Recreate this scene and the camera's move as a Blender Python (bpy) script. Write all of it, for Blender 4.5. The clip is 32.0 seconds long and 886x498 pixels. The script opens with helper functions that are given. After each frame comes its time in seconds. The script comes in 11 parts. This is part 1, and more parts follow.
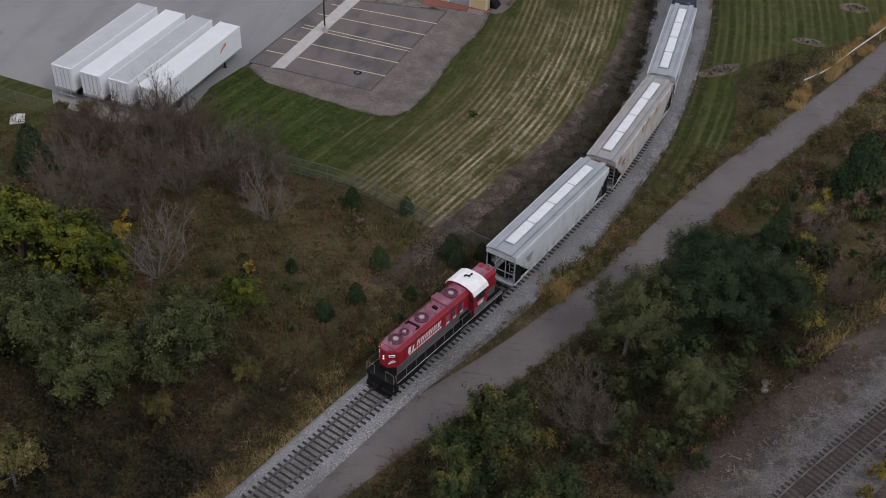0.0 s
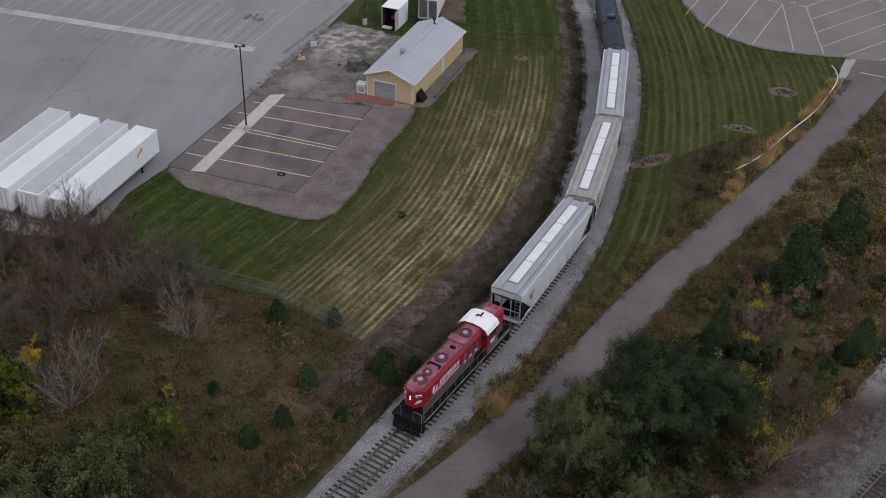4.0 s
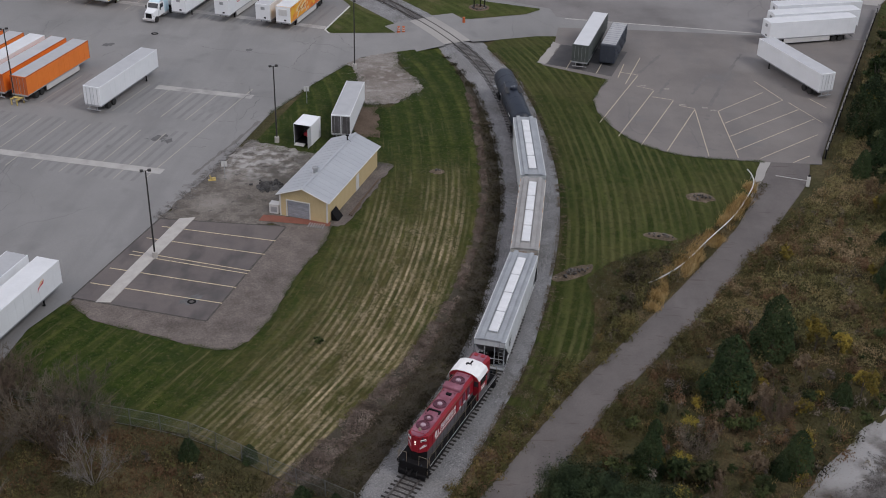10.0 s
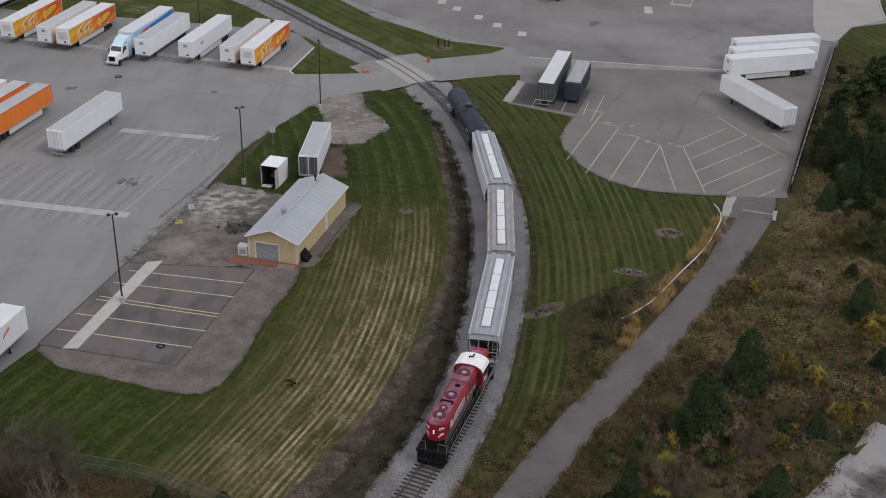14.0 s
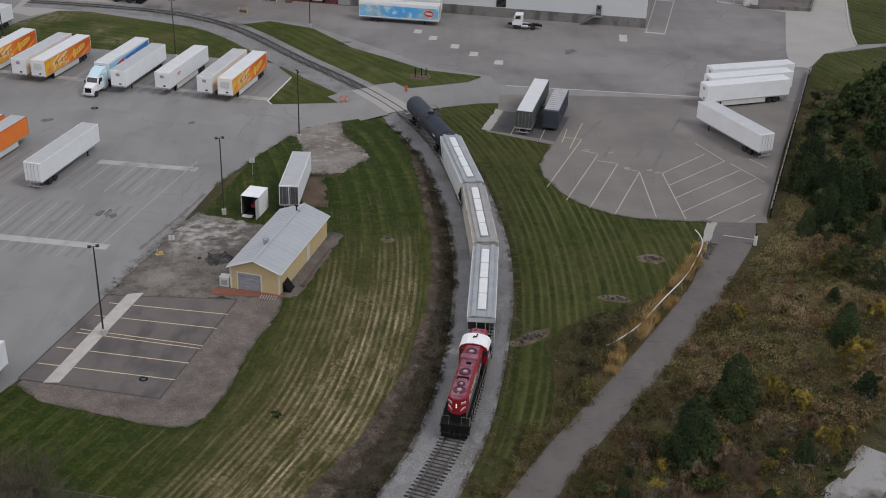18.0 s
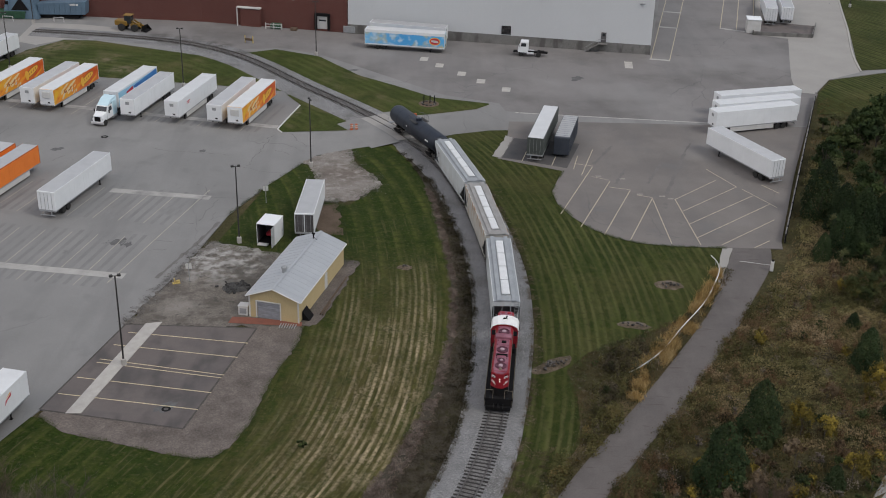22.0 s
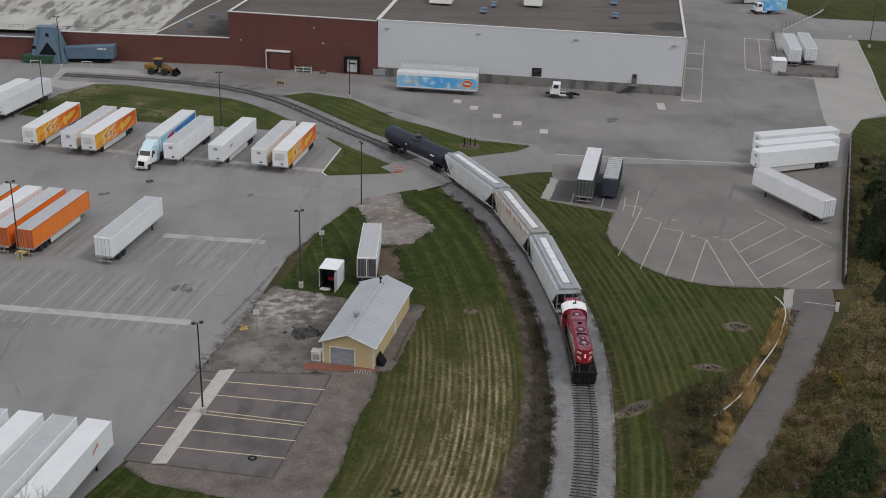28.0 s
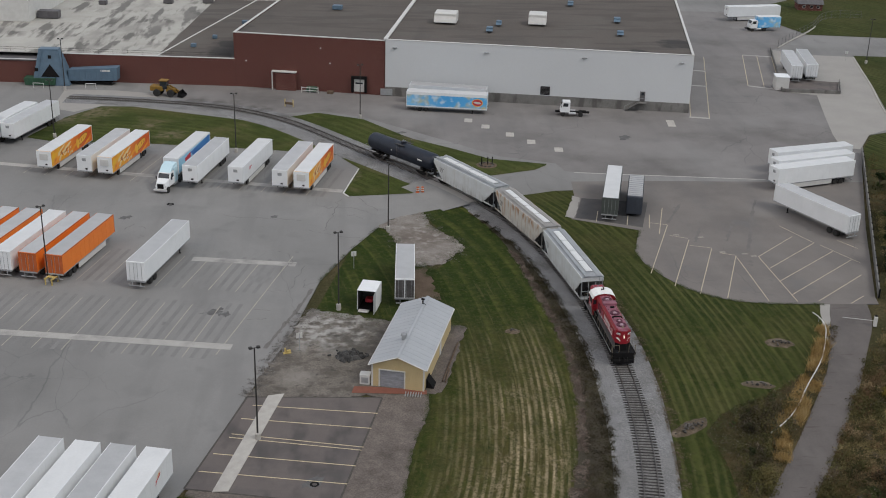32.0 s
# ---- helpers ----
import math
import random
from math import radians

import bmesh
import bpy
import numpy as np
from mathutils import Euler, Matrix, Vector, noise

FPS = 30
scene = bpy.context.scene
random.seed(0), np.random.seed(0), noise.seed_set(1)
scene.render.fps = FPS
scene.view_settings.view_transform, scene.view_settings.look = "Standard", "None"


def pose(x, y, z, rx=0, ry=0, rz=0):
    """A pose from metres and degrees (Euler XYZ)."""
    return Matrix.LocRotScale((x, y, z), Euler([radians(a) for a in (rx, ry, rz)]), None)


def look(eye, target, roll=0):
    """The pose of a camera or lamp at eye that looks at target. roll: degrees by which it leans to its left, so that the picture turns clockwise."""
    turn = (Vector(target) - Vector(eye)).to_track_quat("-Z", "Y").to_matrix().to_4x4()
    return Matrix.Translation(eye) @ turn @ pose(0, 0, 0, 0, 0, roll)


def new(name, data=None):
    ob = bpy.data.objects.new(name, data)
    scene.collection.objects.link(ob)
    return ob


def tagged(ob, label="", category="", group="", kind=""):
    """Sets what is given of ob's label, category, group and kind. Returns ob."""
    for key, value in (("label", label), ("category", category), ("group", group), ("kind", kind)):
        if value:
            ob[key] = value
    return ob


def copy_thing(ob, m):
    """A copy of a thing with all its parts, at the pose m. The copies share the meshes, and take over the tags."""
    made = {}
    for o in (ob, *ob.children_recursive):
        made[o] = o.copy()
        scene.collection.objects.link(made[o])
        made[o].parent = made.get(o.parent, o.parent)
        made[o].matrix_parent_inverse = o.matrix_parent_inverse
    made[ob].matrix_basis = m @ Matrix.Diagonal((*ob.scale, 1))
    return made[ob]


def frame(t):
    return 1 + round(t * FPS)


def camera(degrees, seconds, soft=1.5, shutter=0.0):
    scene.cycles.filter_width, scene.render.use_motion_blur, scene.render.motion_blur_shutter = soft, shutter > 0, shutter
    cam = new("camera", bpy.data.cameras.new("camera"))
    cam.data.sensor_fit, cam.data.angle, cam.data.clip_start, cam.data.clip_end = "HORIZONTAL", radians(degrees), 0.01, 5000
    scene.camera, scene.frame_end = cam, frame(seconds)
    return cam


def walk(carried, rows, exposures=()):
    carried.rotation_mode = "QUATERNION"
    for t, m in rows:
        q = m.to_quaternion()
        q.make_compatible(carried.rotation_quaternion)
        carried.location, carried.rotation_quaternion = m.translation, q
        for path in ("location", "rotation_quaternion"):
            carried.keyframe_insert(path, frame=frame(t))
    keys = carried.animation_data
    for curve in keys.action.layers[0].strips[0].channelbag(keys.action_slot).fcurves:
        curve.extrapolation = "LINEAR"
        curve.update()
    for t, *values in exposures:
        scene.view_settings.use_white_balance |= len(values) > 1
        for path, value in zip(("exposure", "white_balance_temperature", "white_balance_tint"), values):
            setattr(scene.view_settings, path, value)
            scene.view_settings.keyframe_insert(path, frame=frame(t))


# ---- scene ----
cam = camera(40.714, 32.0, soft=1.0)
PATH = [
    (0, pose(38.969, -125.409, 70.089, 51.640, -1.069, 11.502)),
    (1, pose(38.753, -123.868, 70.213, 52.456, -1.160, 10.652)),
    (2, pose(38.581, -122.261, 70.355, 53.254, -1.270, 9.680)),
    (3, pose(38.509, -120.673, 70.452, 54.048, -1.322, 8.766)),
    (3.5, pose(38.546, -119.892, 70.479, 54.467, -1.319, 8.386)),
    (5.5, pose(38.767, -117.314, 70.285, 56.280, -1.307, 6.764)),
    (6, pose(38.911, -116.800, 70.132, 56.788, -1.299, 6.447)),
    (7, pose(39.057, -115.990, 70.018, 57.688, -1.278, 5.757)),
    (8, pose(39.016, -115.300, 70.012, 58.488, -1.308, 5.009)),
    (9, pose(38.975, -114.872, 69.936, 59.247, -1.331, 4.398)),
    (10, pose(38.803, -114.512, 69.835, 59.905, -1.365, 3.794)),
    (11, pose(38.516, -114.272, 69.742, 60.470, -1.426, 3.241)),
    (12, pose(38.397, -114.176, 69.728, 60.933, -1.416, 2.737)),
    (13, pose(38.183, -114.223, 69.670, 61.392, -1.422, 2.242)),
    (14, pose(37.886, -114.099, 69.600, 61.820, -1.406, 1.777)),
    (14.5, pose(37.693, -114.073, 69.492, 62.049, -1.452, 1.551)),
    (16.5, pose(37.121, -113.812, 69.258, 62.850, -1.476, 0.757)),
    (17, pose(36.926, -113.771, 69.289, 62.976, -1.486, 0.593)),
    (18, pose(36.462, -113.746, 69.255, 63.263, -1.483, 0.270)),
    (19, pose(35.836, -113.725, 69.228, 63.576, -1.467, 0.045)),
    (20, pose(34.992, -113.666, 69.205, 63.897, -1.516, -0.117)),
    (21, pose(33.993, -113.560, 69.202, 64.220, -1.479, -0.266)),
    (22, pose(32.844, -113.443, 69.136, 64.547, -1.450, -0.325)),
    (23, pose(31.335, -113.301, 69.099, 64.887, -1.480, -0.581)),
    (24, pose(29.755, -113.158, 69.198, 65.183, -1.491, -0.570)),
    (25, pose(27.898, -112.901, 69.076, 65.494, -1.458, -0.538)),
    (25.5, pose(26.900, -112.823, 69.060, 65.655, -1.459, -0.590)),
    (27.5, pose(22.622, -112.506, 69.111, 66.300, -1.478, -1.246)),
    (28, pose(21.551, -112.351, 69.000, 66.471, -1.462, -1.441)),
    (29, pose(19.139, -112.118, 68.995, 66.734, -1.474, -1.920)),
    (30, pose(16.533, -111.785, 68.897, 66.973, -1.483, -2.362)),
    (31, pose(13.961, -111.471, 68.842, 67.178, -1.491, -2.861)),
    (32, pose(11.587, -110.980, 68.659, 67.386, -1.493, -3.357)),
]
walk(cam, PATH, exposures=[(0, -0.04, 6360, 15.0), (3, -0.04, 6330, 15.5), (8, -0.04, 6360, 14.5), (14, -0.03, 6500, 12.5), (20, -0.03, 6560, 10.5), (26, -0.03, 6600, 9), (32, -0.03, 6630, 8.5)])

# ---- overcast daylight ----
world = bpy.data.worlds.new("overcast_sky")
scene.world = world
world.use_nodes = True
wn = world.node_tree.nodes
sky = wn.new("ShaderNodeTexSky")
sky.sky_type = 'NISHITA'
sky.sun_disc = False
sky.sun_elevation, sky.sun_rotation = radians(48), radians(240)
sky.air_density, sky.dust_density, sky.ozone_density = 1.0, 4.0, 1.0
soft_sky = wn.new("ShaderNodeMix")
soft_sky.data_type = 'RGBA'
soft_sky.inputs[0].default_value = 0.6
soft_sky.inputs[7].default_value = (4.4, 4.7, 5.2, 1)
world.node_tree.links.new(sky.outputs[0], soft_sky.inputs[6])
world.node_tree.links.new(soft_sky.outputs[2], wn["Background"].inputs[0])
wn["Background"].inputs[1].default_value = 0.15
sun = new("sun", bpy.data.lights.new("sun", 'SUN'))
sun.data.energy, sun.data.angle, sun.data.color = 1.55, radians(20), (1.0, 0.96, 0.9)
sun.matrix_world = look((0, 0, 60), (-44, 26, 2))

# ---- mesh helpers ----
class Geo:
    """Collects faces of one mesh."""
    def __init__(self):
        self.v, self.f = [], []

    def add(self, verts, faces, m=None):
        n = len(self.v)
        self.v += [tuple(m @ Vector(p)) for p in verts] if m else [tuple(p) for p in verts]
        self.f += [tuple(i + n for i in f) for f in faces]
        return self

    def box(self, c, s, b=0.02, m=None):
        """A box with centre c, size s and chamfered edges."""
        h = [max(a / 2, 1e-4) for a in s]
        b = min(b, *(a * 0.45 for a in h))
        vs, idx = [], {}
        for sx in (-1, 1):
            for sy in (-1, 1):
                for sz in (-1, 1):
                    for k in range(3):
                        p = [sx * (h[0] - b), sy * (h[1] - b), sz * (h[2] - b)]
                        p[k] = (sx, sy, sz)[k] * h[k]
                        idx[sx, sy, sz, k] = len(vs)
                        vs.append((c[0] + p[0], c[1] + p[1], c[2] + p[2]))
        fs = []
        for k in range(3):
            u, w = (k + 1) % 3, (k + 2) % 3
            for s1 in (-1, 1):
                q = []
                for a, d in ((-1, -1), (1, -1), (1, 1), (-1, 1)):
                    g = [0, 0, 0]
                    g[k], g[u], g[w] = s1, a, d
                    q.append(idx[g[0], g[1], g[2], k])
                fs.append(q if s1 > 0 else q[::-1])
            for a in (-1, 1):
                for d in (-1, 1):
                    g0, g1 = [0, 0, 0], [0, 0, 0]
                    g0[k], g0[u], g0[w] = -1, a, d
                    g1[k], g1[u], g1[w] = 1, a, d
                    q = [idx[(*g0, u)], idx[(*g1, u)], idx[(*g1, w)], idx[(*g0, w)]]
                    fs.append(q if a * d < 0 else q[::-1])
        for sx in (-1, 1):
            for sy in (-1, 1):
                for sz in (-1, 1):
                    q = [idx[sx, sy, sz, k] for k in range(3)]
                    fs.append(q if sx * sy * sz > 0 else q[::-1])
        return self.add(vs, fs, m)

    def tube(self, a, b, r, n=8, r2=None, caps=True):
        """A round bar from a to b."""
        a, b = Vector(a), Vector(b)
        r2 = r if r2 is None else r2
        q = (b - a).to_track_quat('Z', 'Y')
        vs = []
        for p, rr in ((a, r), (b, r2)):
            vs += [p + q @ Vector((rr * math.cos(2 * math.pi * i / n), rr * math.sin(2 * math.pi * i / n), 0)) for i in range(n)]
        fs = [(i, (i + 1) % n, n + (i + 1) % n, n + i) for i in range(n)]
        if caps:
            fs += [tuple(range(n))[::-1], tuple(range(n, 2 * n))]
        return self.add(vs, fs)

    def lathe(self, prof, axis='Z', n=20, at=(0, 0, 0)):
        """Turns a profile of (radius, height) round an axis."""
        vs, fs = [], []
        for r, hgt in prof:
            for i in range(n):
                a = 2 * math.pi * i / n
                p = (r * math.cos(a), r * math.sin(a), hgt)
                if axis == 'X':
                    p = (p[2], p[0], p[1])
                elif axis == 'Y':
                    p = (p[1], p[2], p[0])
                vs.append((p[0] + at[0], p[1] + at[1], p[2] + at[2]))
        for k in range(len(prof) - 1):
            fs += [(k * n + i, k * n + (i + 1) % n, (k + 1) * n + (i + 1) % n, (k + 1) * n + i) for i in range(n)]
        fs += [tuple(range(n))[::-1], tuple(range((len(prof) - 1) * n, len(prof) * n))]
        return self.add(vs, fs)

    def extrude(self, sec, x0, x1):
        """A closed section of (y, z) swept from x0 to x1."""
        n = len(sec)
        vs = [(x0, y, z) for y, z in sec] + [(x1, y, z) for y, z in sec]
        fs = [(i, (i + 1) % n, n + (i + 1) % n, n + i) for i in range(n)] + [tuple(range(n))[::-1], tuple(range(n, 2 * n))]
        return self.add(vs, fs)

    def prism(self, poly, z0, z1):
        """An upright prism on a plan outline, counter-clockwise."""
        area = sum(a[0] * b[1] - b[0] * a[1] for a, b in zip(poly, poly[1:] + poly[:1]))
        poly = poly if area > 0 else poly[::-1]
        n = len(poly)
        vs = [(x, y, z0) for x, y in poly] + [(x, y, z1) for x, y in poly]
        fs = [(i, (i + 1) % n, n + (i + 1) % n, n + i) for i in range(n)] + [tuple(range(n, 2 * n))]
        return self.add(vs, fs)

    def quad(self, a, b, c, d):
        return self.add([a, b, c, d], [(0, 1, 2, 3)])


def mesh_of(name, geo, material, smooth=False):
    me = bpy.data.meshes.new(name)
    me.from_pydata(geo.v, [], geo.f)
    me.materials.append(material)
    if smooth:
        me.shade_smooth()
    me.update()
    return me


def part(name, geo, material, parent, label="", m=None, smooth=False):
    """One mesh object under a thing or a part."""
    ob = new(name, geo if isinstance(geo, bpy.types.Mesh) else mesh_of(name, geo, material, smooth))
    ob.parent = parent
    if m:
        ob.matrix_basis = m
    if label:
        ob["label"] = label
    return ob


def thing(name, m, label, category, group=""):
    """An Empty at the base of a thing made of parts."""
    ob = new(name)
    ob.matrix_basis = m
    return tagged(ob, label, category, group)


def solid(name, geo, material, label, category="", group="", kind="", m=None, smooth=False):
    """A top-level thing of one mesh."""
    ob = new(name, mesh_of(name, geo, material, smooth))
    if m:
        ob.matrix_basis = m
    return tagged(ob, label, category, group, kind)


# ---- materials ----
def mat(name, col, col2=None, scale=0.5, rough=0.7, metal=0.0, grain=0.12, gscale=30.0, bump=0.0, rnd=0.0, place=True, stretch=None, emit=0.0, contrast=0.5, col3=None, scale3=0.08, spec=0.4):
    """A surface of two colours mixed by large noise, with fine grain, relief and a third colour in wide patches."""
    m = bpy.data.materials.new(name)
    m.use_nodes = True
    nt = m.node_tree
    N, L = nt.nodes, nt.links
    bsdf = N["Principled BSDF"]
    if place:
        src = N.new("ShaderNodeNewGeometry").outputs["Position"]
    else:
        src = N.new("ShaderNodeTexCoord").outputs["Object"]
    if stretch:
        mp = N.new("ShaderNodeMapping")
        mp.inputs["Scale"].default_value = stretch
        L.new(src, mp.inputs[0])
        src = mp.outputs[0]

    def noise_of(sc, det=5.0, rg=0.6):
        n = N.new("ShaderNodeTexNoise")
        n.inputs["Scale"].default_value, n.inputs["Detail"].default_value, n.inputs["Roughness"].default_value = sc, det, rg
        L.new(src, n.inputs["Vector"])
        return n.outputs[0]

    def mix(fac, a, b, kind='MIX'):
        x = N.new("ShaderNodeMix")
        x.data_type, x.blend_type = 'RGBA', kind
        for slot, val in ((0, fac), (6, a), (7, b)):
            if isinstance(val, bpy.types.NodeSocket):
                L.new(val, x.inputs[slot])
            else:
                x.inputs[slot].default_value = val if slot == 0 else (*val, 1) if len(val) == 3 else val
        return x.outputs[2]

    def ramp(fac, lo, hi):
        r = N.new("ShaderNodeMapRange")
        r.inputs[1].default_value, r.inputs[2].default_value = lo, hi
        L.new(fac, r.inputs[0])
        return r.outputs[0]

    c = mix(ramp(noise_of(scale), 0.5 - contrast * 0.35, 0.5 + contrast * 0.35), col, col2 or tuple(v * 0.8 for v in col))
    if col3:
        c = mix(ramp(noise_of(scale3, 6.0), 0.5, 0.68), c, col3)
    fine = noise_of(gscale, 3.0, 0.7)
    g = ramp(fine, 0.25, 0.75)
    gm = N.new("ShaderNodeMapRange")
    gm.inputs[3].default_value, gm.inputs[4].default_value = 1 - grain, 1 + grain
    L.new(g, gm.inputs[0])
    c = mix(1.0, c, gm.outputs[0], 'MULTIPLY')
    if rnd:
        oi = N.new("ShaderNodeObjectInfo")
        rm = N.new("ShaderNodeMapRange")
        rm.inputs[3].default_value, rm.inputs[4].default_value = 1 - rnd, 1 + rnd
        L.new(oi.outputs["Random"], rm.inputs[0])
        c = mix(1.0, c, rm.outputs[0], 'MULTIPLY')
    L.new(c, bsdf.inputs["Base Color"])
    bsdf.inputs["Roughness"].default_value, bsdf.inputs["Metallic"].default_value = rough, metal
    bsdf.inputs["Specular IOR Level"].default_value = spec
    if bump:
        b = N.new("ShaderNodeBump")
        b.inputs["Strength"].default_value, b.inputs["Distance"].default_value = 1.0, bump
        L.new(fine, b.inputs["Height"])
        L.new(b.outputs[0], bsdf.inputs["Normal"])
    if emit:
        bsdf.inputs["Emission Color"].default_value, bsdf.inputs["Emission Strength"].default_value = (*col, 1), emit
    return m


def colour_of(m):
    """The socket that now feeds a material's base colour."""
    s = m.node_tree.nodes["Principled BSDF"].inputs["Base Color"]
    return s.links[0].from_socket, s


def overlay(m, fac, col):
    """Lays a colour over a material's base colour by a factor socket."""
    a, slot = colour_of(m)
    x = m.node_tree.nodes.new("ShaderNodeMix")
    x.data_type = 'RGBA'
    m.node_tree.links.new(fac, x.inputs[0])
    m.node_tree.links.new(a, x.inputs[6])
    x.inputs[7].default_value = (*col, 1)
    m.node_tree.links.new(x.outputs[2], slot)


def field(m, kind, lo, hi, scale=1.0, stretch=(1, 1, 1), source="Position", turn=0.0, detail=3.0, out=0, distortion=0.0):
    """A 0..1 factor from a texture between two levels, for stains, cracks and bands."""
    nt = m.node_tree
    N, L = nt.nodes, nt.links
    if source == "UV":
        src = N.new("ShaderNodeTexCoord").outputs["UV"]
    elif source == "Object":
        src = N.new("ShaderNodeTexCoord").outputs["Object"]
    else:
        src = N.new("ShaderNodeNewGeometry").outputs["Position"]
    mp = N.new("ShaderNodeMapping")
    mp.inputs["Scale"].default_value, mp.inputs["Rotation"].default_value = stretch, (0, 0, radians(turn))
    L.new(src, mp.inputs[0])
    if kind == "noise":
        t = N.new("ShaderNodeTexNoise")
        t.inputs["Detail"].default_value = detail
    elif kind == "crack":
        t = N.new("ShaderNodeTexVoronoi")
        t.feature = 'DISTANCE_TO_EDGE'
    else:
        t = N.new("ShaderNodeTexWave")
        t.inputs["Distortion"].default_value, t.inputs["Detail"].default_value = distortion, detail
        t.inputs["Detail Scale"].default_value = 1.5
    t.inputs["Scale"].default_value = scale
    vec = mp.outputs[0]
    if kind == "crack" and distortion:
        wob = N.new("ShaderNodeTexNoise")
        wob.inputs["Scale"].default_value, wob.inputs["Detail"].default_value = scale * 4, 4.0
        L.new(vec, wob.inputs["Vector"])
        mad = N.new("ShaderNodeVectorMath")
        mad.operation = 'MULTIPLY_ADD'
        mad.inputs[1].default_value = (distortion, distortion, 0)
        L.new(wob.outputs[1], mad.inputs[0])
        L.new(vec, mad.inputs[2])
        vec = mad.outputs[0]
    L.new(vec, t.inputs["Vector"])
    r = N.new("ShaderNodeMapRange")
    r.inputs[1].default_value, r.inputs[2].default_value = lo, hi
    L.new(t.outputs[out], r.inputs[0])
    return r.outputs[0]


def times(m, a, b):
    x = m.node_tree.nodes.new("ShaderNodeMath")
    x.operation = 'MULTIPLY'
    for k, v in enumerate((a, b)):
        if isinstance(v, (int, float)):
            x.inputs[k].default_value = v
        else:
            m.node_tree.links.new(v, x.inputs[k])
    return x.outputs[0]


def near_point(m, x, y, r0, r1, wobble=1.5, scale=0.5):
    """A factor that is 1 round a plan point and fades out unevenly."""
    nt = m.node_tree
    N, L = nt.nodes, nt.links
    pos = N.new("ShaderNodeNewGeometry").outputs["Position"]
    n = N.new("ShaderNodeTexNoise")
    n.inputs["Scale"].default_value, n.inputs["Detail"].default_value = scale, 6.0
    L.new(pos, n.inputs["Vector"])
    flat = N.new("ShaderNodeVectorMath")
    flat.operation = 'MULTIPLY'
    flat.inputs[1].default_value = (1, 1, 0)
    L.new(pos, flat.inputs[0])
    d = N.new("ShaderNodeVectorMath")
    d.operation = 'DISTANCE'
    d.inputs[1].default_value = (x, y, 0)
    L.new(flat.outputs[0], d.inputs[0])
    w = N.new("ShaderNodeMath")
    w.operation = 'MULTIPLY_ADD'
    w.inputs[1].default_value = wobble * 4
    L.new(n.outputs[0], w.inputs[0])
    L.new(d.outputs["Value"], w.inputs[2])
    r = N.new("ShaderNodeMapRange")
    r.inputs[1].default_value, r.inputs[2].default_value = r1 + wobble * 2, r0 + wobble * 2
    L.new(w.outputs[0], r.inputs[0])
    return r.outputs[0]


def height_of(m, lo, hi):
    """A factor by the height on the thing itself, for rust and dirt."""
    nt = m.node_tree
    sp = nt.nodes.new("ShaderNodeSeparateXYZ")
    nt.links.new(nt.nodes.new("ShaderNodeTexCoord").outputs["Object"], sp.inputs[0])
    r = nt.nodes.new("ShaderNodeMapRange")
    r.inputs[1].default_value, r.inputs[2].default_value = lo, hi
    nt.links.new(sp.outputs[2], r.inputs[0])
    return r.outputs[0]


M_asphalt = mat("yard_asphalt", (0.188, 0.185, 0.182), (0.222, 0.218, 0.213), 0.12, 0.85, grain=0.1, gscale=9, bump=0.004, col3=(0.145, 0.143, 0.14), scale3=0.03)
M_asphalt_c = mat("court_pavement_asphalt", (0.165, 0.155, 0.152), (0.19, 0.18, 0.176), 0.12, 0.86, grain=0.1, gscale=9, bump=0.004, col3=(0.12, 0.112, 0.108), scale3=0.05)
M_asphalt_e = mat("east_lot_asphalt", (0.147, 0.133, 0.125), (0.171, 0.156, 0.146), 0.15, 0.87, grain=0.1, gscale=9, bump=0.004, col3=(0.125, 0.114, 0.108), scale3=0.05)
M_lot = mat("lot_asphalt", (0.128, 0.11, 0.104), (0.108, 0.092, 0.088), 0.25, 0.88, grain=0.14, gscale=12, bump=0.004, col3=(0.088, 0.078, 0.077), scale3=0.15)
M_padtar = mat("tarred_pad", (0.062, 0.06, 0.062), (0.085, 0.08, 0.078), 0.4, 0.85, grain=0.15, gscale=9)
M_trail = mat("trail_asphalt", (0.118, 0.104, 0.099), (0.098, 0.086, 0.081), 0.3, 0.8, grain=0.16, gscale=8, bump=0.004, col3=(0.083, 0.074, 0.071), scale3=0.12)
M_concrete = mat("concrete", (0.42, 0.40, 0.37), (0.33, 0.315, 0.295), 0.8, 0.85, grain=0.1, gscale=14, bump=0.003)
M_apron = mat("apron_concrete", (0.3, 0.288, 0.27), (0.265, 0.252, 0.238), 0.15, 0.85, grain=0.08, gscale=8)
M_strip = mat("worn_concrete_strip", (0.37, 0.358, 0.34), (0.31, 0.3, 0.285), 0.5, 0.85, grain=0.12, gscale=10, bump=0.003, col3=(0.2, 0.195, 0.19), scale3=0.2)
M_gravel = mat("brown_gravel", (0.15, 0.126, 0.112), (0.105, 0.088, 0.078), 0.5, 0.95, grain=0.45, gscale=6, bump=0.05, col3=(0.082, 0.068, 0.06), scale3=0.2)
M_whitegravel = mat("pale_gravel", (0.165, 0.146, 0.128), (0.105, 0.092, 0.079), 0.35, 0.95, grain=0.4, gscale=5, bump=0.03, col3=(0.07, 0.062, 0.05), scale3=0.15, contrast=0.9)
M_paleg = mat("white_crushed_gravel", (0.24, 0.222, 0.205), (0.17, 0.15, 0.133), 0.4, 0.95, grain=0.4, gscale=6, bump=0.03, col3=(0.115, 0.095, 0.08), scale3=0.16, contrast=0.8)
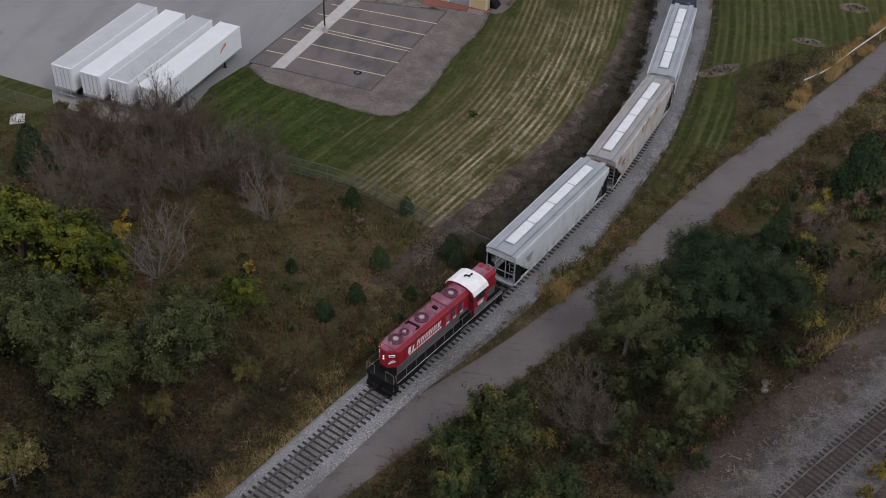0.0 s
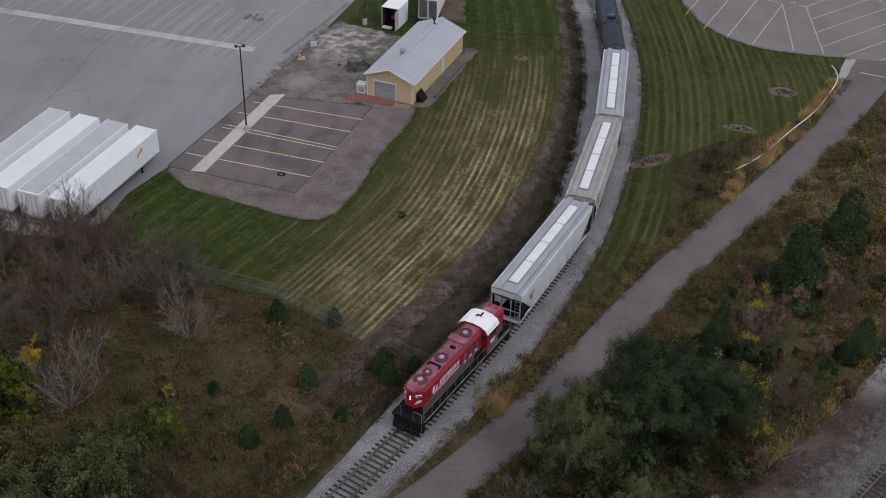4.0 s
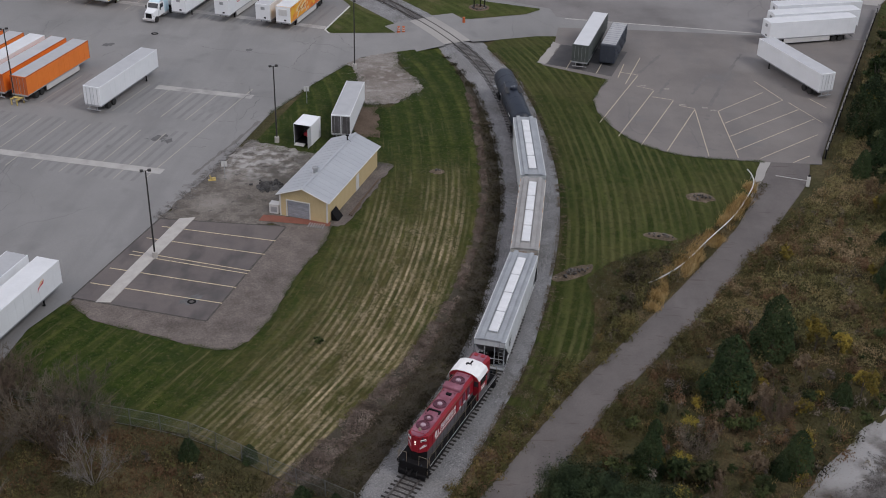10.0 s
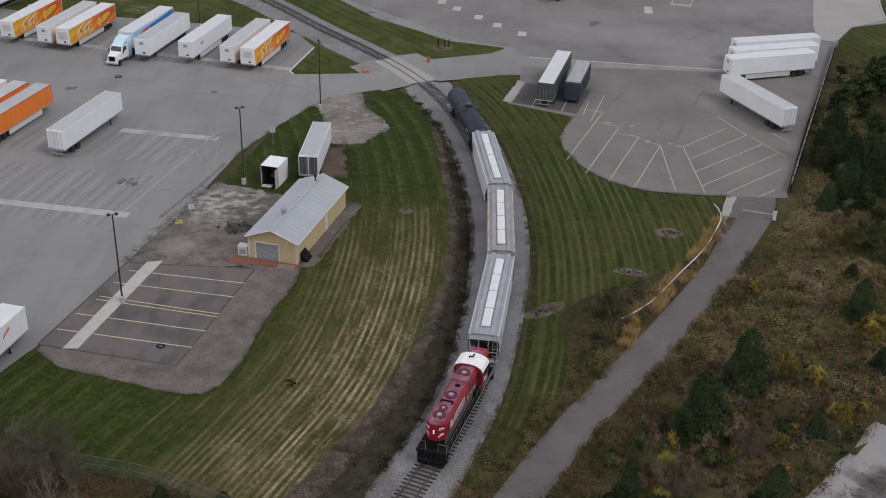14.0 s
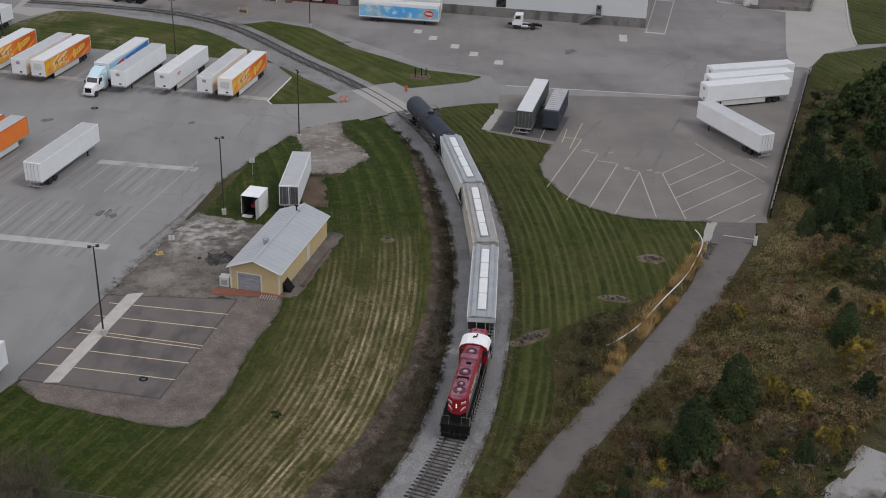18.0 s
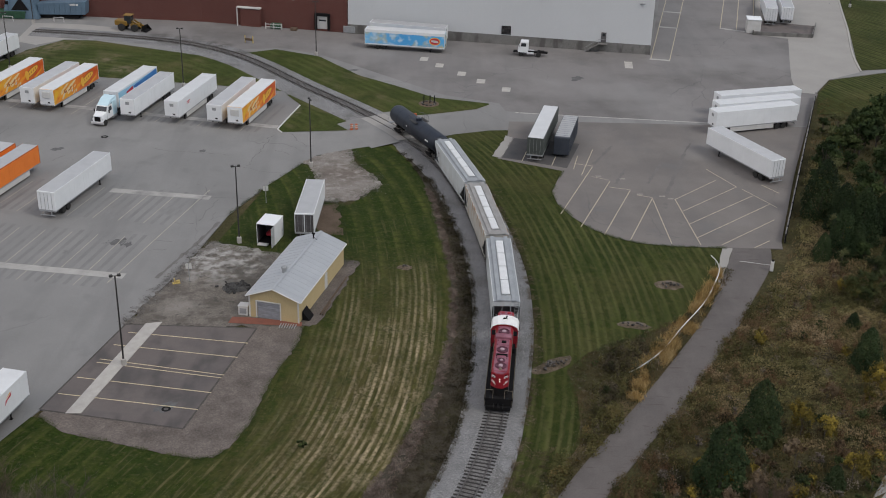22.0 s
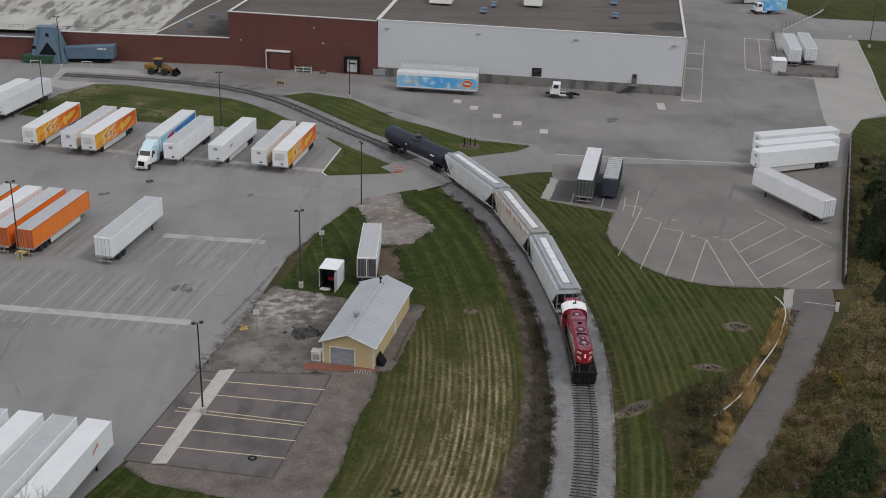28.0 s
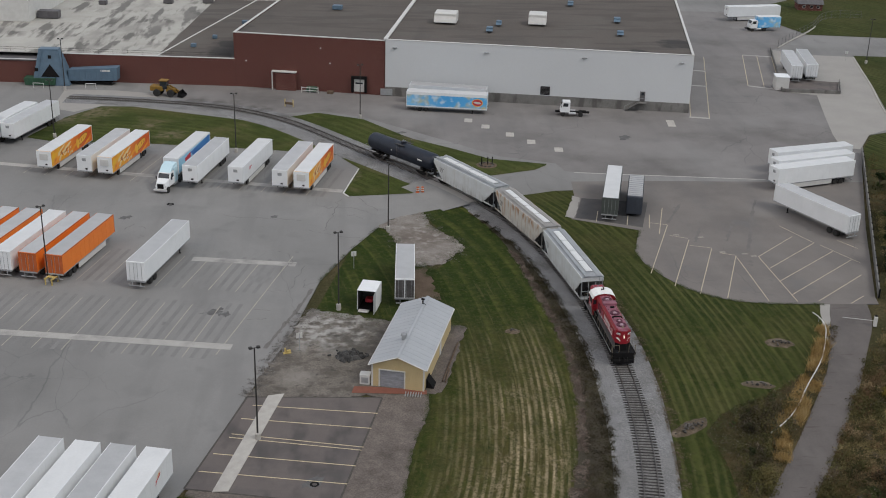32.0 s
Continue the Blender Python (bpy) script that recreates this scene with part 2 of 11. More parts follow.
M_servicegravel = mat("service_gravel", (0.052, 0.038, 0.031), (0.032, 0.023, 0.019), 0.35, 0.95, grain=0.55, gscale=4, bump=0.05, col3=(0.085, 0.066, 0.055), scale3=0.2)
M_ballast = mat("ballast", (0.222, 0.222, 0.226), (0.155, 0.154, 0.157), 0.6, 0.95, grain=0.75, gscale=8, bump=0.06, col3=(0.115, 0.11, 0.105), scale3=0.12)
M_sidingballast = mat("old_ballast", (0.105, 0.098, 0.094), (0.066, 0.06, 0.055), 0.5, 0.95, grain=0.8, gscale=6, bump=0.06, col3=(0.05, 0.042, 0.037), scale3=0.25)
M_crib = mat("oil_stained_stone", (0.165, 0.16, 0.158), (0.11, 0.105, 0.101), 0.6, 0.95, grain=0.75, gscale=8, bump=0.06, col3=(0.085, 0.08, 0.076), scale3=0.15)
M_ditch = mat("dark_ditch_earth", (0.034, 0.029, 0.019), (0.05, 0.041, 0.028), 0.7, 0.95, grain=0.5, gscale=5, bump=0.05)
M_lawn = mat("lawn_grass", (0.026, 0.04, 0.0065), (0.015, 0.028, 0.0045), 0.35, 0.95, grain=0.5, gscale=5, bump=0.05, spec=0.1)
M_lawn_e = mat("lawn_grass_even", (0.028, 0.038, 0.008), (0.018, 0.027, 0.0055), 0.3, 0.95, grain=0.5, gscale=5, bump=0.05, spec=0.1)
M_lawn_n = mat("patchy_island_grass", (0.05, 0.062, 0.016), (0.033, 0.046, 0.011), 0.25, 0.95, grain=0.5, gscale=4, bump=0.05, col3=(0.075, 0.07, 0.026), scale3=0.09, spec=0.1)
M_ground = mat("rough_ground", (0.06, 0.052, 0.026), (0.04, 0.04, 0.017), 0.25, 0.97, grain=0.5, gscale=3.5, bump=0.1, col3=(0.11, 0.082, 0.046), scale3=0.06, spec=0.1)
M_drygrass = mat("dry_brown_grass", (0.17, 0.105, 0.055), (0.12, 0.075, 0.04), 0.8, 0.95, grain=0.4, gscale=6, bump=0.03, col3=(0.08, 0.062, 0.032), scale3=0.3)
M_dirt = mat("brown_dirt", (0.12, 0.085, 0.06), (0.09, 0.062, 0.042), 0.5, 0.95, grain=0.3, gscale=6, bump=0.03)
M_joint = mat("dark_edge_and_shadow", (0.05, 0.045, 0.042), (0.08, 0.072, 0.066), 1.5, 0.95, grain=0.3, gscale=8)
M_yellowline = mat("yellow_line_paint", (0.58, 0.48, 0.31), (0.43, 0.36, 0.24), 1.6, 0.8, grain=0.2, gscale=8)
M_fadedline = mat("faded_stall_paint", (0.36, 0.335, 0.28), (0.27, 0.255, 0.225), 1.2, 0.85, grain=0.2, gscale=8)
M_tyremark = mat("tyre_worn_asphalt", (0.158, 0.155, 0.153), (0.185, 0.182, 0.18), 0.35, 0.85, grain=0.14, gscale=8, col3=(0.2, 0.197, 0.195), scale3=0.16)
M_paleyellow = mat("faded_lot_line_paint", (0.45, 0.39, 0.29), (0.33, 0.292, 0.225), 2.0, 0.8, grain=0.2, gscale=8)
M_whiteline = mat("white_line_paint", (0.45, 0.43, 0.4), (0.32, 0.31, 0.29), 2.0, 0.8, grain=0.2, gscale=8)
M_white = mat("white_trailer_paint", (0.72, 0.735, 0.75), (0.66, 0.675, 0.69), 0.4, 0.4, grain=0.03, gscale=6, rnd=0.05)
M_roofgrey = mat("trailer_roof_sheet", (0.4, 0.405, 0.415), (0.35, 0.355, 0.365), 0.5, 0.45, grain=0.06, gscale=4, rnd=0.1)
M_roofwhite = mat("trailer_roof_white", (0.58, 0.59, 0.6), (0.53, 0.54, 0.55), 0.5, 0.45, grain=0.05, gscale=4, rnd=0.06)
M_orange = mat("orange_trailer_paint", (0.75, 0.2, 0.03), (0.68, 0.17, 0.025), 0.4, 0.4, grain=0.04, gscale=6)
M_orangedoor = mat("orange_door_paint", (0.45, 0.1, 0.025), (0.38, 0.085, 0.02), 0.8, 0.5, grain=0.08, gscale=6)
M_black = mat("black_steel", (0.007, 0.007, 0.008), (0.012, 0.011, 0.011), 1.0, 0.8, grain=0.2, gscale=8, place=False, spec=0.12)
M_tyre = mat("tyre_rubber", (0.018, 0.018, 0.018), (0.025, 0.024, 0.023), 3.0, 0.85, grain=0.1, gscale=20, place=False)
M_alu = mat("bright_metal", (0.6, 0.6, 0.61), (0.5, 0.5, 0.52), 2.0, 0.4, 0.6, grain=0.08, gscale=10, place=False)
M_steel = mat("galvanised_steel", (0.33, 0.34, 0.35), (0.27, 0.28, 0.29), 1.5, 0.55, 0.3, grain=0.1, gscale=10, place=False)
M_rail = mat("rail_steel", (0.07, 0.06, 0.054), (0.15, 0.14, 0.135), 0.8, 0.5, 0.4, grain=0.15, gscale=10)
M_tie = mat("tie_timber", (0.016, 0.014, 0.013), (0.03, 0.026, 0.024), 2.0, 0.9, grain=0.3, gscale=8, rnd=0.3, stretch=(1, 1, 4))
M_red = mat("locomotive_red", (0.28, 0.009, 0.02), (0.22, 0.009, 0.018), 0.6, 0.42, grain=0.08, gscale=5, place=False)
M_redtop = mat("locomotive_roof_red", (0.29, 0.13, 0.17), (0.17, 0.045, 0.07), 0.7, 0.5, grain=0.2, gscale=4, place=False, col3=(0.12, 0.025, 0.04), scale3=0.5)
M_tanrail = mat("tan_handrail_paint", (0.2, 0.17, 0.125), (0.15, 0.125, 0.09), 1.0, 0.6, grain=0.1, gscale=8, place=False)
M_locogrey = mat("locomotive_grey", (0.11, 0.105, 0.11), (0.08, 0.075, 0.078), 0.8, 0.5, grain=0.12, gscale=5, place=False)
M_cabwhite = mat("white_cab_roof", (0.78, 0.78, 0.77), (0.68, 0.68, 0.67), 1.2, 0.5, grain=0.05, gscale=6, place=False)
M_fan = mat("dark_fan", (0.12, 0.035, 0.06), (0.07, 0.022, 0.035), 2.0, 0.6, grain=0.2, gscale=12, place=False)
M_fanhub = mat("pale_fan_hub", (0.4, 0.3, 0.34), (0.32, 0.22, 0.26), 2.0, 0.6, grain=0.1, gscale=12, place=False)
M_headlight = mat("lit_headlight", (1.0, 0.92, 0.8), (1.0, 0.92, 0.8), 1.0, 0.3, grain=0.0, emit=0.5, place=False)
M_glass = mat("dark_glass", (0.02, 0.024, 0.028), (0.03, 0.034, 0.04), 1.0, 0.12, grain=0.0, place=False, spec=0.6)
M_hopper = mat("pale_grey_hopper_paint", (0.52, 0.545, 0.56), (0.45, 0.47, 0.48), 0.5, 0.6, grain=0.08, gscale=4, place=False)
M_hopper_b = mat("rust_streaked_hopper_paint", (0.48, 0.47, 0.44), (0.4, 0.39, 0.36), 0.5, 0.65, grain=0.1, gscale=4, place=False)
M_hopperroof = mat("grey_hopper_roof", (0.3, 0.318, 0.335), (0.24, 0.255, 0.27), 0.7, 0.6, grain=0.12, gscale=5, place=False)
M_hopperroof_b = mat("brown_grey_hopper_roof", (0.29, 0.285, 0.28), (0.23, 0.222, 0.212), 0.7, 0.6, grain=0.12, gscale=5, place=False)
M_hatch = mat("white_hatch_cover", (0.66, 0.67, 0.68), (0.55, 0.56, 0.57), 0.8, 0.5, grain=0.06, gscale=5, place=False)
M_tank = mat("black_tank_paint", (0.011, 0.015, 0.025), (0.017, 0.022, 0.034), 0.5, 0.45, grain=0.12, gscale=4, place=False, spec=0.35)
M_brick = mat("red_brick", (0.098, 0.03, 0.023), (0.082, 0.025, 0.02), 0.15, 0.88, grain=0.12, gscale=6, bump=0.004)
M_whitewall = mat("white_metal_cladding", (0.54, 0.555, 0.57), (0.51, 0.525, 0.54), 0.05, 0.6, grain=0.02, gscale=3)
M_roofbrown = mat("brown_roof_ballast", (0.1, 0.086, 0.077), (0.08, 0.069, 0.061), 0.1, 0.95, grain=0.12, gscale=3, col3=(0.11, 0.1, 0.09), scale3=0.05)
M_roofpale = mat("pale_worn_roofing", (0.4, 0.39, 0.36), (0.32, 0.31, 0.285), 0.12, 0.9, grain=0.08, gscale=3)
M_base = mat("grey_concrete_base", (0.2, 0.195, 0.185), (0.14, 0.135, 0.13), 0.3, 0.9, grain=0.12, gscale=4)
M_yellowwall = mat("tan_yellow_siding", (0.5, 0.395, 0.22), (0.46, 0.365, 0.2), 0.4, 0.6, grain=0.04, gscale=6)
M_metalroof = mat("grey_metal_roof", (0.37, 0.385, 0.405), (0.33, 0.345, 0.365), 0.3, 0.5, 0.1, grain=0.05, gscale=5)
M_trim = mat("white_trim", (0.56, 0.555, 0.54), (0.5, 0.495, 0.48), 1.0, 0.6, grain=0.04, gscale=6)
M_door = mat("grey_roller_door", (0.3, 0.31, 0.34), (0.2, 0.21, 0.23), 1.2, 0.55, grain=0.08, gscale=5, stretch=(1, 1, 4))
M_pole = mat("dark_pole_steel", (0.03, 0.028, 0.027), (0.04, 0.038, 0.036), 1.0, 0.6, 0.2, grain=0.1, gscale=10, place=False)
M_bluegrey = mat("blue_grey_steel", (0.1, 0.16, 0.22), (0.085, 0.13, 0.18), 0.6, 0.6, grain=0.12, gscale=5)
M_navy = mat("navy_sheet", (0.03, 0.036, 0.05), (0.045, 0.052, 0.066), 0.6, 0.6, grain=0.12, gscale=5)
M_green = mat("green_steel", (0.03, 0.09, 0.05), (0.025, 0.07, 0.04), 0.6, 0.6, grain=0.12, gscale=5)
M_cat = mat("machine_yellow", (0.24, 0.135, 0.018), (0.17, 0.095, 0.016), 0.8, 0.55, grain=0.2, gscale=5)
M_barrierorange = mat("barrier_orange", (0.42, 0.1, 0.035), (0.36, 0.09, 0.03), 2.0, 0.6, grain=0.08, gscale=8)
M_rock = mat("grey_rock", (0.1, 0.092, 0.084), (0.05, 0.045, 0.04), 2.0, 0.9, grain=0.3, gscale=10, bump=0.02, rnd=0.6, place=False)
M_darkcont = mat("dark_green_grey_sheet", (0.075, 0.085, 0.08), (0.06, 0.068, 0.064), 0.7, 0.6, grain=0.1, gscale=5)
M_brickpaver = mat("red_paver", (0.2, 0.075, 0.05), (0.16, 0.06, 0.042), 1.0, 0.9, grain=0.15, gscale=8)
M_chain = mat("chain_link_wire", (0.15, 0.155, 0.15), (0.11, 0.114, 0.11), 1.0, 0.6, 0.3, grain=0.1, gscale=10)


# wet black spots on the flat roofs
STAINED = ((-19.4, 152.0, 6.0), (-19.0, 160.0, 5.0), (77.6, 139.0, 5.0), (68.0, 131.6, 2.2))

# sooty dark ground: x, y, reach
SOOTY = ((-24.0, 133.2, 4.0), (-18.4, 130.0, 5.5), (-11.6, 126.6, 5.0), (-5.4, 121.4, 4.0))
# dried and worn spots in the grass: x, y, inner and outer reach
DRY_SPOTS = ((-25.88, 109.58, 0.8, 3.6), (-30.72, 115.59, 0.5, 3.0), (-47.13, 119.99, 1, 5), (-41.71, 124.62, 1, 5), (9.12, 86.39, 0.5, 2.5))


def stripes():
    """Mower stripes, straw lines, cracks, tar and stains on the ground materials."""
    def along(m, comp, lo, hi):
        N, L = m.node_tree.nodes, m.node_tree.links
        sp = N.new("ShaderNodeSeparateXYZ")
        L.new(N.new("ShaderNodeTexCoord").outputs["UV"], sp.inputs[0])
        r = N.new("ShaderNodeMapRange")
        r.inputs[1].default_value, r.inputs[2].default_value = lo, hi
        L.new(sp.outputs[comp], r.inputs[0])
        return r.outputs[0]
    m = M_lawn
    # light and dark mower bands, broken up
    overlay(m, times(m, times(m, field(m, "wave", 0.35, 0.7, 0.12, (0.02, 1, 1), "UV", 90, 3.0, distortion=2.0), field(m, "noise", 0.35, 0.6, 0.2)), 0.75), (0.072, 0.08, 0.02))
    overlay(m, times(m, field(m, "wave", 0.5, 0.9, 0.12, (0.02, 1, 1), "UV", 82, 4.0, distortion=2.4), 0.55), (0.017, 0.028, 0.006))
    # marks of an older cut crossing them
    overlay(m, times(m, times(m, field(m, "wave", 0.5, 0.95, 0.17, (1, 0.02, 1), "UV", 24, 3.0, distortion=1.5), field(m, "noise", 0.4, 0.62, 0.12)), 0.5), (0.016, 0.026, 0.006))
    overlay(m, times(m, field(m, "noise", 0.46, 0.66, 0.14, detail=6.0), 0.6), (0.024, 0.036, 0.009))
    # wide dried area in the south half along the railway
    south = times(m, times(m, along(m, 0, 182, 146), along(m, 1, -30, -18)), field(m, "noise", 0.28, 0.5, 0.07, detail=6.0))
    overlay(m, times(m, south, times(m, field(m, "noise", 0.3, 0.58, 1.1, (0.4, 1, 1), "UV", detail=7.0), 0.6)), (0.075, 0.06, 0.023))
    overlay(m, times(m, south, times(m, field(m, "noise", 0.5, 0.66, 0.5, (0.5, 1, 1), "UV", detail=6.0), 0.7)), (0.036, 0.032, 0.011))
    # straw rows left by the mower, broken and uneven
    near = times(m, times(m, along(m, 0, 176, 146), along(m, 1, -23.5, -14.5)), times(m, along(m, 1, -7.3, -8.6), field(m, "noise", 0.3, 0.56, 0.1, detail=5.0)))
    overlay(m, times(m, times(m, near, field(m, "noise", 0.3, 0.55, 0.3, (0.3, 1, 1), "UV", detail=6.0)), 0.5), (0.08, 0.065, 0.026))
    wide = times(m, field(m, "wave", 0.25, 0.95, 0.4, (0.02, 1, 1), "UV", 90, 4.0, distortion=2.2), field(m, "noise", 0.38, 0.6, 0.45, (0.2, 1, 1), "UV", detail=8.0))
    overlay(m, times(m, times(m, wide, near), field(m, "noise", 0.25, 0.55, 3.0, detail=5.0)), (0.36, 0.29, 0.185))
    gaps = times(m, field(m, "wave", 0.6, 0.98, 0.44, (0.02, 1, 1), "UV", 270, 4.0, distortion=2.2), field(m, "noise", 0.4, 0.6, 0.8, (0.3, 1, 1), "UV", detail=6.0))
    overlay(m, times(m, times(m, gaps, near), 0.8), (0.028, 0.029, 0.009))
    patchy = times(m, field(m, "noise", 0.46, 0.64, 1.1, (0.3, 1, 1), "UV", detail=8.0), field(m, "noise", 0.4, 0.62, 2.6, (0.7, 1, 1), "UV", detail=6.0))
    overlay(m, times(m, times(m, patchy, near), 0.7), (0.25, 0.2, 0.135))
    # thin straw lines over the rest
    thin = times(m, field(m, "noise", 0.55, 0.66, 2.2, (0.06, 1, 1), "UV", detail=5.0), field(m, "noise", 0.4, 0.6, 0.14))
    overlay(m, times(m, thin, times(m, along(m, 0, 215, 150), 0.45)), (0.16, 0.13, 0.068))
    overlay(m, times(m, field(m, "noise", 0.55, 0.75, 2.2, detail=6.0), 0.5), (0.1, 0.085, 0.04))
    m = M_lawn_e
    overlay(m, times(m, times(m, field(m, "wave", 0.3, 0.75, 0.15, (0.03, 1, 1), "UV", 90, 5.0, distortion=2.6), field(m, "noise", 0.25, 0.55, 0.35, (0.25, 1, 1), "UV", detail=7.0)), 0.8), (0.06, 0.07, 0.019))
    overlay(m, times(m, times(m, field(m, "wave", 0.5, 0.95, 0.15, (0.02, 1, 1), "UV", 270, 5.0, distortion=2.6), field(m, "noise", 0.3, 0.6, 0.2)), 0.65), (0.015, 0.026, 0.006))
    overlay(m, times(m, times(m, field(m, "wave", 0.8, 1.0, 0.3, (0.08, 1, 1), "UV", 90, 6.0, distortion=3.0), field(m, "noise", 0.45, 0.65, 0.2)), 0.25), (0.13, 0.12, 0.055))
    overlay(m, times(m, field(m, "noise", 0.5, 0.72, 0.1, detail=6.0), 0.6), (0.072, 0.066, 0.024))
    overlay(m, times(m, field(m, "noise", 0.52, 0.68, 0.07, turn=40, detail=5.0), 0.6), (0.016, 0.03, 0.006))
    overlay(m, times(m, field(m, "noise", 0.52, 0.72, 1.6, (0.3, 1, 1), "UV", detail=7.0), 0.45), (0.085, 0.078, 0.034))
    overlay(m, times(m, times(m, field(m, "wave", 0.45, 0.95, 0.3, (0.02, 1, 1), "UV", 90, 5.0, distortion=2.6), field(m, "noise", 0.38, 0.62, 0.16, (0.5, 1, 1), "UV", detail=6.0)), 0.6), (0.09, 0.088, 0.034))
    overlay(m, times(m, field(m, "noise", 0.45, 0.62, 0.06, turn=20, detail=5.0), 0.35), (0.044, 0.043, 0.014))
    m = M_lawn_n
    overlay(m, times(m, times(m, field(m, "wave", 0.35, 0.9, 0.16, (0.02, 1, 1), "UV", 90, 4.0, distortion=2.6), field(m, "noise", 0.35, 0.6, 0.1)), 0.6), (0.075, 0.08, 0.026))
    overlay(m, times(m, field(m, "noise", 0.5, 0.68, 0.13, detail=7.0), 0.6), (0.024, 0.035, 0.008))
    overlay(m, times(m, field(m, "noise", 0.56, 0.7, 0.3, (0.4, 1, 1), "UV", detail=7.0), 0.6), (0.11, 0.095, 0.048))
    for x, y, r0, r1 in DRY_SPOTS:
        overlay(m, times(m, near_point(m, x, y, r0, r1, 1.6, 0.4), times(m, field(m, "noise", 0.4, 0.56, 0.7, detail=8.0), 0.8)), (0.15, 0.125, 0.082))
    # uneven growth: yellowish and dark tufts
    for m in (M_lawn, M_lawn_e):
        overlay(m, times(m, field(m, "noise", 0.5, 0.68, 0.9, detail=8.0), 0.25), (0.08, 0.08, 0.022))
        overlay(m, times(m, field(m, "noise", 0.54, 0.7, 1.7, turn=25, detail=7.0), 0.45), (0.014, 0.022, 0.005))
    for m in (M_asphalt, M_asphalt_e, M_asphalt_c):
        gap = times(m, field(m, "crack", 0.0032, 0.0006, 0.05, (1, 0.45, 1), turn=12, distortion=4.0), field(m, "noise", 0.5, 0.6, 0.04))
        overlay(m, times(m, gap, 0.5), (0.075, 0.074, 0.076))
        gap = times(m, field(m, "crack", 0.009, 0.002, 0.13, turn=30, distortion=1.6), field(m, "noise", 0.56, 0.66, 0.035))
        overlay(m, times(m, gap, 0.5), (0.08, 0.08, 0.08))
        overlay(m, times(m, field(m, "noise", 0.5, 0.75, 0.35, (0.7, 0.09, 1), turn=-12), 0.4), (0.115, 0.112, 0.112))
        overlay(m, times(m, field(m, "noise", 0.6, 0.72, 0.16, (1, 1, 1)), 0.5), (0.13, 0.127, 0.127))
        overlay(m, times(m, field(m, "noise", 0.7, 0.74, 0.3, (1, 1, 1)), 0.4), (0.085, 0.083, 0.083))
        overlay(m, times(m, field(m, "noise", 0.56, 0.7, 0.045), 0.45), (0.235, 0.23, 0.225))
    for m in (M_asphalt, M_asphalt_c, M_ballast):
        for x, y, r in SOOTY:
            overlay(m, times(m, times(m, near_point(m, x, y, r * 0.3, r, r * 0.35, 0.3), field(m, "noise", 0.3, 0.55, 0.5, (1, 0.6, 1), detail=7.0)), 0.85), (0.062, 0.056, 0.051))
    m = M_lot
    overlay(m, times(m, field(m, "noise", 0.5, 0.68, 0.35, (1, 0.5, 1), turn=-12), 0.75), (0.058, 0.054, 0.053))
    overlay(m, times(m, near_point(m, 6.6, -6.0, 0.6, 2.4, 0.8, 0.8), 0.6), (0.05, 0.047, 0.047))
    overlay(m, times(m, field(m, "noise", 0.55, 0.7, 0.25, (0.3, 1.6, 1), turn=8), 0.5), (0.08, 0.075, 0.073))
    m = M_trail
    overlay(m, times(m, field(m, "noise", 0.63, 0.69, 0.8, (0.35, 2.6, 1), turn=8), 0.6), (0.055, 0.04, 0.034))
    overlay(m, times(m, field(m, "noise", 0.5, 0.72, 0.25, (1.6, 0.35, 1), turn=-34), 0.5), (0.135, 0.122, 0.116))
    m = M_roofpale
    overlay(m, times(m, times(m, field(m, "noise", 0.5, 0.6, 0.5, (1, 0.16, 1), detail=7.0), field(m, "noise", 0.46, 0.58, 0.07)), 0.9), (0.1, 0.095, 0.088))
    overlay(m, times(m, field(m, "noise", 0.57, 0.63, 0.22, (1.3, 0.28, 1), detail=8.0), 0.8), (0.095, 0.09, 0.085))
    overlay(m, times(m, field(m, "noise", 0.56, 0.66, 0.09, (1.3, 0.5, 1), detail=6.0), 0.6), (0.2, 0.19, 0.175))
    m = M_roofbrown
    for x, y, r in STAINED:
        overlay(m, times(m, near_point(m, x, y, r * 0.5, r, r * 0.4, 0.35), 0.85), (0.024, 0.023, 0.023))
    overlay(m, times(m, field(m, "noise", 0.52, 0.6, 0.3, (0.2, 1, 1), detail=6.0), 0.5), (0.055, 0.048, 0.044))
    overlay(m, times(m, field(m, "noise", 0.6, 0.7, 0.06, (1, 0.4, 1)), 0.7), (0.06, 0.055, 0.052))
    m = M_whitegravel
    overlay(m, times(m, field(m, "noise", 0.5, 0.62, 0.5, detail=7.0), 0.8), (0.075, 0.066, 0.056))
    pale = near_point(m, 6.6, 27.0, 2.5, 8.5, 1.8, 0.45)
    overlay(m, times(m, pale, field(m, "noise", 0.42, 0.6, 0.7, detail=8.0)), (0.32, 0.31, 0.295))
    overlay(m, times(m, near_point(m, 12.0, 24.0, 2.0, 7.0, 1.5, 0.4), times(m, field(m, "noise", 0.4, 0.56, 0.6, detail=8.0), 0.8)), (0.062, 0.057, 0.05))
    overlay(m, times(m, near_point(m, 3.5, 14.0, 0.5, 3.0, 1.2, 0.8), 0.6), (0.24, 0.22, 0.2))
    overlay(m, times(m, field(m, "noise", 0.6, 0.68, 0.9, turn=50, detail=7.0), 0.7), (0.05, 0.046, 0.04))
    m = M_paleg
    overlay(m, times(m, near_point(m, 20.6, 58.5, 2.0, 6.5, 1.6, 0.5), field(m, "noise", 0.3, 0.52, 0.8, detail=7.0)), (0.13, 0.108, 0.092))
    overlay(m, times(m, field(m, "noise", 0.56, 0.66, 0.7, detail=6.0), 0.5), (0.33, 0.315, 0.295))
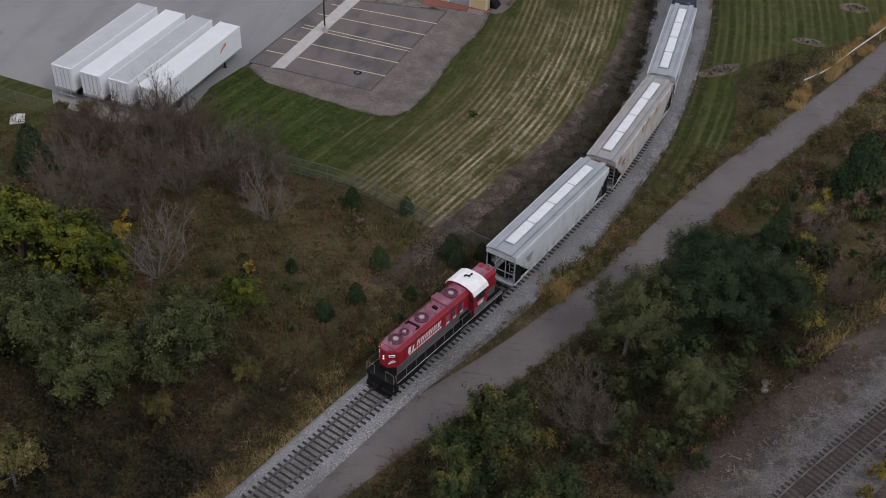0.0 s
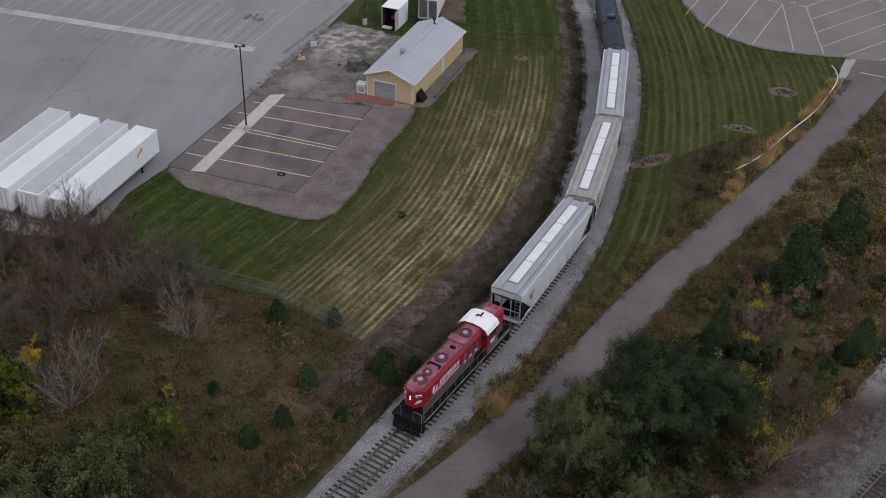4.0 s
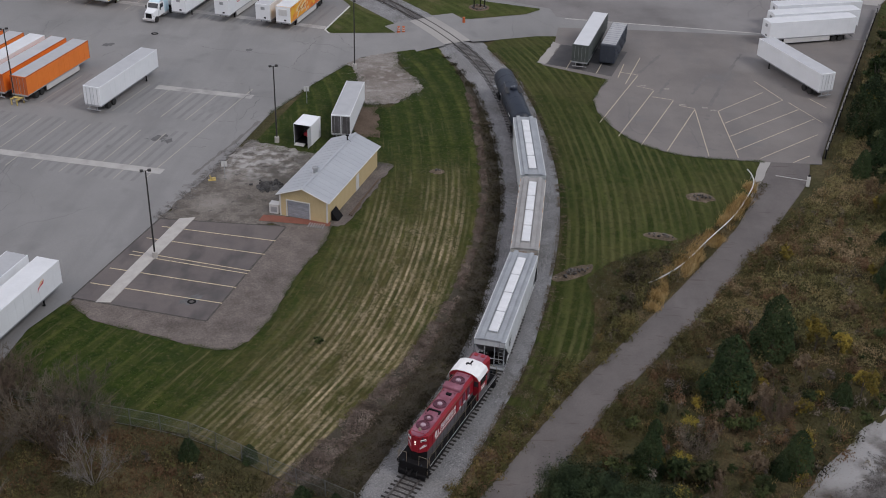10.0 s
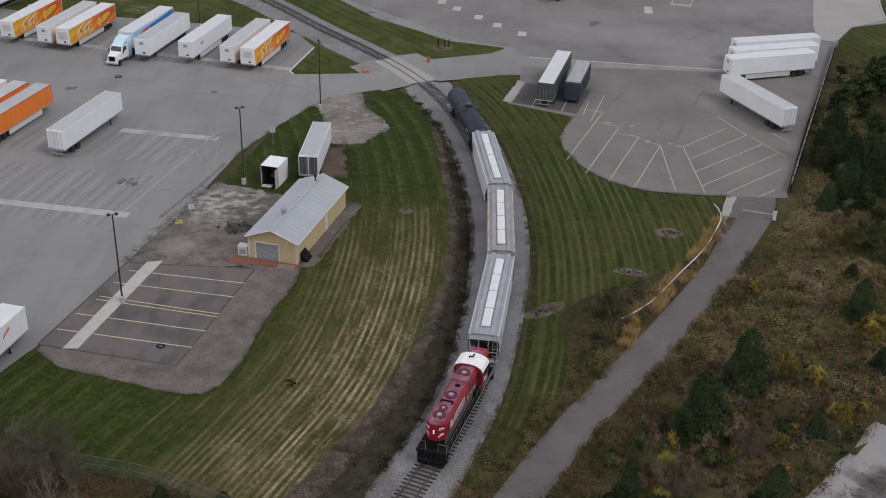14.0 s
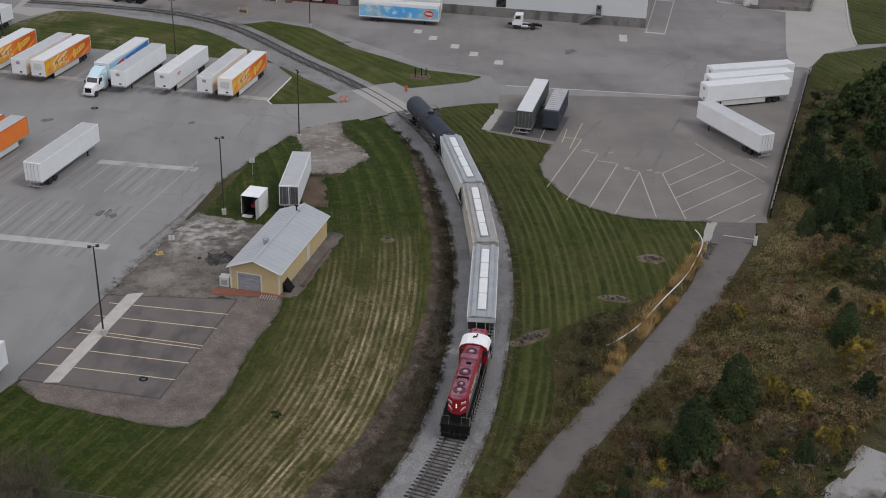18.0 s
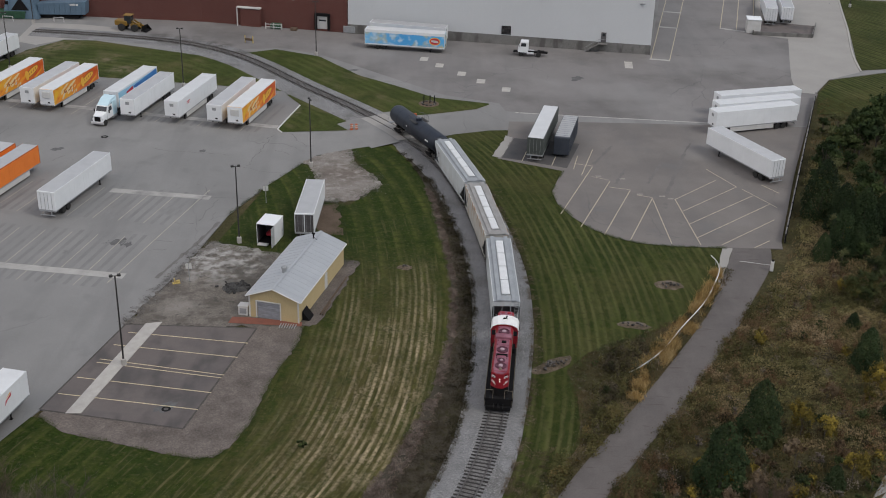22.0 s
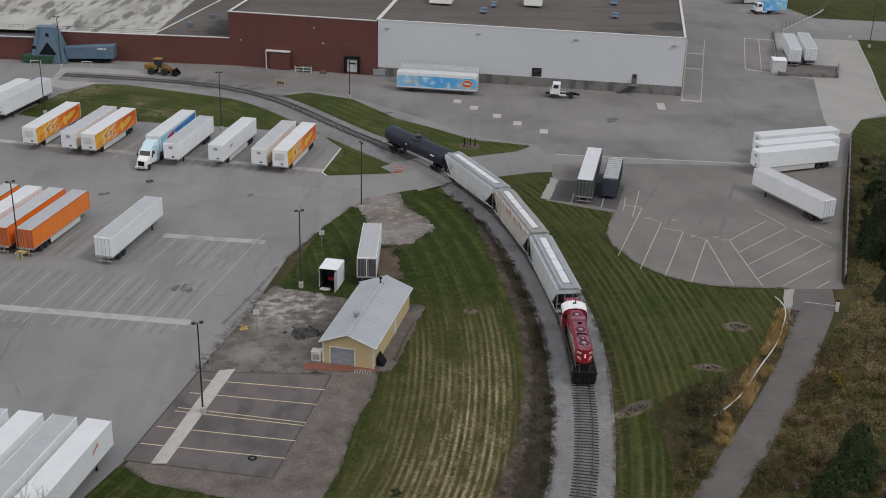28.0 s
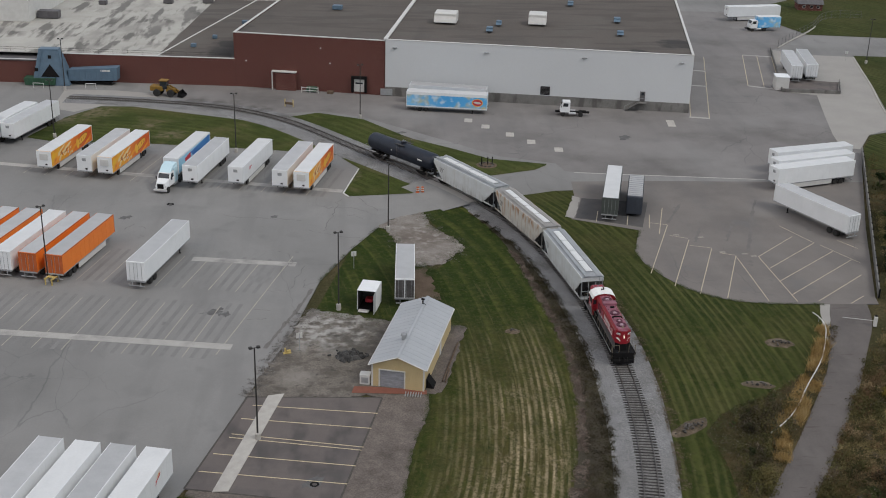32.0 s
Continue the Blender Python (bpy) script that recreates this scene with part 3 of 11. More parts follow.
    overlay(m, times(m, field(m, "noise", 0.6, 0.7, 0.3, turn=30, detail=6.0), 0.6), (0.09, 0.075, 0.06))
    m = M_servicegravel
    sp = m.node_tree.nodes.new("ShaderNodeSeparateXYZ")
    m.node_tree.links.new(m.node_tree.nodes.new("ShaderNodeNewGeometry").outputs["Position"], sp.inputs[0])
    far = m.node_tree.nodes.new("ShaderNodeMapRange")
    far.inputs[1].default_value, far.inputs[2].default_value = -37, -31
    m.node_tree.links.new(sp.outputs[1], far.inputs[0])
    overlay(m, times(m, far.outputs[0], field(m, "noise", 0.3, 0.5, 0.25, detail=5.0)), (0.25, 0.245, 0.24))
    overlay(m, times(m, field(m, "noise", 0.62, 0.68, 3.0, (1, 2.5, 1), turn=30), 0.6), (0.17, 0.14, 0.11))
    m = M_ballast
    overlay(m, times(m, field(m, "noise", 0.6, 0.68, 8.0, detail=2.0), 0.7), (0.4, 0.395, 0.385))
    overlay(m, times(m, field(m, "noise", 0.57, 0.65, 7.0, (1, 1, 1), turn=40, detail=2.0), 0.7), (0.07, 0.07, 0.072))
    overlay(m, times(m, field(m, "noise", 0.5, 0.72, 0.07), 0.6), (0.145, 0.14, 0.135))
    m = M_hopper_b
    overlay(m, times(m, times(m, height_of(m, 2.9, 3.6), field(m, "noise", 0.5, 0.58, 0.9, (1.0, 1, 0.5), "Object", detail=5.0)), 0.85), (0.26, 0.13, 0.06))
    overlay(m, times(m, field(m, "noise", 0.54, 0.66, 1.1, (1.6, 1, 0.25), "Object"), 0.6), (0.33, 0.19, 0.1))
    m = M_hopper
    overlay(m, times(m, field(m, "noise", 0.55, 0.75, 0.8, (2.2, 1, 0.2), "Object"), 0.5), (0.3, 0.28, 0.24))
    for m in (M_hopper, M_hopper_b):
        overlay(m, times(m, times(m, height_of(m, 2.4, 1.2), field(m, "noise", 0.4, 0.62, 1.6, (1.5, 1, 0.4), "Object", detail=5.0)), 0.6), (0.2, 0.185, 0.165))
    m = M_base
    overlay(m, times(m, field(m, "noise", 0.5, 0.62, 0.5, (1, 1, 0.4)), 0.7), (0.07, 0.066, 0.062))


stripes()

# ---- railway line: a smooth curve through its survey points ----
CTRL = [(-12.5, -132.5), (1.6, -101.4), (15.5, -70.8), (21.5, -58.2), (29.15, -42.4), (34.1, -30.7), (38.3, -19.4), (41.3, -4.6), (42.5, 10.2),
        (42.5, 22.0), (41.4, 34.5), (39.5, 46.5), (36.6, 58.5), (31.9, 70.5), (25.6, 81.2), (17.6, 91.7), (9.6, 101.4), (2.2, 111.2), (-2.8, 117.2),
        (-8.6, 122.5), (-14.8, 126.5), (-21.8, 129.4), (-29.0, 131.2), (-36.0, 132.5), (-52, 134.6)]


def spline(ctrl, step=0.5):
    """A natural cubic curve through plan points: x, y and length along it."""
    c = np.array(ctrl, float)
    d = np.r_[0, np.cumsum(np.hypot(*np.diff(c, axis=0).T))]
    n, h = len(c), np.diff(d)
    u = np.arange(0, d[-1], step)
    k = np.clip(np.searchsorted(d, u, 'right') - 1, 0, n - 2)
    t, hk = u - d[k], h[k]
    out = []
    for y in c.T:
        A, b = np.eye(n), np.zeros(n)
        for i in range(1, n - 1):
            A[i, i - 1:i + 2] = h[i - 1], 2 * (h[i - 1] + h[i]), h[i]
            b[i] = 6 * ((y[i + 1] - y[i]) / h[i] - (y[i] - y[i - 1]) / h[i - 1])
        q = np.linalg.solve(A, b)
        out.append(q[k] * (hk - t) ** 3 / (6 * hk) + q[k + 1] * t ** 3 / (6 * hk) + (y[k] / hk - q[k] * hk / 6) * (hk - t) + (y[k + 1] / hk - q[k + 1] * hk / 6) * t)
    x, y = out
    return x, y, np.r_[0, np.cumsum(np.hypot(np.diff(x), np.diff(y)))]


class Line:
    """A plan curve with places and offsets along it (offset positive to the right of its way)."""
    def __init__(self, ctrl):
        self.x, self.y, self.s = spline(ctrl)

    def at(self, s, off=0.0):
        x, y = np.interp(s, self.s, self.x), np.interp(s, self.s, self.y)
        a = self.heading(s)
        return x + off * math.sin(a), y - off * math.cos(a)

    def heading(self, s):
        a, b = max(s - 1.0, 0), min(s + 1.0, self.s[-1])
        return math.atan2(np.interp(b, self.s, self.y) - np.interp(a, self.s, self.y), np.interp(b, self.s, self.x) - np.interp(a, self.s, self.x))

    def near(self, px, py):
        """Arrays of length along and offset for plan points."""
        i = np.empty(len(px), int)
        for j in range(0, len(px), 4000):
            i[j:j + 4000] = ((px[j:j + 4000, None] - self.x[None]) ** 2 + (py[j:j + 4000, None] - self.y[None]) ** 2).argmin(1)
        i = np.clip(i, 1, len(self.s) - 2)
        tx, ty = self.x[i + 1] - self.x[i - 1], self.y[i + 1] - self.y[i - 1]
        n = np.hypot(tx, ty)
        tx, ty = tx / n, ty / n
        dx, dy = px - self.x[i], py - self.y[i]
        return self.s[i] + dx * tx + dy * ty, dx * ty - dy * tx


RAIL = Line(CTRL)
RAIL_TOP = 0.46


def inside(px, py, poly):
    """Which plan points lie in an outline."""
    ok = np.zeros(len(px), bool)
    for (x0, y0), (x1, y1) in zip(poly, poly[1:] + poly[:1]):
        c = (y0 > py) != (y1 > py)
        ok ^= c & (px < (x1 - x0) * (py - y0) / ((y1 - y0) or 1e-9) + x0)
    return ok


def lawn(name, poly, z, material, label, step=0.6):
    """A grass sheet, its texture laid along and across the railway line."""
    p = np.array(poly)
    gx, gy = np.arange(p[:, 0].min() - step, p[:, 0].max() + step, step), np.arange(p[:, 1].min() - step, p[:, 1].max() + step, step)
    X, Y = np.meshgrid(gx, gy)
    ins = inside(X.ravel(), Y.ravel(), poly).reshape(X.shape)
    keep = ins[:-1, :-1] | ins[1:, :-1] | ins[:-1, 1:] | ins[1:, 1:]
    idx = np.arange(X.size).reshape(X.shape)
    q = np.stack([idx[:-1, :-1][keep], idx[:-1, 1:][keep], idx[1:, 1:][keep], idx[1:, :-1][keep]], 1)
    used, inv = np.unique(q, return_inverse=True)
    q = inv.reshape(q.shape)
    vx, vy = X.ravel()[used], Y.ravel()[used]
    # corners outside the outline move onto it
    out = np.where(~ins.ravel()[used])[0]
    best, bx, by = np.full(len(out), 1e9), vx[out].copy(), vy[out].copy()
    for (x0, y0), (x1, y1) in zip(poly, poly[1:] + poly[:1]):
        ex, ey = x1 - x0, y1 - y0
        u = np.clip(((vx[out] - x0) * ex + (vy[out] - y0) * ey) / (ex * ex + ey * ey + 1e-9), 0, 1)
        d = (x0 + u * ex - vx[out]) ** 2 + (y0 + u * ey - vy[out]) ** 2
        near = d < best
        best[near], bx[near], by[near] = d[near], (x0 + u * ex)[near], (y0 + u * ey)[near]
    vx[out], vy[out] = bx, by
    rng = np.random.default_rng(5)
    edge = np.zeros(len(used))
    me = bpy.data.meshes.new(name)
    me.from_pydata(np.stack([vx, vy, np.full(len(vx), z) + rng.normal(0, 0.004, len(vx)) + edge], 1).tolist(), [], q.tolist())
    s, o = RAIL.near(vx, vy)
    uv = me.uv_layers.new(name="along_line")
    uv.data.foreach_set("uv", np.stack([s, o], 1)[q.ravel()].astype(np.float32).ravel())
    me.materials.append(material)
    return tagged(new(name, me), label, "lawn", kind="structure")


def sheet(name, poly, z, material, label, category="pavement", depth=0.3):
    return solid(name, Geo().prism(poly, z - depth, z), material, label, category, kind="structure")


def rough(poly, amp=0.35, step=0.8, seed=1):
    """An outline with an uneven, worn edge."""
    rng = random.Random(seed)
    out = []
    for (x0, y0), (x1, y1) in zip(poly, poly[1:] + poly[:1]):
        d = math.hypot(x1 - x0, y1 - y0)
        n = max(1, int(d / step))
        for k in range(n):
            o = rng.gauss(0, amp) if k else rng.gauss(0, amp * 0.5)
            out.append((x0 + (x1 - x0) * k / n - (y1 - y0) / d * o, y0 + (y1 - y0) * k / n + (x1 - x0) / d * o))
    return out


def ribbon(line, s0, s1, prof, step=1.0, slim=None):
    """Sweeps a section of (offset, height) along a line; slim = (lengths, left shares, right shares) narrows its outer parts."""
    ss = np.arange(s0, s1 + step * 0.5, step)
    g, n = Geo(), len(prof)
    vs = []
    for s in ss:
        for o, z in prof:
            if slim and abs(o) > 2:
                o = math.copysign(2, o) + (o - math.copysign(2, o)) * float(np.interp(s, slim[0], slim[1] if o < 0 else slim[2]))
            vs.append((*line.at(s, o), z))
    fs = [(i * n + k, i * n + k + 1, (i + 1) * n + k + 1, (i + 1) * n + k) for i in range(len(ss) - 1) for k in range(n - 1)]
    return g.add(vs, fs)


# ---- ground ----
def ground_sheet():
    g = Geo()
    ax = list(np.linspace(-120, 160, 141))
    ay = list(np.linspace(-130, 110, 121))
    ax = [-4000, -1500, -500, -250] + ax + [300, 600, 1500, 4000]
    ay = [-4000, -1500, -500, -250] + ay + [300, 600, 1500, 4000]
    rng = np.random.default_rng(3)
    vs = [(x, y, -0.02 + (float(rng.normal(0, 0.03)) if abs(x) < 200 and abs(y) < 140 else 0.0) - 0.04) for y in ay for x in ax]
    n = len(ax)
    g.add(vs, [(j * n + i, j * n + i + 1, (j + 1) * n + i + 1, (j + 1) * n + i) for j in range(len(ay) - 1) for i in range(n - 1)])
    return solid("ground", g, M_ground, "rough brown and olive autumn ground", "ground", kind="structure")


ground_sheet()


def lawn_side(d):
    """Offset of the west lawn's edge from the line, closer towards the crossing."""
    return float(np.interp(d, (95, 105, 124, 140, 153, 183, 210), (-10.2, -9.9, -8.6, -7.2, -6.3, -5.9, -4.2)))


west_edge = [RAIL.at(s, lawn_side(s)) for s in range(216, 98, -6)]
lawn("lawn_west", [(-13, -20), (-8, -10), (2.4, -12), (12, -14), (14, -11), (15.5, 0), (17, 9.5), (21, 27), (15, 27), (5, 32.5), (9, 52), (12.5, 63), (16, 61), (18, 46.5), (22, 46), (25, 54), (20.5, 69), (28, 72)]
     + west_edge + [(27, -37.8), (19.7, -34.9), (11.7, -30.4), (5.4, -29.4), (-4, -27), (-13, -24)], 0.03, M_lawn, "mown lawn with straw-brown and green stripes")
east_edge = [RAIL.at(s, float(np.interp(s, (112, 121, 135, 145, 155, 170), (3.7, 3.1, 2.98, 3.15, 3.55, 3.85)))) for s in range(96, 218, 5)]
lawn("lawn_east", east_edge + [(36.8, 77.2), (43.5, 79.8), (47.5, 80), (44.8, 66), (55, 61.5), (53, 52.4), (54, 46.4), (57.2, 40), (63, 35.5), (75.5, 34.2), (73.6, 28), (70.5, 22), (65, 14), (59, 9), (52, 5), (49, 1),
     (49.7, -4.5), (49.5, -8), (49, -13.2), (45.9, -19.3), (43.1, -25.7), (41.3, -28.2), (39, -30.8), (34, -39)], 0.03, M_lawn_e, "mown green lawn with faint curved mower stripes")
sheet("pavement", [(-160, 12), (-33.2, -18.3), (-26, -20), (-24.6, -22.6), (-17, -24.6), (-11.2, -24.4), (-9.4, -20.5), (-9, -15.3), (-6.5, -8.9), (-2.1, 9.5), (2, 24.8), (5.1, 41.7), (9.1, 52.6), (13.4, 62), (15.3, 65.6), (20.4, 68.7), (25.8, 71.4), (30.3, 73.2), (36.8, 76.6), (43.5, 79.2),
      (46.9, 79.6), (46.2, 72), (44.4, 66), (54.3, 61.2), (51.9, 52.4), (52.4, 48), (54, 43.5), (56.4, 39.2), (59.2, 36.6), (62.4, 34.9), (67, 34.1), (74.8, 33.9), (82, 34), (82.4, 36.2), (91.3, 62.2), (106.6, 103.5), (112, 113), (130, 121), (240, 150), (240, 330), (-160, 330)],
      0.06, M_asphalt, "worn grey asphalt yard with cracks and old tyre marks")
lawn("lawn_south_west", [(-75, -8.2), (-33.2, -18.2), (-26, -19.9), (-24.4, -22.6), (-23.4, -27.5), (-31, -31), (-75, -40)], 0.03, M_lawn_e, "mown grass south of the yard", 1.0)
sheet("east_lot", [(44.4, 66), (46.6, 77), (47.2, 84), (60, 84.5), (99.6, 84.5), (91.3, 62.2), (82.4, 36.2), (82, 34), (74.8, 33.9), (67, 34.1), (62.4, 34.9), (59.2, 36.6), (56.4, 39.2), (54, 43.5), (52.4, 48), (51.9, 52.4), (54.3, 61.2)], 0.064, M_asphalt_e, "brown-grey asphalt lot with painted stalls", "parking lot")
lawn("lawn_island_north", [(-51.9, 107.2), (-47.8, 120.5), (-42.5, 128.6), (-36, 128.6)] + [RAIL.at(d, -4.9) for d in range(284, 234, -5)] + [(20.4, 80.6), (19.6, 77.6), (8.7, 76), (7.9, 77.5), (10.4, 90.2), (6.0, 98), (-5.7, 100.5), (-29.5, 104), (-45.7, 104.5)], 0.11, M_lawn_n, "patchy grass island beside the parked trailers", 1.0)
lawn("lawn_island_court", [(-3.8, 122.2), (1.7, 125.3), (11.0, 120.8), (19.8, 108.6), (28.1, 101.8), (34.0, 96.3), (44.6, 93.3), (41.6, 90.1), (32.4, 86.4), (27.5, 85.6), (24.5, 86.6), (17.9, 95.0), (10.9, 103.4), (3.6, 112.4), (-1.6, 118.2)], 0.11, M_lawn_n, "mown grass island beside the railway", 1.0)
lawn("lawn_north_east", [(134.9, 181), (128.1, 151.6), (122.1, 127.8), (120.6, 119.6), (130, 122), (240, 150), (240, 176), (150, 179.6)], 0.11, M_lawn_e, "far mown lawn beside the concrete drive", 1.0)
lawn("lawn_by_wall", [(103.5, 92), (107.2, 103.7), (112.5, 113), (130.5, 121), (240, 149), (240, 85)], 0.02, M_lawn_e, "rough mown grass behind the lot wall", 1.0)
lawn("lawn_far", [(131.3, 205.2), (122, 236), (150, 262), (240, 262), (240, 190), (152.2, 202.3)], 0.11, M_lawn_e, "far mown lawn behind a fence", 1.0)
sheet("drive", [(105, 145.6), (111.9, 142.8), (107.8, 126.5), (104.6, 113.2), (103.2, 104.4), (106.5, 103.6), (112, 113), (120, 118.6), (121.6, 127.8), (127.6, 151.6), (134.4, 180), (121.2, 181.8), (115.3, 187)], 0.075, M_apron, "pale concrete drive", "drive")
solid("drive_kerb", ribbon(Line([(120.3, 119), (121.8, 127.8), (127.8, 151.6), (131.6, 168), (134.6, 180.5)]), 0, 62, [(-0.16, 0), (-0.15, 0.2), (0.15, 0.2), (0.16, 0)]), M_concrete, "pale concrete kerb beside the drive", "kerb", kind="structure")
sheet("parking_lot", [(-6.5, -8.9), (-1.9, 9.3), (13.4, 9.0), (8.8, -11.9)], 0.085, M_lot, "brown-grey asphalt parking lot with faded lines", "parking lot")
sheet("gravel_shoulder", rough([(-6.3, -10.2), (-2.8, -13.0), (2.4, -14.6), (8.6, -16.5), (11, -17), (12.6, -16.7), (14.0, -15.1), (15.5, -10.3), (16.5, -2.3), (18.5, 5.4), (18.9, 9.8), (12.6, 10.4), (12.9, 8.5), (8.3, -11.4), (-6.2, -8.6)], 0.07, 0.5), 0.065, M_gravel, "brown gravel shoulder round the parking lot", "gravel")
sheet("gravel_yard", rough([(-2.2, 9.3), (12.4, 9.3), (19.6, 9.8), (24.3, 27.2), (22.8, 28), (12.9, 29.5), (4.4, 32.8), (3.0, 29.0), (2.0, 24.5), (-0.1, 16.7)], 0.25), 0.07, M_whitegravel, "pale and dark gravel yard beside the shed", "gravel")
solid("ballast_shoulder", ribbon(RAIL, 233, 292, [(-5.6, 0.0), (-4.6, 0.1), (-2.2, 0.13), (2.6, 0.13), (3.4, 0.0)]), M_ballast, "pale ballast shoulder of the curve", "ballast", kind="structure")
sheet("concrete_slab", [(-52.6, 141.5), (-41.6, 141), (-31, 138.3), (-36, 131.5), (-42, 129.6), (-47, 124.5), (-52, 127)], 0.066, M_apron, "pale concrete slab before the compactor", "slab")
sheet("shed_side_gravel", rough([(18.9, 9.9), (20.4, 10.2), (24.6, 27.0), (23.2, 27.6), (21.6, 23.0)], 0.15), 0.078, M_gravel, "brown gravel strip beside the shed", "gravel")
sheet("gravel_patch_north", rough([(13.6, 62.6), (15.0, 65.2), (17.9, 67.4), (20.8, 68.6), (21.3, 64.6), (22.2, 61.6), (24.1, 59.0), (25.6, 56.2), (26.4, 53.6), (24.0, 50.2), (22.6, 47.6), (19.5, 46.9), (17.2, 47.2), (16.6, 52.0), (15.9, 56.9), (14.7, 60.6)], 0.2, 0.5), 0.07, M_paleg, "pale and brown gravel patch beside the crossing road", "gravel")
sheet("container_pad", [(45.1, 66.4), (47.6, 75.6), (58.4, 73.6), (55.2, 62.4), (48.8, 65.1)], 0.075, M_padtar, "dark tarred pad under parked containers", "pad")
sheet("pad_kerb", rough([(43.5, 67.0), (44.9, 66.3), (47.4, 75.8), (46.3, 76.8)], 0.12), 0.08, M_apron, "pale broken concrete strip beside the dark pad", "kerb")
sheet("trail_apron", rough([(73.61, 33.96), (72.21, 28.91), (71.02, 24.43), (70.64, 22.05), (73.36, 28.92), (75.15, 34.2)], 0.06), 0.054, M_apron, "pale gravel sliver beside the trail", "gravel")
sheet("trail_mouth", [(66.7, 12.31), (67.68, 14.42), (70.34, 21.11), (73.36, 28.92), (75.19, 34.2), (76.9, 34.22), (74.96, 28.94), (71.74, 21.13), (68.31, 14.42), (66.99, 12.31)], 0.051, M_trail, "widened asphalt mouth of the trail", "path")
sheet("walkway", [(0.4, 9.6), (2.2, 10.0), (-2.1, -9.5), (-3.7, -9.6)], 0.16, M_concrete, "pale concrete walkway beside parking stalls", "walkway", depth=0.15)
sheet("paver_strip", [(9.9, 10.2), (18.6, 9.7), (18.6, 10.6), (18.2, 10.75), (12.1, 11.6), (10.2, 11.7)], 0.1, M_brickpaver, "red paver strip before the shed door", "paving")
solid("ditch", ribbon(RAIL, 92, 212, [(-10.4, -0.1), (-9.9, 0.02), (-6.0, 0.0), (-4.4, 0.02), (-3.2, 0.0)]), M_ditch, "dark earth ditch beside the ballast", "ditch", kind="structure")
sheet("court_pavement", [(-33, 138.8), (-20.5, 131.6), (-8, 124.2), (3, 126.5), (11.5, 122), (36, 98), (46, 93.8), (47, 89.5), (60, 87.8), (84, 85.8), (99.5, 85), (107, 103.5), (112, 142.8), (105.5, 146), (116, 187), (131, 205), (128, 235), (98, 235), (92, 190), (79.2, 128.2), (15.5, 139.4), (-17, 145.8), (-35, 147)], 0.063, M_asphalt_c, "brown-grey worn asphalt court before the factory", "pavement")
TRAIL = Line([(2, -96), (13, -79), (24.9, -60.9), (31.5, -52), (37, -43.4), (42.5, -33.5), (47.3, -24.2), (52.3, -15.6), (58, -6.6), (63.9, 3.4), (69.7, 13.8), (74.0, 22.5), (77.6, 30.5), (78.8, 36)])
solid("trail", ribbon(TRAIL, 0, TRAIL.s[-1] - 1, [(-2.25, -0.1), (-2.2, 0.045), (-0.2, 0.06), (1.85, 0.045), (1.9, -0.1)]), M_trail, "worn asphalt trail beside the railway", "path", kind="structure")
solid("ballast_bed", ribbon(RAIL, 0, RAIL.s[-1] - 1, [(-4.5, -0.12), (-3.5, 0.05), (-2.2, 0.2), (-1.6, 0.265), (1.6, 0.265), (2.2, 0.2), (3.7, 0.06), (4.7, -0.12)], slim=((84, 106, 112, 121, 135, 145, 155, 170), (0.2, 0.8, 1, 1, 1, 1, 1, 1), (0.2, 0.8, 0.9, 0.62, 0.55, 0.65, 0.86, 1))), M_ballast, "grey crushed-stone ballast", "ballast", kind="structure")
SIDING = Line([(30, -100), (45, -77), (54.0, -62.8), (62.2, -51.9), (72, -39), (86, -21)])
solid("siding_ballast", ribbon(SIDING, 0, SIDING.s[-1] - 1, [(-4.2, -0.12), (-3, 0.1), (-1.6, 0.27), (1.6, 0.27), (3.2, 0.12), (4.6, -0.12)]), M_sidingballast, "pale ballast of a second track", "ballast", kind="structure")
solid("service_track", ribbon(SIDING, 0, SIDING.s[-1] - 1, [(-8.6, -0.15), (-7.6, 0.0), (-3.0, 0.03), (3.0, 0.03), (9, 0.0), (10.5, -0.15)]), M_servicegravel, "brown and pale gravel service track beside the second line", "gravel", kind="structure")
# the paved level crossing between the rails and the road
for a, b, nm in ((-0.62, 0.62, "inner"), (-2.4, -0.86, "west"), (0.86, 2.4, "east")):
    solid("crossing_panel", ribbon(RAIL, 219, 232, [(a, 0.2), (a, RAIL_TOP - 0.02), (b, RAIL_TOP - 0.02), (b, 0.2)]), M_apron, "pale concrete level crossing panel", "crossing", kind="structure")
for side in (-1, 1):
    solid("road_ramp", ribbon(RAIL, 218.5, 232.5, [(side * 2.4, RAIL_TOP - 0.03), (side * 7.5, 0.07), (side * 7.6, -0.1)]), M_asphalt, "asphalt ramp up to the level crossing", "road", kind="structure")


def paint_strip(a, b, w, material, z, name="parking_line", label="faded yellow parking line"):
    """One painted line between two plan points."""
    a, b = Vector(a), Vector(b)
    n = (b - a).normalized().orthogonal() * w / 2
    return solid(name, Geo().quad((*(a + n), z), (*(b + n), z), (*(b - n), z), (*(a - n), z)), material, label, "marking", kind="structure")


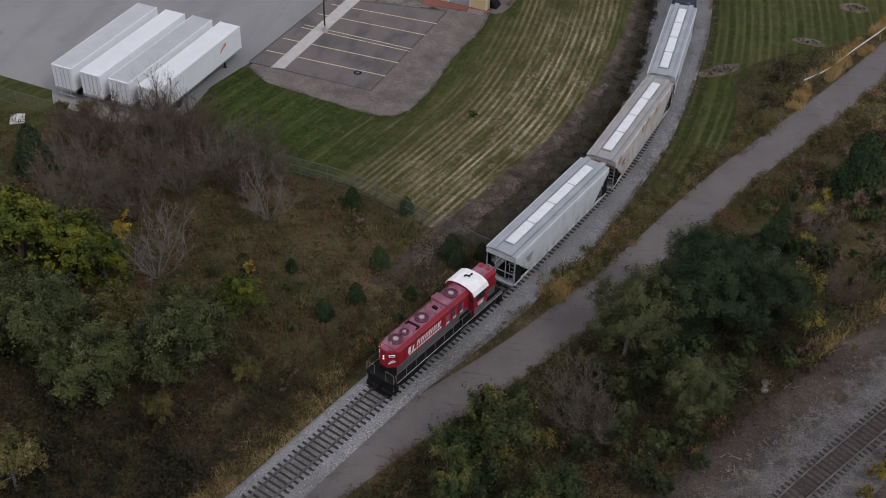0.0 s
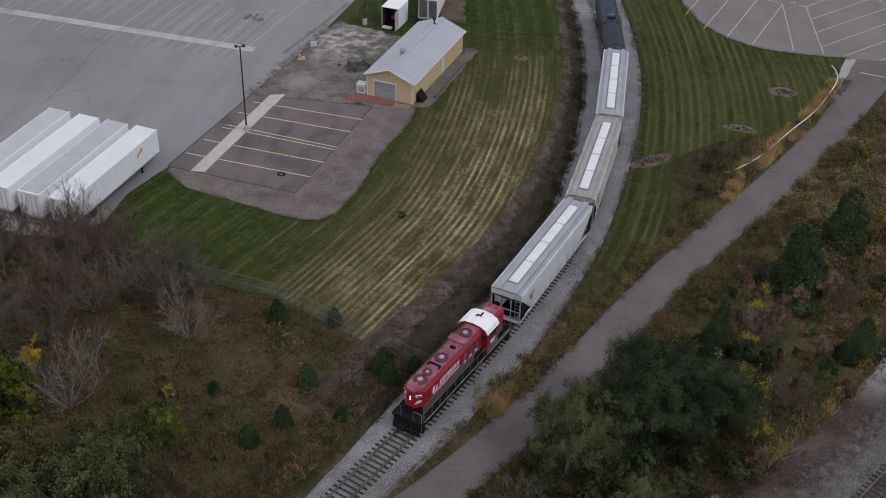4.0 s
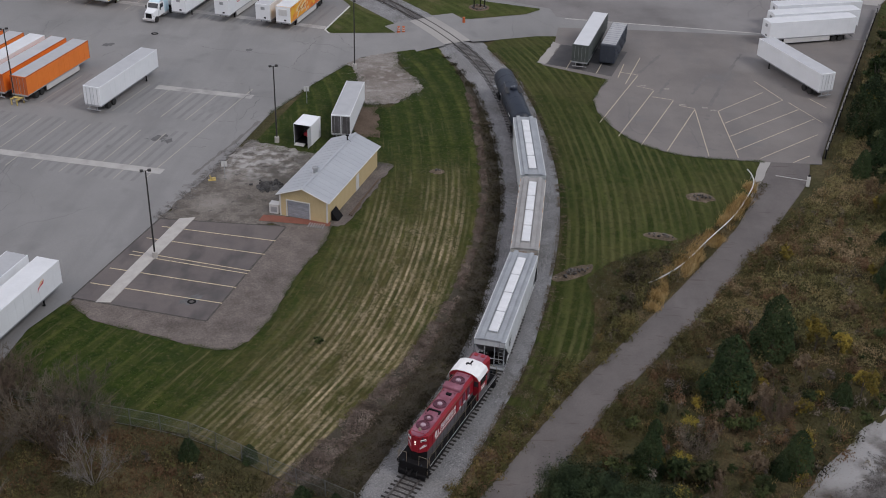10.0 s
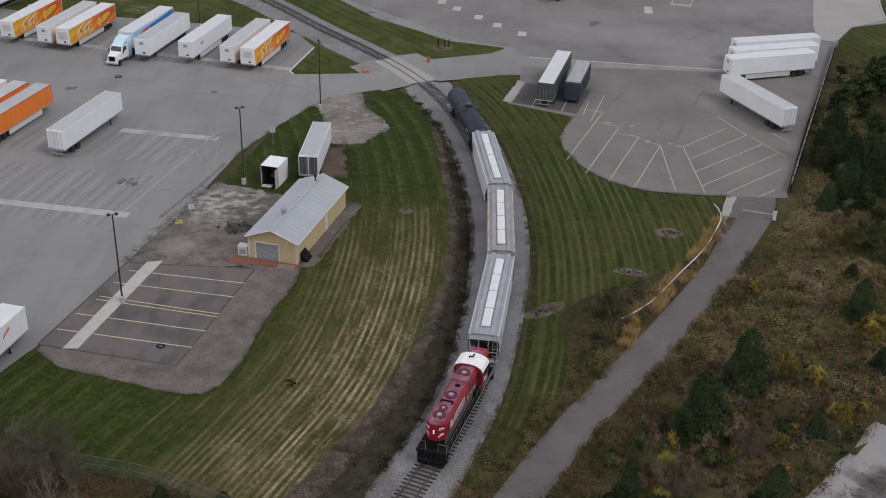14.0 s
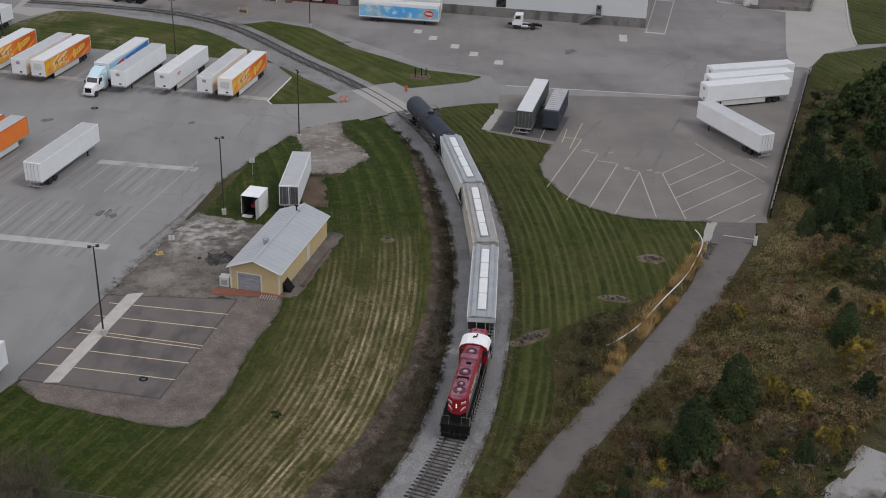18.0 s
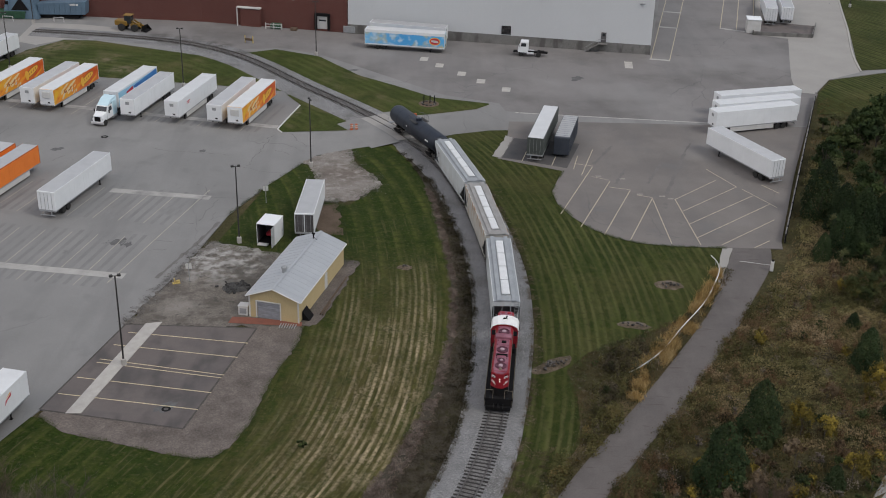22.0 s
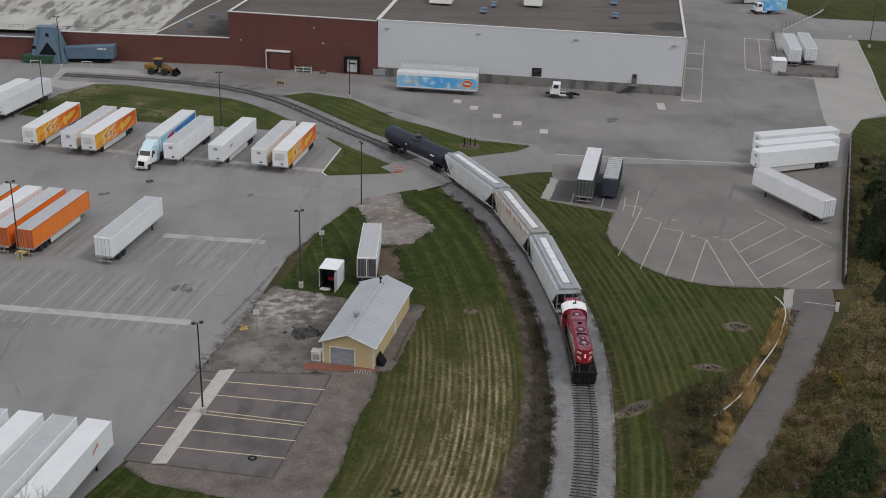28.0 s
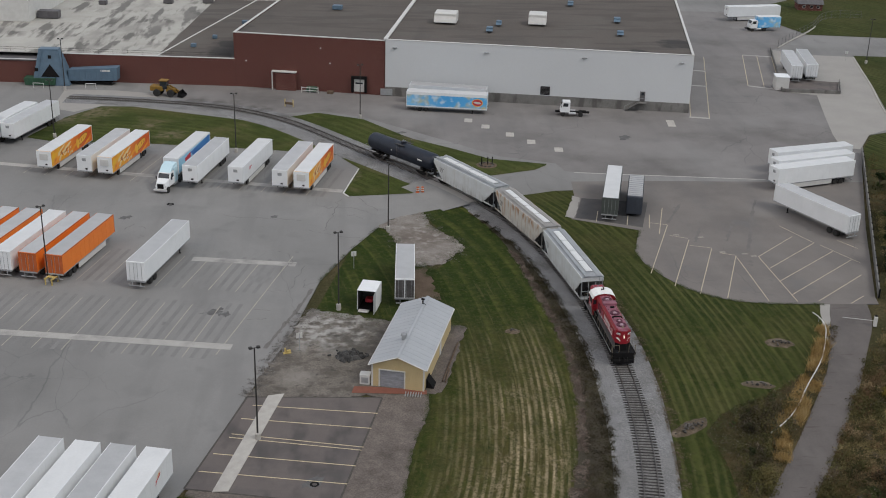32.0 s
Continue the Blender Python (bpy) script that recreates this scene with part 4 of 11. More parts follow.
for a, b in (((-1.2, 7.5), (12.9, 5.5)), ((-2.2, 4.6), (12.2, 2.3)), ((-2.9, 1.4), (11.3, -1.5)), ((-3.1, 0.7), (11.1, -2.1)), ((-4.4, -2.5), (10.5, -5.1)), ((-5.5, -5.8), (9.7, -8.4))):
    paint_strip(a, b, 0.135, M_yellowline, 0.09)
for a, b in (((59.35, 63.25), (52.54, 44.39)), ((61.3, 57.2), (54.96, 39.94)), ((63.94, 53.72), (57.91, 37.31)), ((66.84, 50.81), (61.33, 35.77)), ((66.84, 50.81), (66.92, 34.91)), ((70.21, 50.58), (70.88, 34.75)),
             ((56.49, 64.43), (59.39, 63.55)), ((58.73, 58.99), (61.33, 57.72)), ((60.88, 54.92), (63.99, 53.99)), ((64.68, 52.02), (66.89, 51.07)), ((70.21, 50.58), (78.02, 58.6)), ((70.61, 46.25), (80.57, 55.94)), ((70.6, 41.62), (82.34, 52.64)),
             ((70.82, 36.98), (84.06, 49.45)), ((73.86, 34.88), (83.36, 43.78)), ((78.12, 34.1), (80.85, 36.53)), ((77.47, 63.2), (80.68, 55.95)), ((81.33, 55.16), (84.94, 48.22)), ((84.73, 57.13), (86.71, 53.8))):
    paint_strip(a, b, 0.14, M_paleyellow, 0.07)
for a, b in (((60.3, 71), (57.2, 59.5)), ((56.2, 62), (57.5, 68)), ((52.9, 63.4), (54, 68)), ((48.2, 64.8), (49.3, 69.5))):
    paint_strip(a, b, 0.14, M_paleyellow, 0.08)
paint_strip((48.5, 88.8), (82.3, 85.5), 0.3, M_whiteline, 0.07, "painted_line", "faded white painted line")

# dark strips round the parking lot: its earthy edge and painted edge shadow
for a, b in (((-6.4, -8.95), (8.85, -11.95)), ((8.85, -11.95), (13.45, 9.0)), ((-6.55, -8.9), (-1.95, 9.3)), ((-1.95, 9.35), (13.4, 9.05))):
    paint_strip(a, b, 0.22, M_joint, 0.088, "lot_edge", "dark line for the parking lot's edge and its shadow")

# ---- train ----
def bogie(parent, x, base=1.8, r=0.46):
    """A two-axle truck: side frames, bolster and two wheelsets."""
    bg = part("truck", Geo().box((0, 0, 0.62), (0.5, 2.1, 0.3), 0.04), M_black, parent, m=pose(x, 0, 0))
    for sd in (-1, 1):
        g = Geo()
        g.add([(-base / 2 - 0.35, sd * 1.0, 0.5), (-base / 2 + 0.3, sd * 1.0, 0.32), (base / 2 - 0.3, sd * 1.0, 0.32), (base / 2 + 0.35, sd * 1.0, 0.5), (base / 2 + 0.35, sd * 1.0, 0.72), (0.45, sd * 1.0, 0.82), (-0.45, sd * 1.0, 0.82), (-base / 2 - 0.35, sd * 1.0, 0.72)]
              + [(-base / 2 - 0.35, sd * 1.16, 0.5), (-base / 2 + 0.3, sd * 1.16, 0.32), (base / 2 - 0.3, sd * 1.16, 0.32), (base / 2 + 0.35, sd * 1.16, 0.5), (base / 2 + 0.35, sd * 1.16, 0.72), (0.45, sd * 1.16, 0.82), (-0.45, sd * 1.16, 0.82), (-base / 2 - 0.35, sd * 1.16, 0.72)],
              [tuple(range(8)), tuple(range(15, 7, -1))] + [(i, (i + 1) % 8, 8 + (i + 1) % 8, 8 + i) for i in range(8)])
        part("side_frame", g, M_black, bg)
    for ax in (-base / 2, base / 2):
        g = Geo().tube((0, -0.75, 0), (0, 0.75, 0), 0.09)
        for sd in (-1, 1):
            g.lathe([(r + 0.03, sd * 0.69), (r + 0.03, sd * 0.715), (r, sd * 0.72), (r, sd * 0.83), (r - 0.1, sd * 0.84), (0.12, sd * 0.8)], 'Y', 18, (0, 0, 0))
        part("wheelset", g, M_rail, bg, m=pose(ax, 0, r))
    return bg


def coupler(parent, x, way):
    g = Geo().box((x + way * 0.35, 0, 0.86), (0.7, 0.16, 0.2), 0.02).box((x + way * 0.78, 0.03, 0.86), (0.28, 0.26, 0.3), 0.06)
    part("coupler", g, M_black, parent)


def grab(g, pts, r=0.02):
    for a, b in zip(pts, pts[1:]):
        g.tube(a, b, r, 5)


def build_locomotive():
    """Long-hood locomotive; +x is its leading long-hood end, z = 0 the rail head."""
    t = thing("locomotive", pose(0, 0, 0), "red and grey diesel locomotive with white cab roof and lit headlights", "locomotive")
    deck = Geo().box((0, 0, 1.45), (15.2, 3.0, 0.16), 0.02).box((0, 0, 1.2), (15.0, 2.2, 0.4), 0.03)
    for sd in (-1, 1):
        deck.box((0, sd * 1.48, 1.38), (15.2, 0.06, 0.3), 0.01)
    part("frame", deck, M_black, t)
    part("sill_stripe", Geo().box((-0.1, 1.515, 1.52), (14.6, 0.012, 0.07), 0.002).box((-0.1, -1.515, 1.52), (14.6, 0.012, 0.07), 0.002), M_hopper, t, "thin pale line along the sill")
    # long hood with chamfered roof edges, in a red upper and a grey lower part
    hx0, hx1, hw = -3.1, 6.55, 0.92
    part("long_hood", Geo().extrude([(-hw, 2.45), (hw, 2.45), (hw, 3.95), (hw - 0.22, 4.2), (-hw + 0.22, 4.2), (-hw, 3.95)], hx0, hx1), M_red, t)
    part("hood_roof", Geo().box(((hx0 + hx1) / 2, 0, 4.215), (hx1 - hx0 - 0.1, 1.36, 0.05), 0.02), M_redtop, t, "faded pinkish red hood roof")
    part("hood_base", Geo().box(((hx0 + hx1) / 2, 0, 1.98), (hx1 - hx0, hw * 2 + 0.01, 0.95), 0.03), M_locogrey, t, "dark grey lower hood")
    for sd in (-1, 1):
        part("battery_box", Geo().box((-2.4, sd * 1.1, 1.85), (1.2, 0.36, 0.6), 0.04), M_black, t)
    for i in range(13):
        x = hx0 + 0.5 + i * 0.72
        for sd in (-1, 1):
            part("hood_door", Geo().box((x, sd * (hw + 0.012), 3.05), (0.62, 0.03, 1.1), 0.008), M_red, t)
    for i in range(12):
        x = hx0 + 0.8 + i * 0.75
        for sd in (-1, 1):
            part("lower_door", Geo().box((x, sd * (hw + 0.02), 2.0), (0.66, 0.03, 0.78), 0.008), M_locogrey, t)
    for x in (-1.9, -0.9):
        for sd in (-1, 1):
            part("louver", Geo().box((x, sd * (hw + 0.03), 3.25), (0.5, 0.04, 0.9), 0.008), M_fan, t, "dark intake grille")
    # roof fans and housings
    for x, r in ((5.55, 0.62), (4.45, 0.42), (2.2, 0.62), (-1.75, 0.62)):
        f = part("radiator_fan", Geo().lathe([(r, 4.2), (r, 4.36), (r - 0.07, 4.4), (r - 0.1, 4.36), (r - 0.12, 4.3), (0.1, 4.3)], 'Z', 24, (x, 0, 0)), M_fan, t, "round dark roof fan")
        part("fan_hub", Geo().lathe([(r * 0.4, 4.3), (r * 0.4, 4.37), (r * 0.3, 4.42), (0.05, 4.43)], 'Z', 18, (x, 0, 0)), M_fanhub, f, "pale fan hub")
        g = Geo()
        for k in range(8):
            a = k * math.pi / 4
            g.tube((x + r * 0.3 * math.cos(a), r * 0.3 * math.sin(a), 4.4), (x + (r - 0.06) * math.cos(a), (r - 0.06) * math.sin(a), 4.4), 0.015, 4)
        part("fan_guard", g, M_fan, f)
    part("exhaust_box", Geo().box((3.25, 0, 4.3), (0.16, 1.2, 0.16), 0.03).box((3.45, 0.55, 4.3), (0.4, 0.12, 0.16), 0.03).box((3.45, -0.55, 4.3), (0.4, 0.12, 0.16), 0.03), M_black, t, "sooty exhaust outlet")
    part("exhaust_pipe", Geo().box((0.55, 0.1, 4.3), (0.3, 0.5, 0.22), 0.04), M_black, t)
    part("roof_housing", Geo().box((-0.55, 0, 4.36), (0.85, 1.75, 0.36), 0.06), M_redtop, t, "raised red roof housing")
    part("radiator_step", Geo().box((4.9, 0, 4.22), (2.6, 1.5, 0.07), 0.03), M_redtop, t)
    # tapered hood end with headlights, number boards and pale chevrons
    nose = [(hx1, -hw), (hx1 + 0.52, -0.36), (hx1 + 0.52, 0.36), (hx1, hw)]
    part("hood_end", Geo().prism(nose, 2.45, 4.12), M_red, t)
    part("hood_end_roof", Geo().prism([(hx1 - 0.02, -0.72), (hx1 + 0.46, -0.34), (hx1 + 0.46, 0.34), (hx1 - 0.02, 0.72)], 4.12, 4.19), M_redtop, t, "faded pinkish red roof edge")
    part("hood_end_base", Geo().prism([(hx1, -hw), (hx1 + 0.5, -0.36), (hx1 + 0.5, 0.36), (hx1, hw)], 1.53, 2.45), M_black, t, "black lower hood end")
    for z in (3.3, 3.55):
        part("headlight", Geo().lathe([(0.07, 0), (0.08, 0.05), (0.06, 0.06), (0.01, 0.045)], 'X', 14, (hx1 + 0.52, 0, z)), M_headlight, t, "lit headlight")
    for sd in (-1, 1):
        face = Matrix.Translation((hx1 + 0.26, sd * 0.64, 0)) @ Matrix.Rotation(sd * math.atan2(0.52, 0.56), 4, 'Z')
        nb = part("number_board", Geo().box((0.03, 0, 3.72), (0.08, 0.52, 0.22), 0.02), M_cabwhite, t, "white number board", m=face)
        part("marking_bar", Geo().box((0.072, 0, 3.72), (0.006, 0.38, 0.1), 0.002), M_black, nb)
        part("emblem_bar", Geo().add([(0.012, sd * -0.3, 2.82), (0.012, sd * 0.3, 3.08), (0.012, sd * 0.3, 3.18), (0.012, sd * -0.32, 2.95)], [(0, 1, 2, 3)]).add([(0.012, sd * -0.2, 3.02), (0.012, sd * 0.18, 3.18), (0.012, sd * 0.16, 3.27), (0.012, sd * -0.14, 3.14)], [(0, 1, 2, 3)]), M_cabwhite, t, "small white painted emblem", m=face)
    part("end_door", Geo().box((hx1 + 0.53, 0, 2.8), (0.03, 0.5, 0.6), 0.01), M_red, t)
    # cab, white roof, short hood
    sec = [(-1.5, 1.5), (1.5, 1.5), (1.5, 3.85), (1.32, 4.12), (0.8, 4.4), (0, 4.5), (-0.8, 4.4), (-1.32, 4.12), (-1.5, 3.85)]
    cab = part("cab", Geo().extrude(sec, -5.0, -3.1), M_red, t)
    roof = [(1.56, 3.8), (1.38, 4.17), (0.82, 4.46), (0, 4.56), (-0.82, 4.46), (-1.38, 4.17), (-1.56, 3.8), (-1.5, 3.8), (-1.32, 4.12), (-0.8, 4.4), (0, 4.5), (0.8, 4.4), (1.32, 4.12), (1.5, 3.8)]
    part("cab_roof", Geo().extrude(roof, -5.1, -3.0), M_cabwhite, t, "white arched cab roof")
    part("horn", Geo().box((-4.2, 0, 4.62), (0.1, 0.3, 0.12), 0.02).tube((-4.2, -0.12, 4.7), (-3.9, -0.18, 4.72), 0.05, 8, 0.09).tube((-4.2, 0.1, 4.7), (-4.55, 0.16, 4.72), 0.05, 8, 0.09).tube((-4.1, 0.25, 4.56), (-4.1, 0.25, 4.8), 0.02, 5), M_black, t, "dark roof horn")
    for sd in (-1, 1):
        part("cab_window", Geo().box((-4.05, sd * 1.505, 3.3), (1.2, 0.02, 0.62), 0.005), M_glass, cab)
        part("front_window", Geo().box((-3.09, sd * 1.2, 3.35), (0.02, 0.42, 0.6), 0.005), M_glass, cab)
        part("cab_stripe", Geo().box((-4.05, sd * 1.508, 1.95), (1.85, 0.015, 0.8), 0.003), M_locogrey, cab, "grey lower cab panel")
        part("sunshade", Geo().box((-4.05, sd * 1.58, 3.68), (1.3, 0.16, 0.03), 0.005), M_black, cab)
    part("short_hood", Geo().extrude([(-0.92, 1.5), (0.92, 1.5), (0.92, 3.75), (0.7, 3.98), (-0.7, 3.98), (-0.92, 3.75)], -7.0, -5.0), M_red, t)
    for sd in (-1, 1):
        part("short_hood_panel", Geo().box((-6.0, sd * 0.94, 1.95), (1.9, 0.03, 0.8), 0.006), M_locogrey, t)
    part("short_hood_roof", Geo().box((-6.0, 0, 3.99), (1.9, 1.34, 0.05), 0.02), M_redtop, t, "faded pinkish red short hood roof")
    for sd in (-1, 1):
        part("sand_hatch", Geo().box((-6.6, sd * 0.35, 4.03), (0.4, 0.4, 0.06), 0.02), M_red, t)
        part("walkway_side", Geo().box((-5.4, sd * 1.46, 1.66), (4.0, 0.05, 0.32), 0.01), M_locogrey, t, "grey walkway kickplate")
        part("marker_lamp", Geo().lathe([(0.07, 0), (0.07, 0.08), (0.01, 0.09)], 'X', 10, (hx1 + 0.3, sd * 0.62, 3.95)), M_glass, t)
        part("hood_rail", Geo().tube((hx0 + 0.2, sd * 0.99, 3.98), (hx1 - 0.2, sd * 0.99, 3.98), 0.018, 5), M_tanrail, t, "thin grab rail along the hood")
    for x in (0.2, 1.1, -2.7, 3.9):
        for sd in (-1, 1):
            part("lifting_lug", Geo().box((x, sd * 0.55, 4.27), (0.14, 0.06, 0.12), 0.02), M_fan, t)
    part("bell", Geo().lathe([(0.16, 0), (0.14, 0.1), (0.08, 0.2), (0.03, 0.24)], 'Z', 12, (6.2, 0.0, 4.24)), M_tanrail, t, "small tan bell")
    # side lettering as plain slanted white bars
    def slanted(x, z, w, h, sd, lean=0.1):
        y = sd * (hw + 0.036)
        return Geo().add([(x + w / 2, y, z - h / 2), (x - w / 2, y, z - h / 2), (x - w / 2 - lean, y, z + h / 2), (x + w / 2 - lean, y, z + h / 2)], [(0, 1, 2, 3)])
    for sd in (-1, 1):
        x = 5.0
        for wdt, hgt, zc in ((0.34, 0.6, 3.22), (0.18, 0.6, 3.08)):
            part("lettering_bar", slanted(x, zc, wdt, hgt, sd), M_cabwhite, t)
            x -= wdt + 0.14
        x -= 0.25
        for wdt in (0.4, 0.42, 0.38, 0.5, 0.42, 0.4):
            part("lettering_bar", slanted(x, 3.27, wdt * 0.36, 0.58, sd, 0.13), M_cabwhite, t)
            part("lettering_bar", slanted(x - wdt * 0.6, 3.27, wdt * 0.3, 0.58, sd, 0.13), M_cabwhite, t)
            part("lettering_bar", slanted(x - wdt * 0.3, 3.36, wdt * 0.34, 0.12, sd, 0.03), M_cabwhite, t)
            x -= wdt + 0.12
        for k in range(14):
            part("small_lettering_bar", slanted(4.9 - k * 0.31, 2.76, 0.22, 0.2, sd, 0.04), M_cabwhite, t)
        part("cab_lettering_bar", Geo().box((-4.05, sd * 1.512, 2.72), (0.9, 0.012, 0.12), 0.003), M_cabwhite, t)
        part("cab_lettering_bar", Geo().box((-4.05, sd * 1.512, 2.5), (0.7, 0.012, 0.14), 0.003), M_cabwhite, t)
        for i in range(3):
            part("pale_panel", Geo().box((-0.15 - i * 0.95, sd * (hw + 0.036), 2.62), (0.42, 0.012, 0.26), 0.003), M_hopper, t, "small pale side panel")
            part("panel_grid", Geo().box((-0.15 - i * 0.95, sd * (hw + 0.036), 3.2), (0.5, 0.012, 0.62), 0.003), M_redtop, t, "faded red side grille")
    # pilots, steps, handrails, fuel tank
    for way, x in ((1, 7.55), (-1, -7.55)):
        part("pilot", Geo().box((x, 0, 1.1), (0.14, 2.5, 0.85), 0.03).box((x + way * 0.12, 0, 0.42), (0.3, 2.6, 0.5), 0.06), M_black, t, "black end pilot and plough")
        for sd in (-1, 1):
            part("step_well", Geo().box((x - way * 0.35, sd * 1.3, 0.75), (0.55, 0.34, 0.06), 0.01).box((x - way * 0.35, sd * 1.3, 1.1), (0.55, 0.34, 0.06), 0.01).box((x - way * 0.35, sd * 1.3, 0.45), (0.55, 0.34, 0.06), 0.01), M_black, t)
            g = Geo()
            grab(g, [(x, sd * 1.42, 0.7), (x, sd * 1.42, 2.5), (x, sd * 0.6, 2.55), (x, sd * 0.6, 1.5)], 0.022)
            part("end_rail", g, M_tanrail, t, "pale tan end handrail")
            part("ditch_light", Geo().lathe([(0.1, 0), (0.1, way * 0.1), (0.02, way * 0.11)], 'X', 12, (x + way * 0.08, sd * 0.85, 1.68)), M_glass, t, "small pilot light")
            part("air_hose", Geo().tube((x + way * 0.1, sd * 0.5, 0.95), (x + way * 0.3, sd * 0.5, 0.5), 0.035, 6), M_tyre, t)
        coupler(t, x, way)
    for sd in (-1, 1):
        g = Geo()
        grab(g, [(7.3, sd * 1.45, 2.45), (-3.0, sd * 1.45, 2.45)], 0.016)
        grab(g, [(7.3, sd * 1.45, 2.45), (7.55, sd * 1.42, 1.6)], 0.016)
        for i in range(9):
            g.tube((7.2 - i * 1.25, sd * 1.45, 1.5), (7.2 - i * 1.25, sd * 1.45, 2.45), 0.018, 5)
        part("handrail", g, M_tanrail, t, "pale tan side handrail")
    part("fuel_tank", Geo().box((0, 0, 0.72), (3.6, 2.5, 0.75), 0.18), M_black, t)
    part("air_tank", Geo().tube((-0.9 - 1.6, 1.2, 1.05), (0.9 - 1.6, 1.2, 1.05), 0.17, 12), M_black, t)
    return t, [bogie(t, 4.75, base=2.7, r=0.5), bogie(t, -4.75, base=2.7, r=0.5)]


def build_hopper(paint, label, top):
    """Covered hopper car; body 17.3 m long over the roof."""
    t = thing("covered_hopper_car", pose(0, 0, 0), label, "rail car", "hopper cars of the train")
    L = 8.65
    sec = [(-1.5, 1.15), (1.5, 1.15), (1.56, 1.6), (1.56, 3.85), (1.42, 4.15), (-1.42, 4.15), (-1.56, 3.85), (-1.56, 1.6)]
    n = len(sec)
    g = Geo()
    # sides full length at the roof, sloped sheets at the ends below
    xs = [(-L, (3.55, 4.15)), (-L + 2.6, (1.15, 4.15)), (L - 2.6, (1.15, 4.15)), (L, (3.55, 4.15))]
    vs = []
    for x, (lo, hi) in xs:
        vs += [(x, y, max(z, lo)) for y, z in sec]
    fs = [(k * n + i, k * n + (i + 1) % n, (k + 1) * n + (i + 1) % n, (k + 1) * n + i) for k in range(3) for i in range(n)] + [tuple(range(n))[::-1], tuple(range(3 * n, 4 * n))]
    g.add(vs, fs)
    part("body", g, paint, t)
    part("roof", Geo().extrude([(-1.5, 4.08), (1.5, 4.08), (1.5, 4.16), (0.5, 4.3), (-0.5, 4.3), (-1.5, 4.16)], -L - 0.02, L + 0.02), top, t, "weathered grey roof")
    for sd in (-1, 1):
        part("side_sill", Geo().box((0, sd * 1.5, 1.1), (2 * L, 0.1, 0.26), 0.02), paint, t)
        part("top_chord", Geo().box((0, sd * 1.53, 4.1), (2 * L, 0.1, 0.14), 0.02), paint, t)
        part("running_board", Geo().box((0, sd * 0.86, 4.36), (2 * L + 0.3, 0.5, 0.05), 0.01), top, t, "grey grating walkway")
    for i in range(4):
        x0 = -L + 1.35 + i * 3.68
        h = part("hatch_cover", Geo().extrude([(-0.48, 4.3), (0.48, 4.3), (0.46, 4.4), (0.3, 4.47), (-0.3, 4.47), (-0.46, 4.4)], x0, x0 + 3.6), M_hatch, t, "long white trough hatch cover")
        part("batten", Geo().box((x0 + 3.64, 0, 4.45), (0.09, 1.04, 0.08), 0.01), top, h)
        for k in range(8):
            for sd in (-1, 1):
                part("latch", Geo().box((x0 + 0.3 + k * 0.43, sd * 0.5, 4.37), (0.1, 0.1, 0.1), 0.015), top, h)
    for k in range(3):
        xc = (k - 1) * 3.9
        part("hopper_bay", Geo().add([(xc - 1.8, -1.3, 1.2), (xc + 1.8, -1.3, 1.2), (xc + 1.8, 1.3, 1.2), (xc - 1.8, 1.3, 1.2), (xc - 0.45, -0.6, 0.3), (xc + 0.45, -0.6, 0.3), (xc + 0.45, 0.6, 0.3), (xc - 0.45, 0.6, 0.3)],
             [(0, 1, 5, 4), (1, 2, 6, 5), (2, 3, 7, 6), (3, 0, 4, 7), (4, 5, 6, 7)]), paint, t)
    part("centre_sill", Geo().box((0, 0, 0.95), (2 * L + 0.3, 0.4, 0.36), 0.02), M_black, t)
    for way in (-1, 1):
        part("end_platform", Geo().box((way * (L - 0.2), 0, 1.1), (0.9, 2.9, 0.12), 0.02), top, t)
        for y in (-1.45, -0.5, 0.5, 1.45):
            part("end_post", Geo().box((way * (L - 0.06), y, 2.6), (0.09, 0.09, 3.0), 0.01), top, t)
        part("end_beam", Geo().box((way * (L - 0.06), 0, 4.02), (0.14, 3.0, 0.22), 0.02), paint, t)
        part("end_crossbar", Geo().box((way * (L - 0.06), 0, 2.1), (0.08, 2.9, 0.08), 0.01), top, t)
        g = Geo()
        for k in range(7):
            g.tube((way * (L + 0.03), 0.95, 1.3 + k * 0.42), (way * (L + 0.03), 1.42, 1.3 + k * 0.42), 0.018, 5)
        for y in (0.95, 1.42):
            g.tube((way * (L + 0.03), y, 1.1), (way * (L + 0.03), y, 4.1), 0.02, 5)
        part("ladder", g, top, t)
        part("brake_wheel", Geo().lathe([(0.26, 0), (0.28, way * 0.03), (0.24, way * 0.04), (0.02, way * 0.02)], 'X', 16, (way * (L + 0.05), -0.8, 2.5)), M_black, t)
        # black shapes laid on the sides, painting the shadow of the open ends
        for sd in (-1, 1):
            g = Geo()
            vs = [(way * (L - 0.03), sd * 1.568, 1.25)] + [(way * (L - 0.12 - 0.95 * math.sin(a)), sd * 1.568, 1.25 + 2.1 * math.cos(a)) for a in np.linspace(0, math.pi / 2, 9)]
            g.add(vs, [tuple(range(len(vs)))])
            part("end_shadow_sheet", g, M_black, t, "black shape on the side for the shaded open end")
        # grey cover on the slope: dirt, and the car end's shade as colour
        part("slope_sheet", Geo().quad((way * (L - 0.03), -1.5, 3.5), (way * (L - 0.03), 1.5, 3.5), (way * (L - 2.64), 1.5, 1.1), (way * (L - 2.64), -1.5, 1.1)), M_locogrey, t, "dirty slope sheet, coloured darker for its shade")
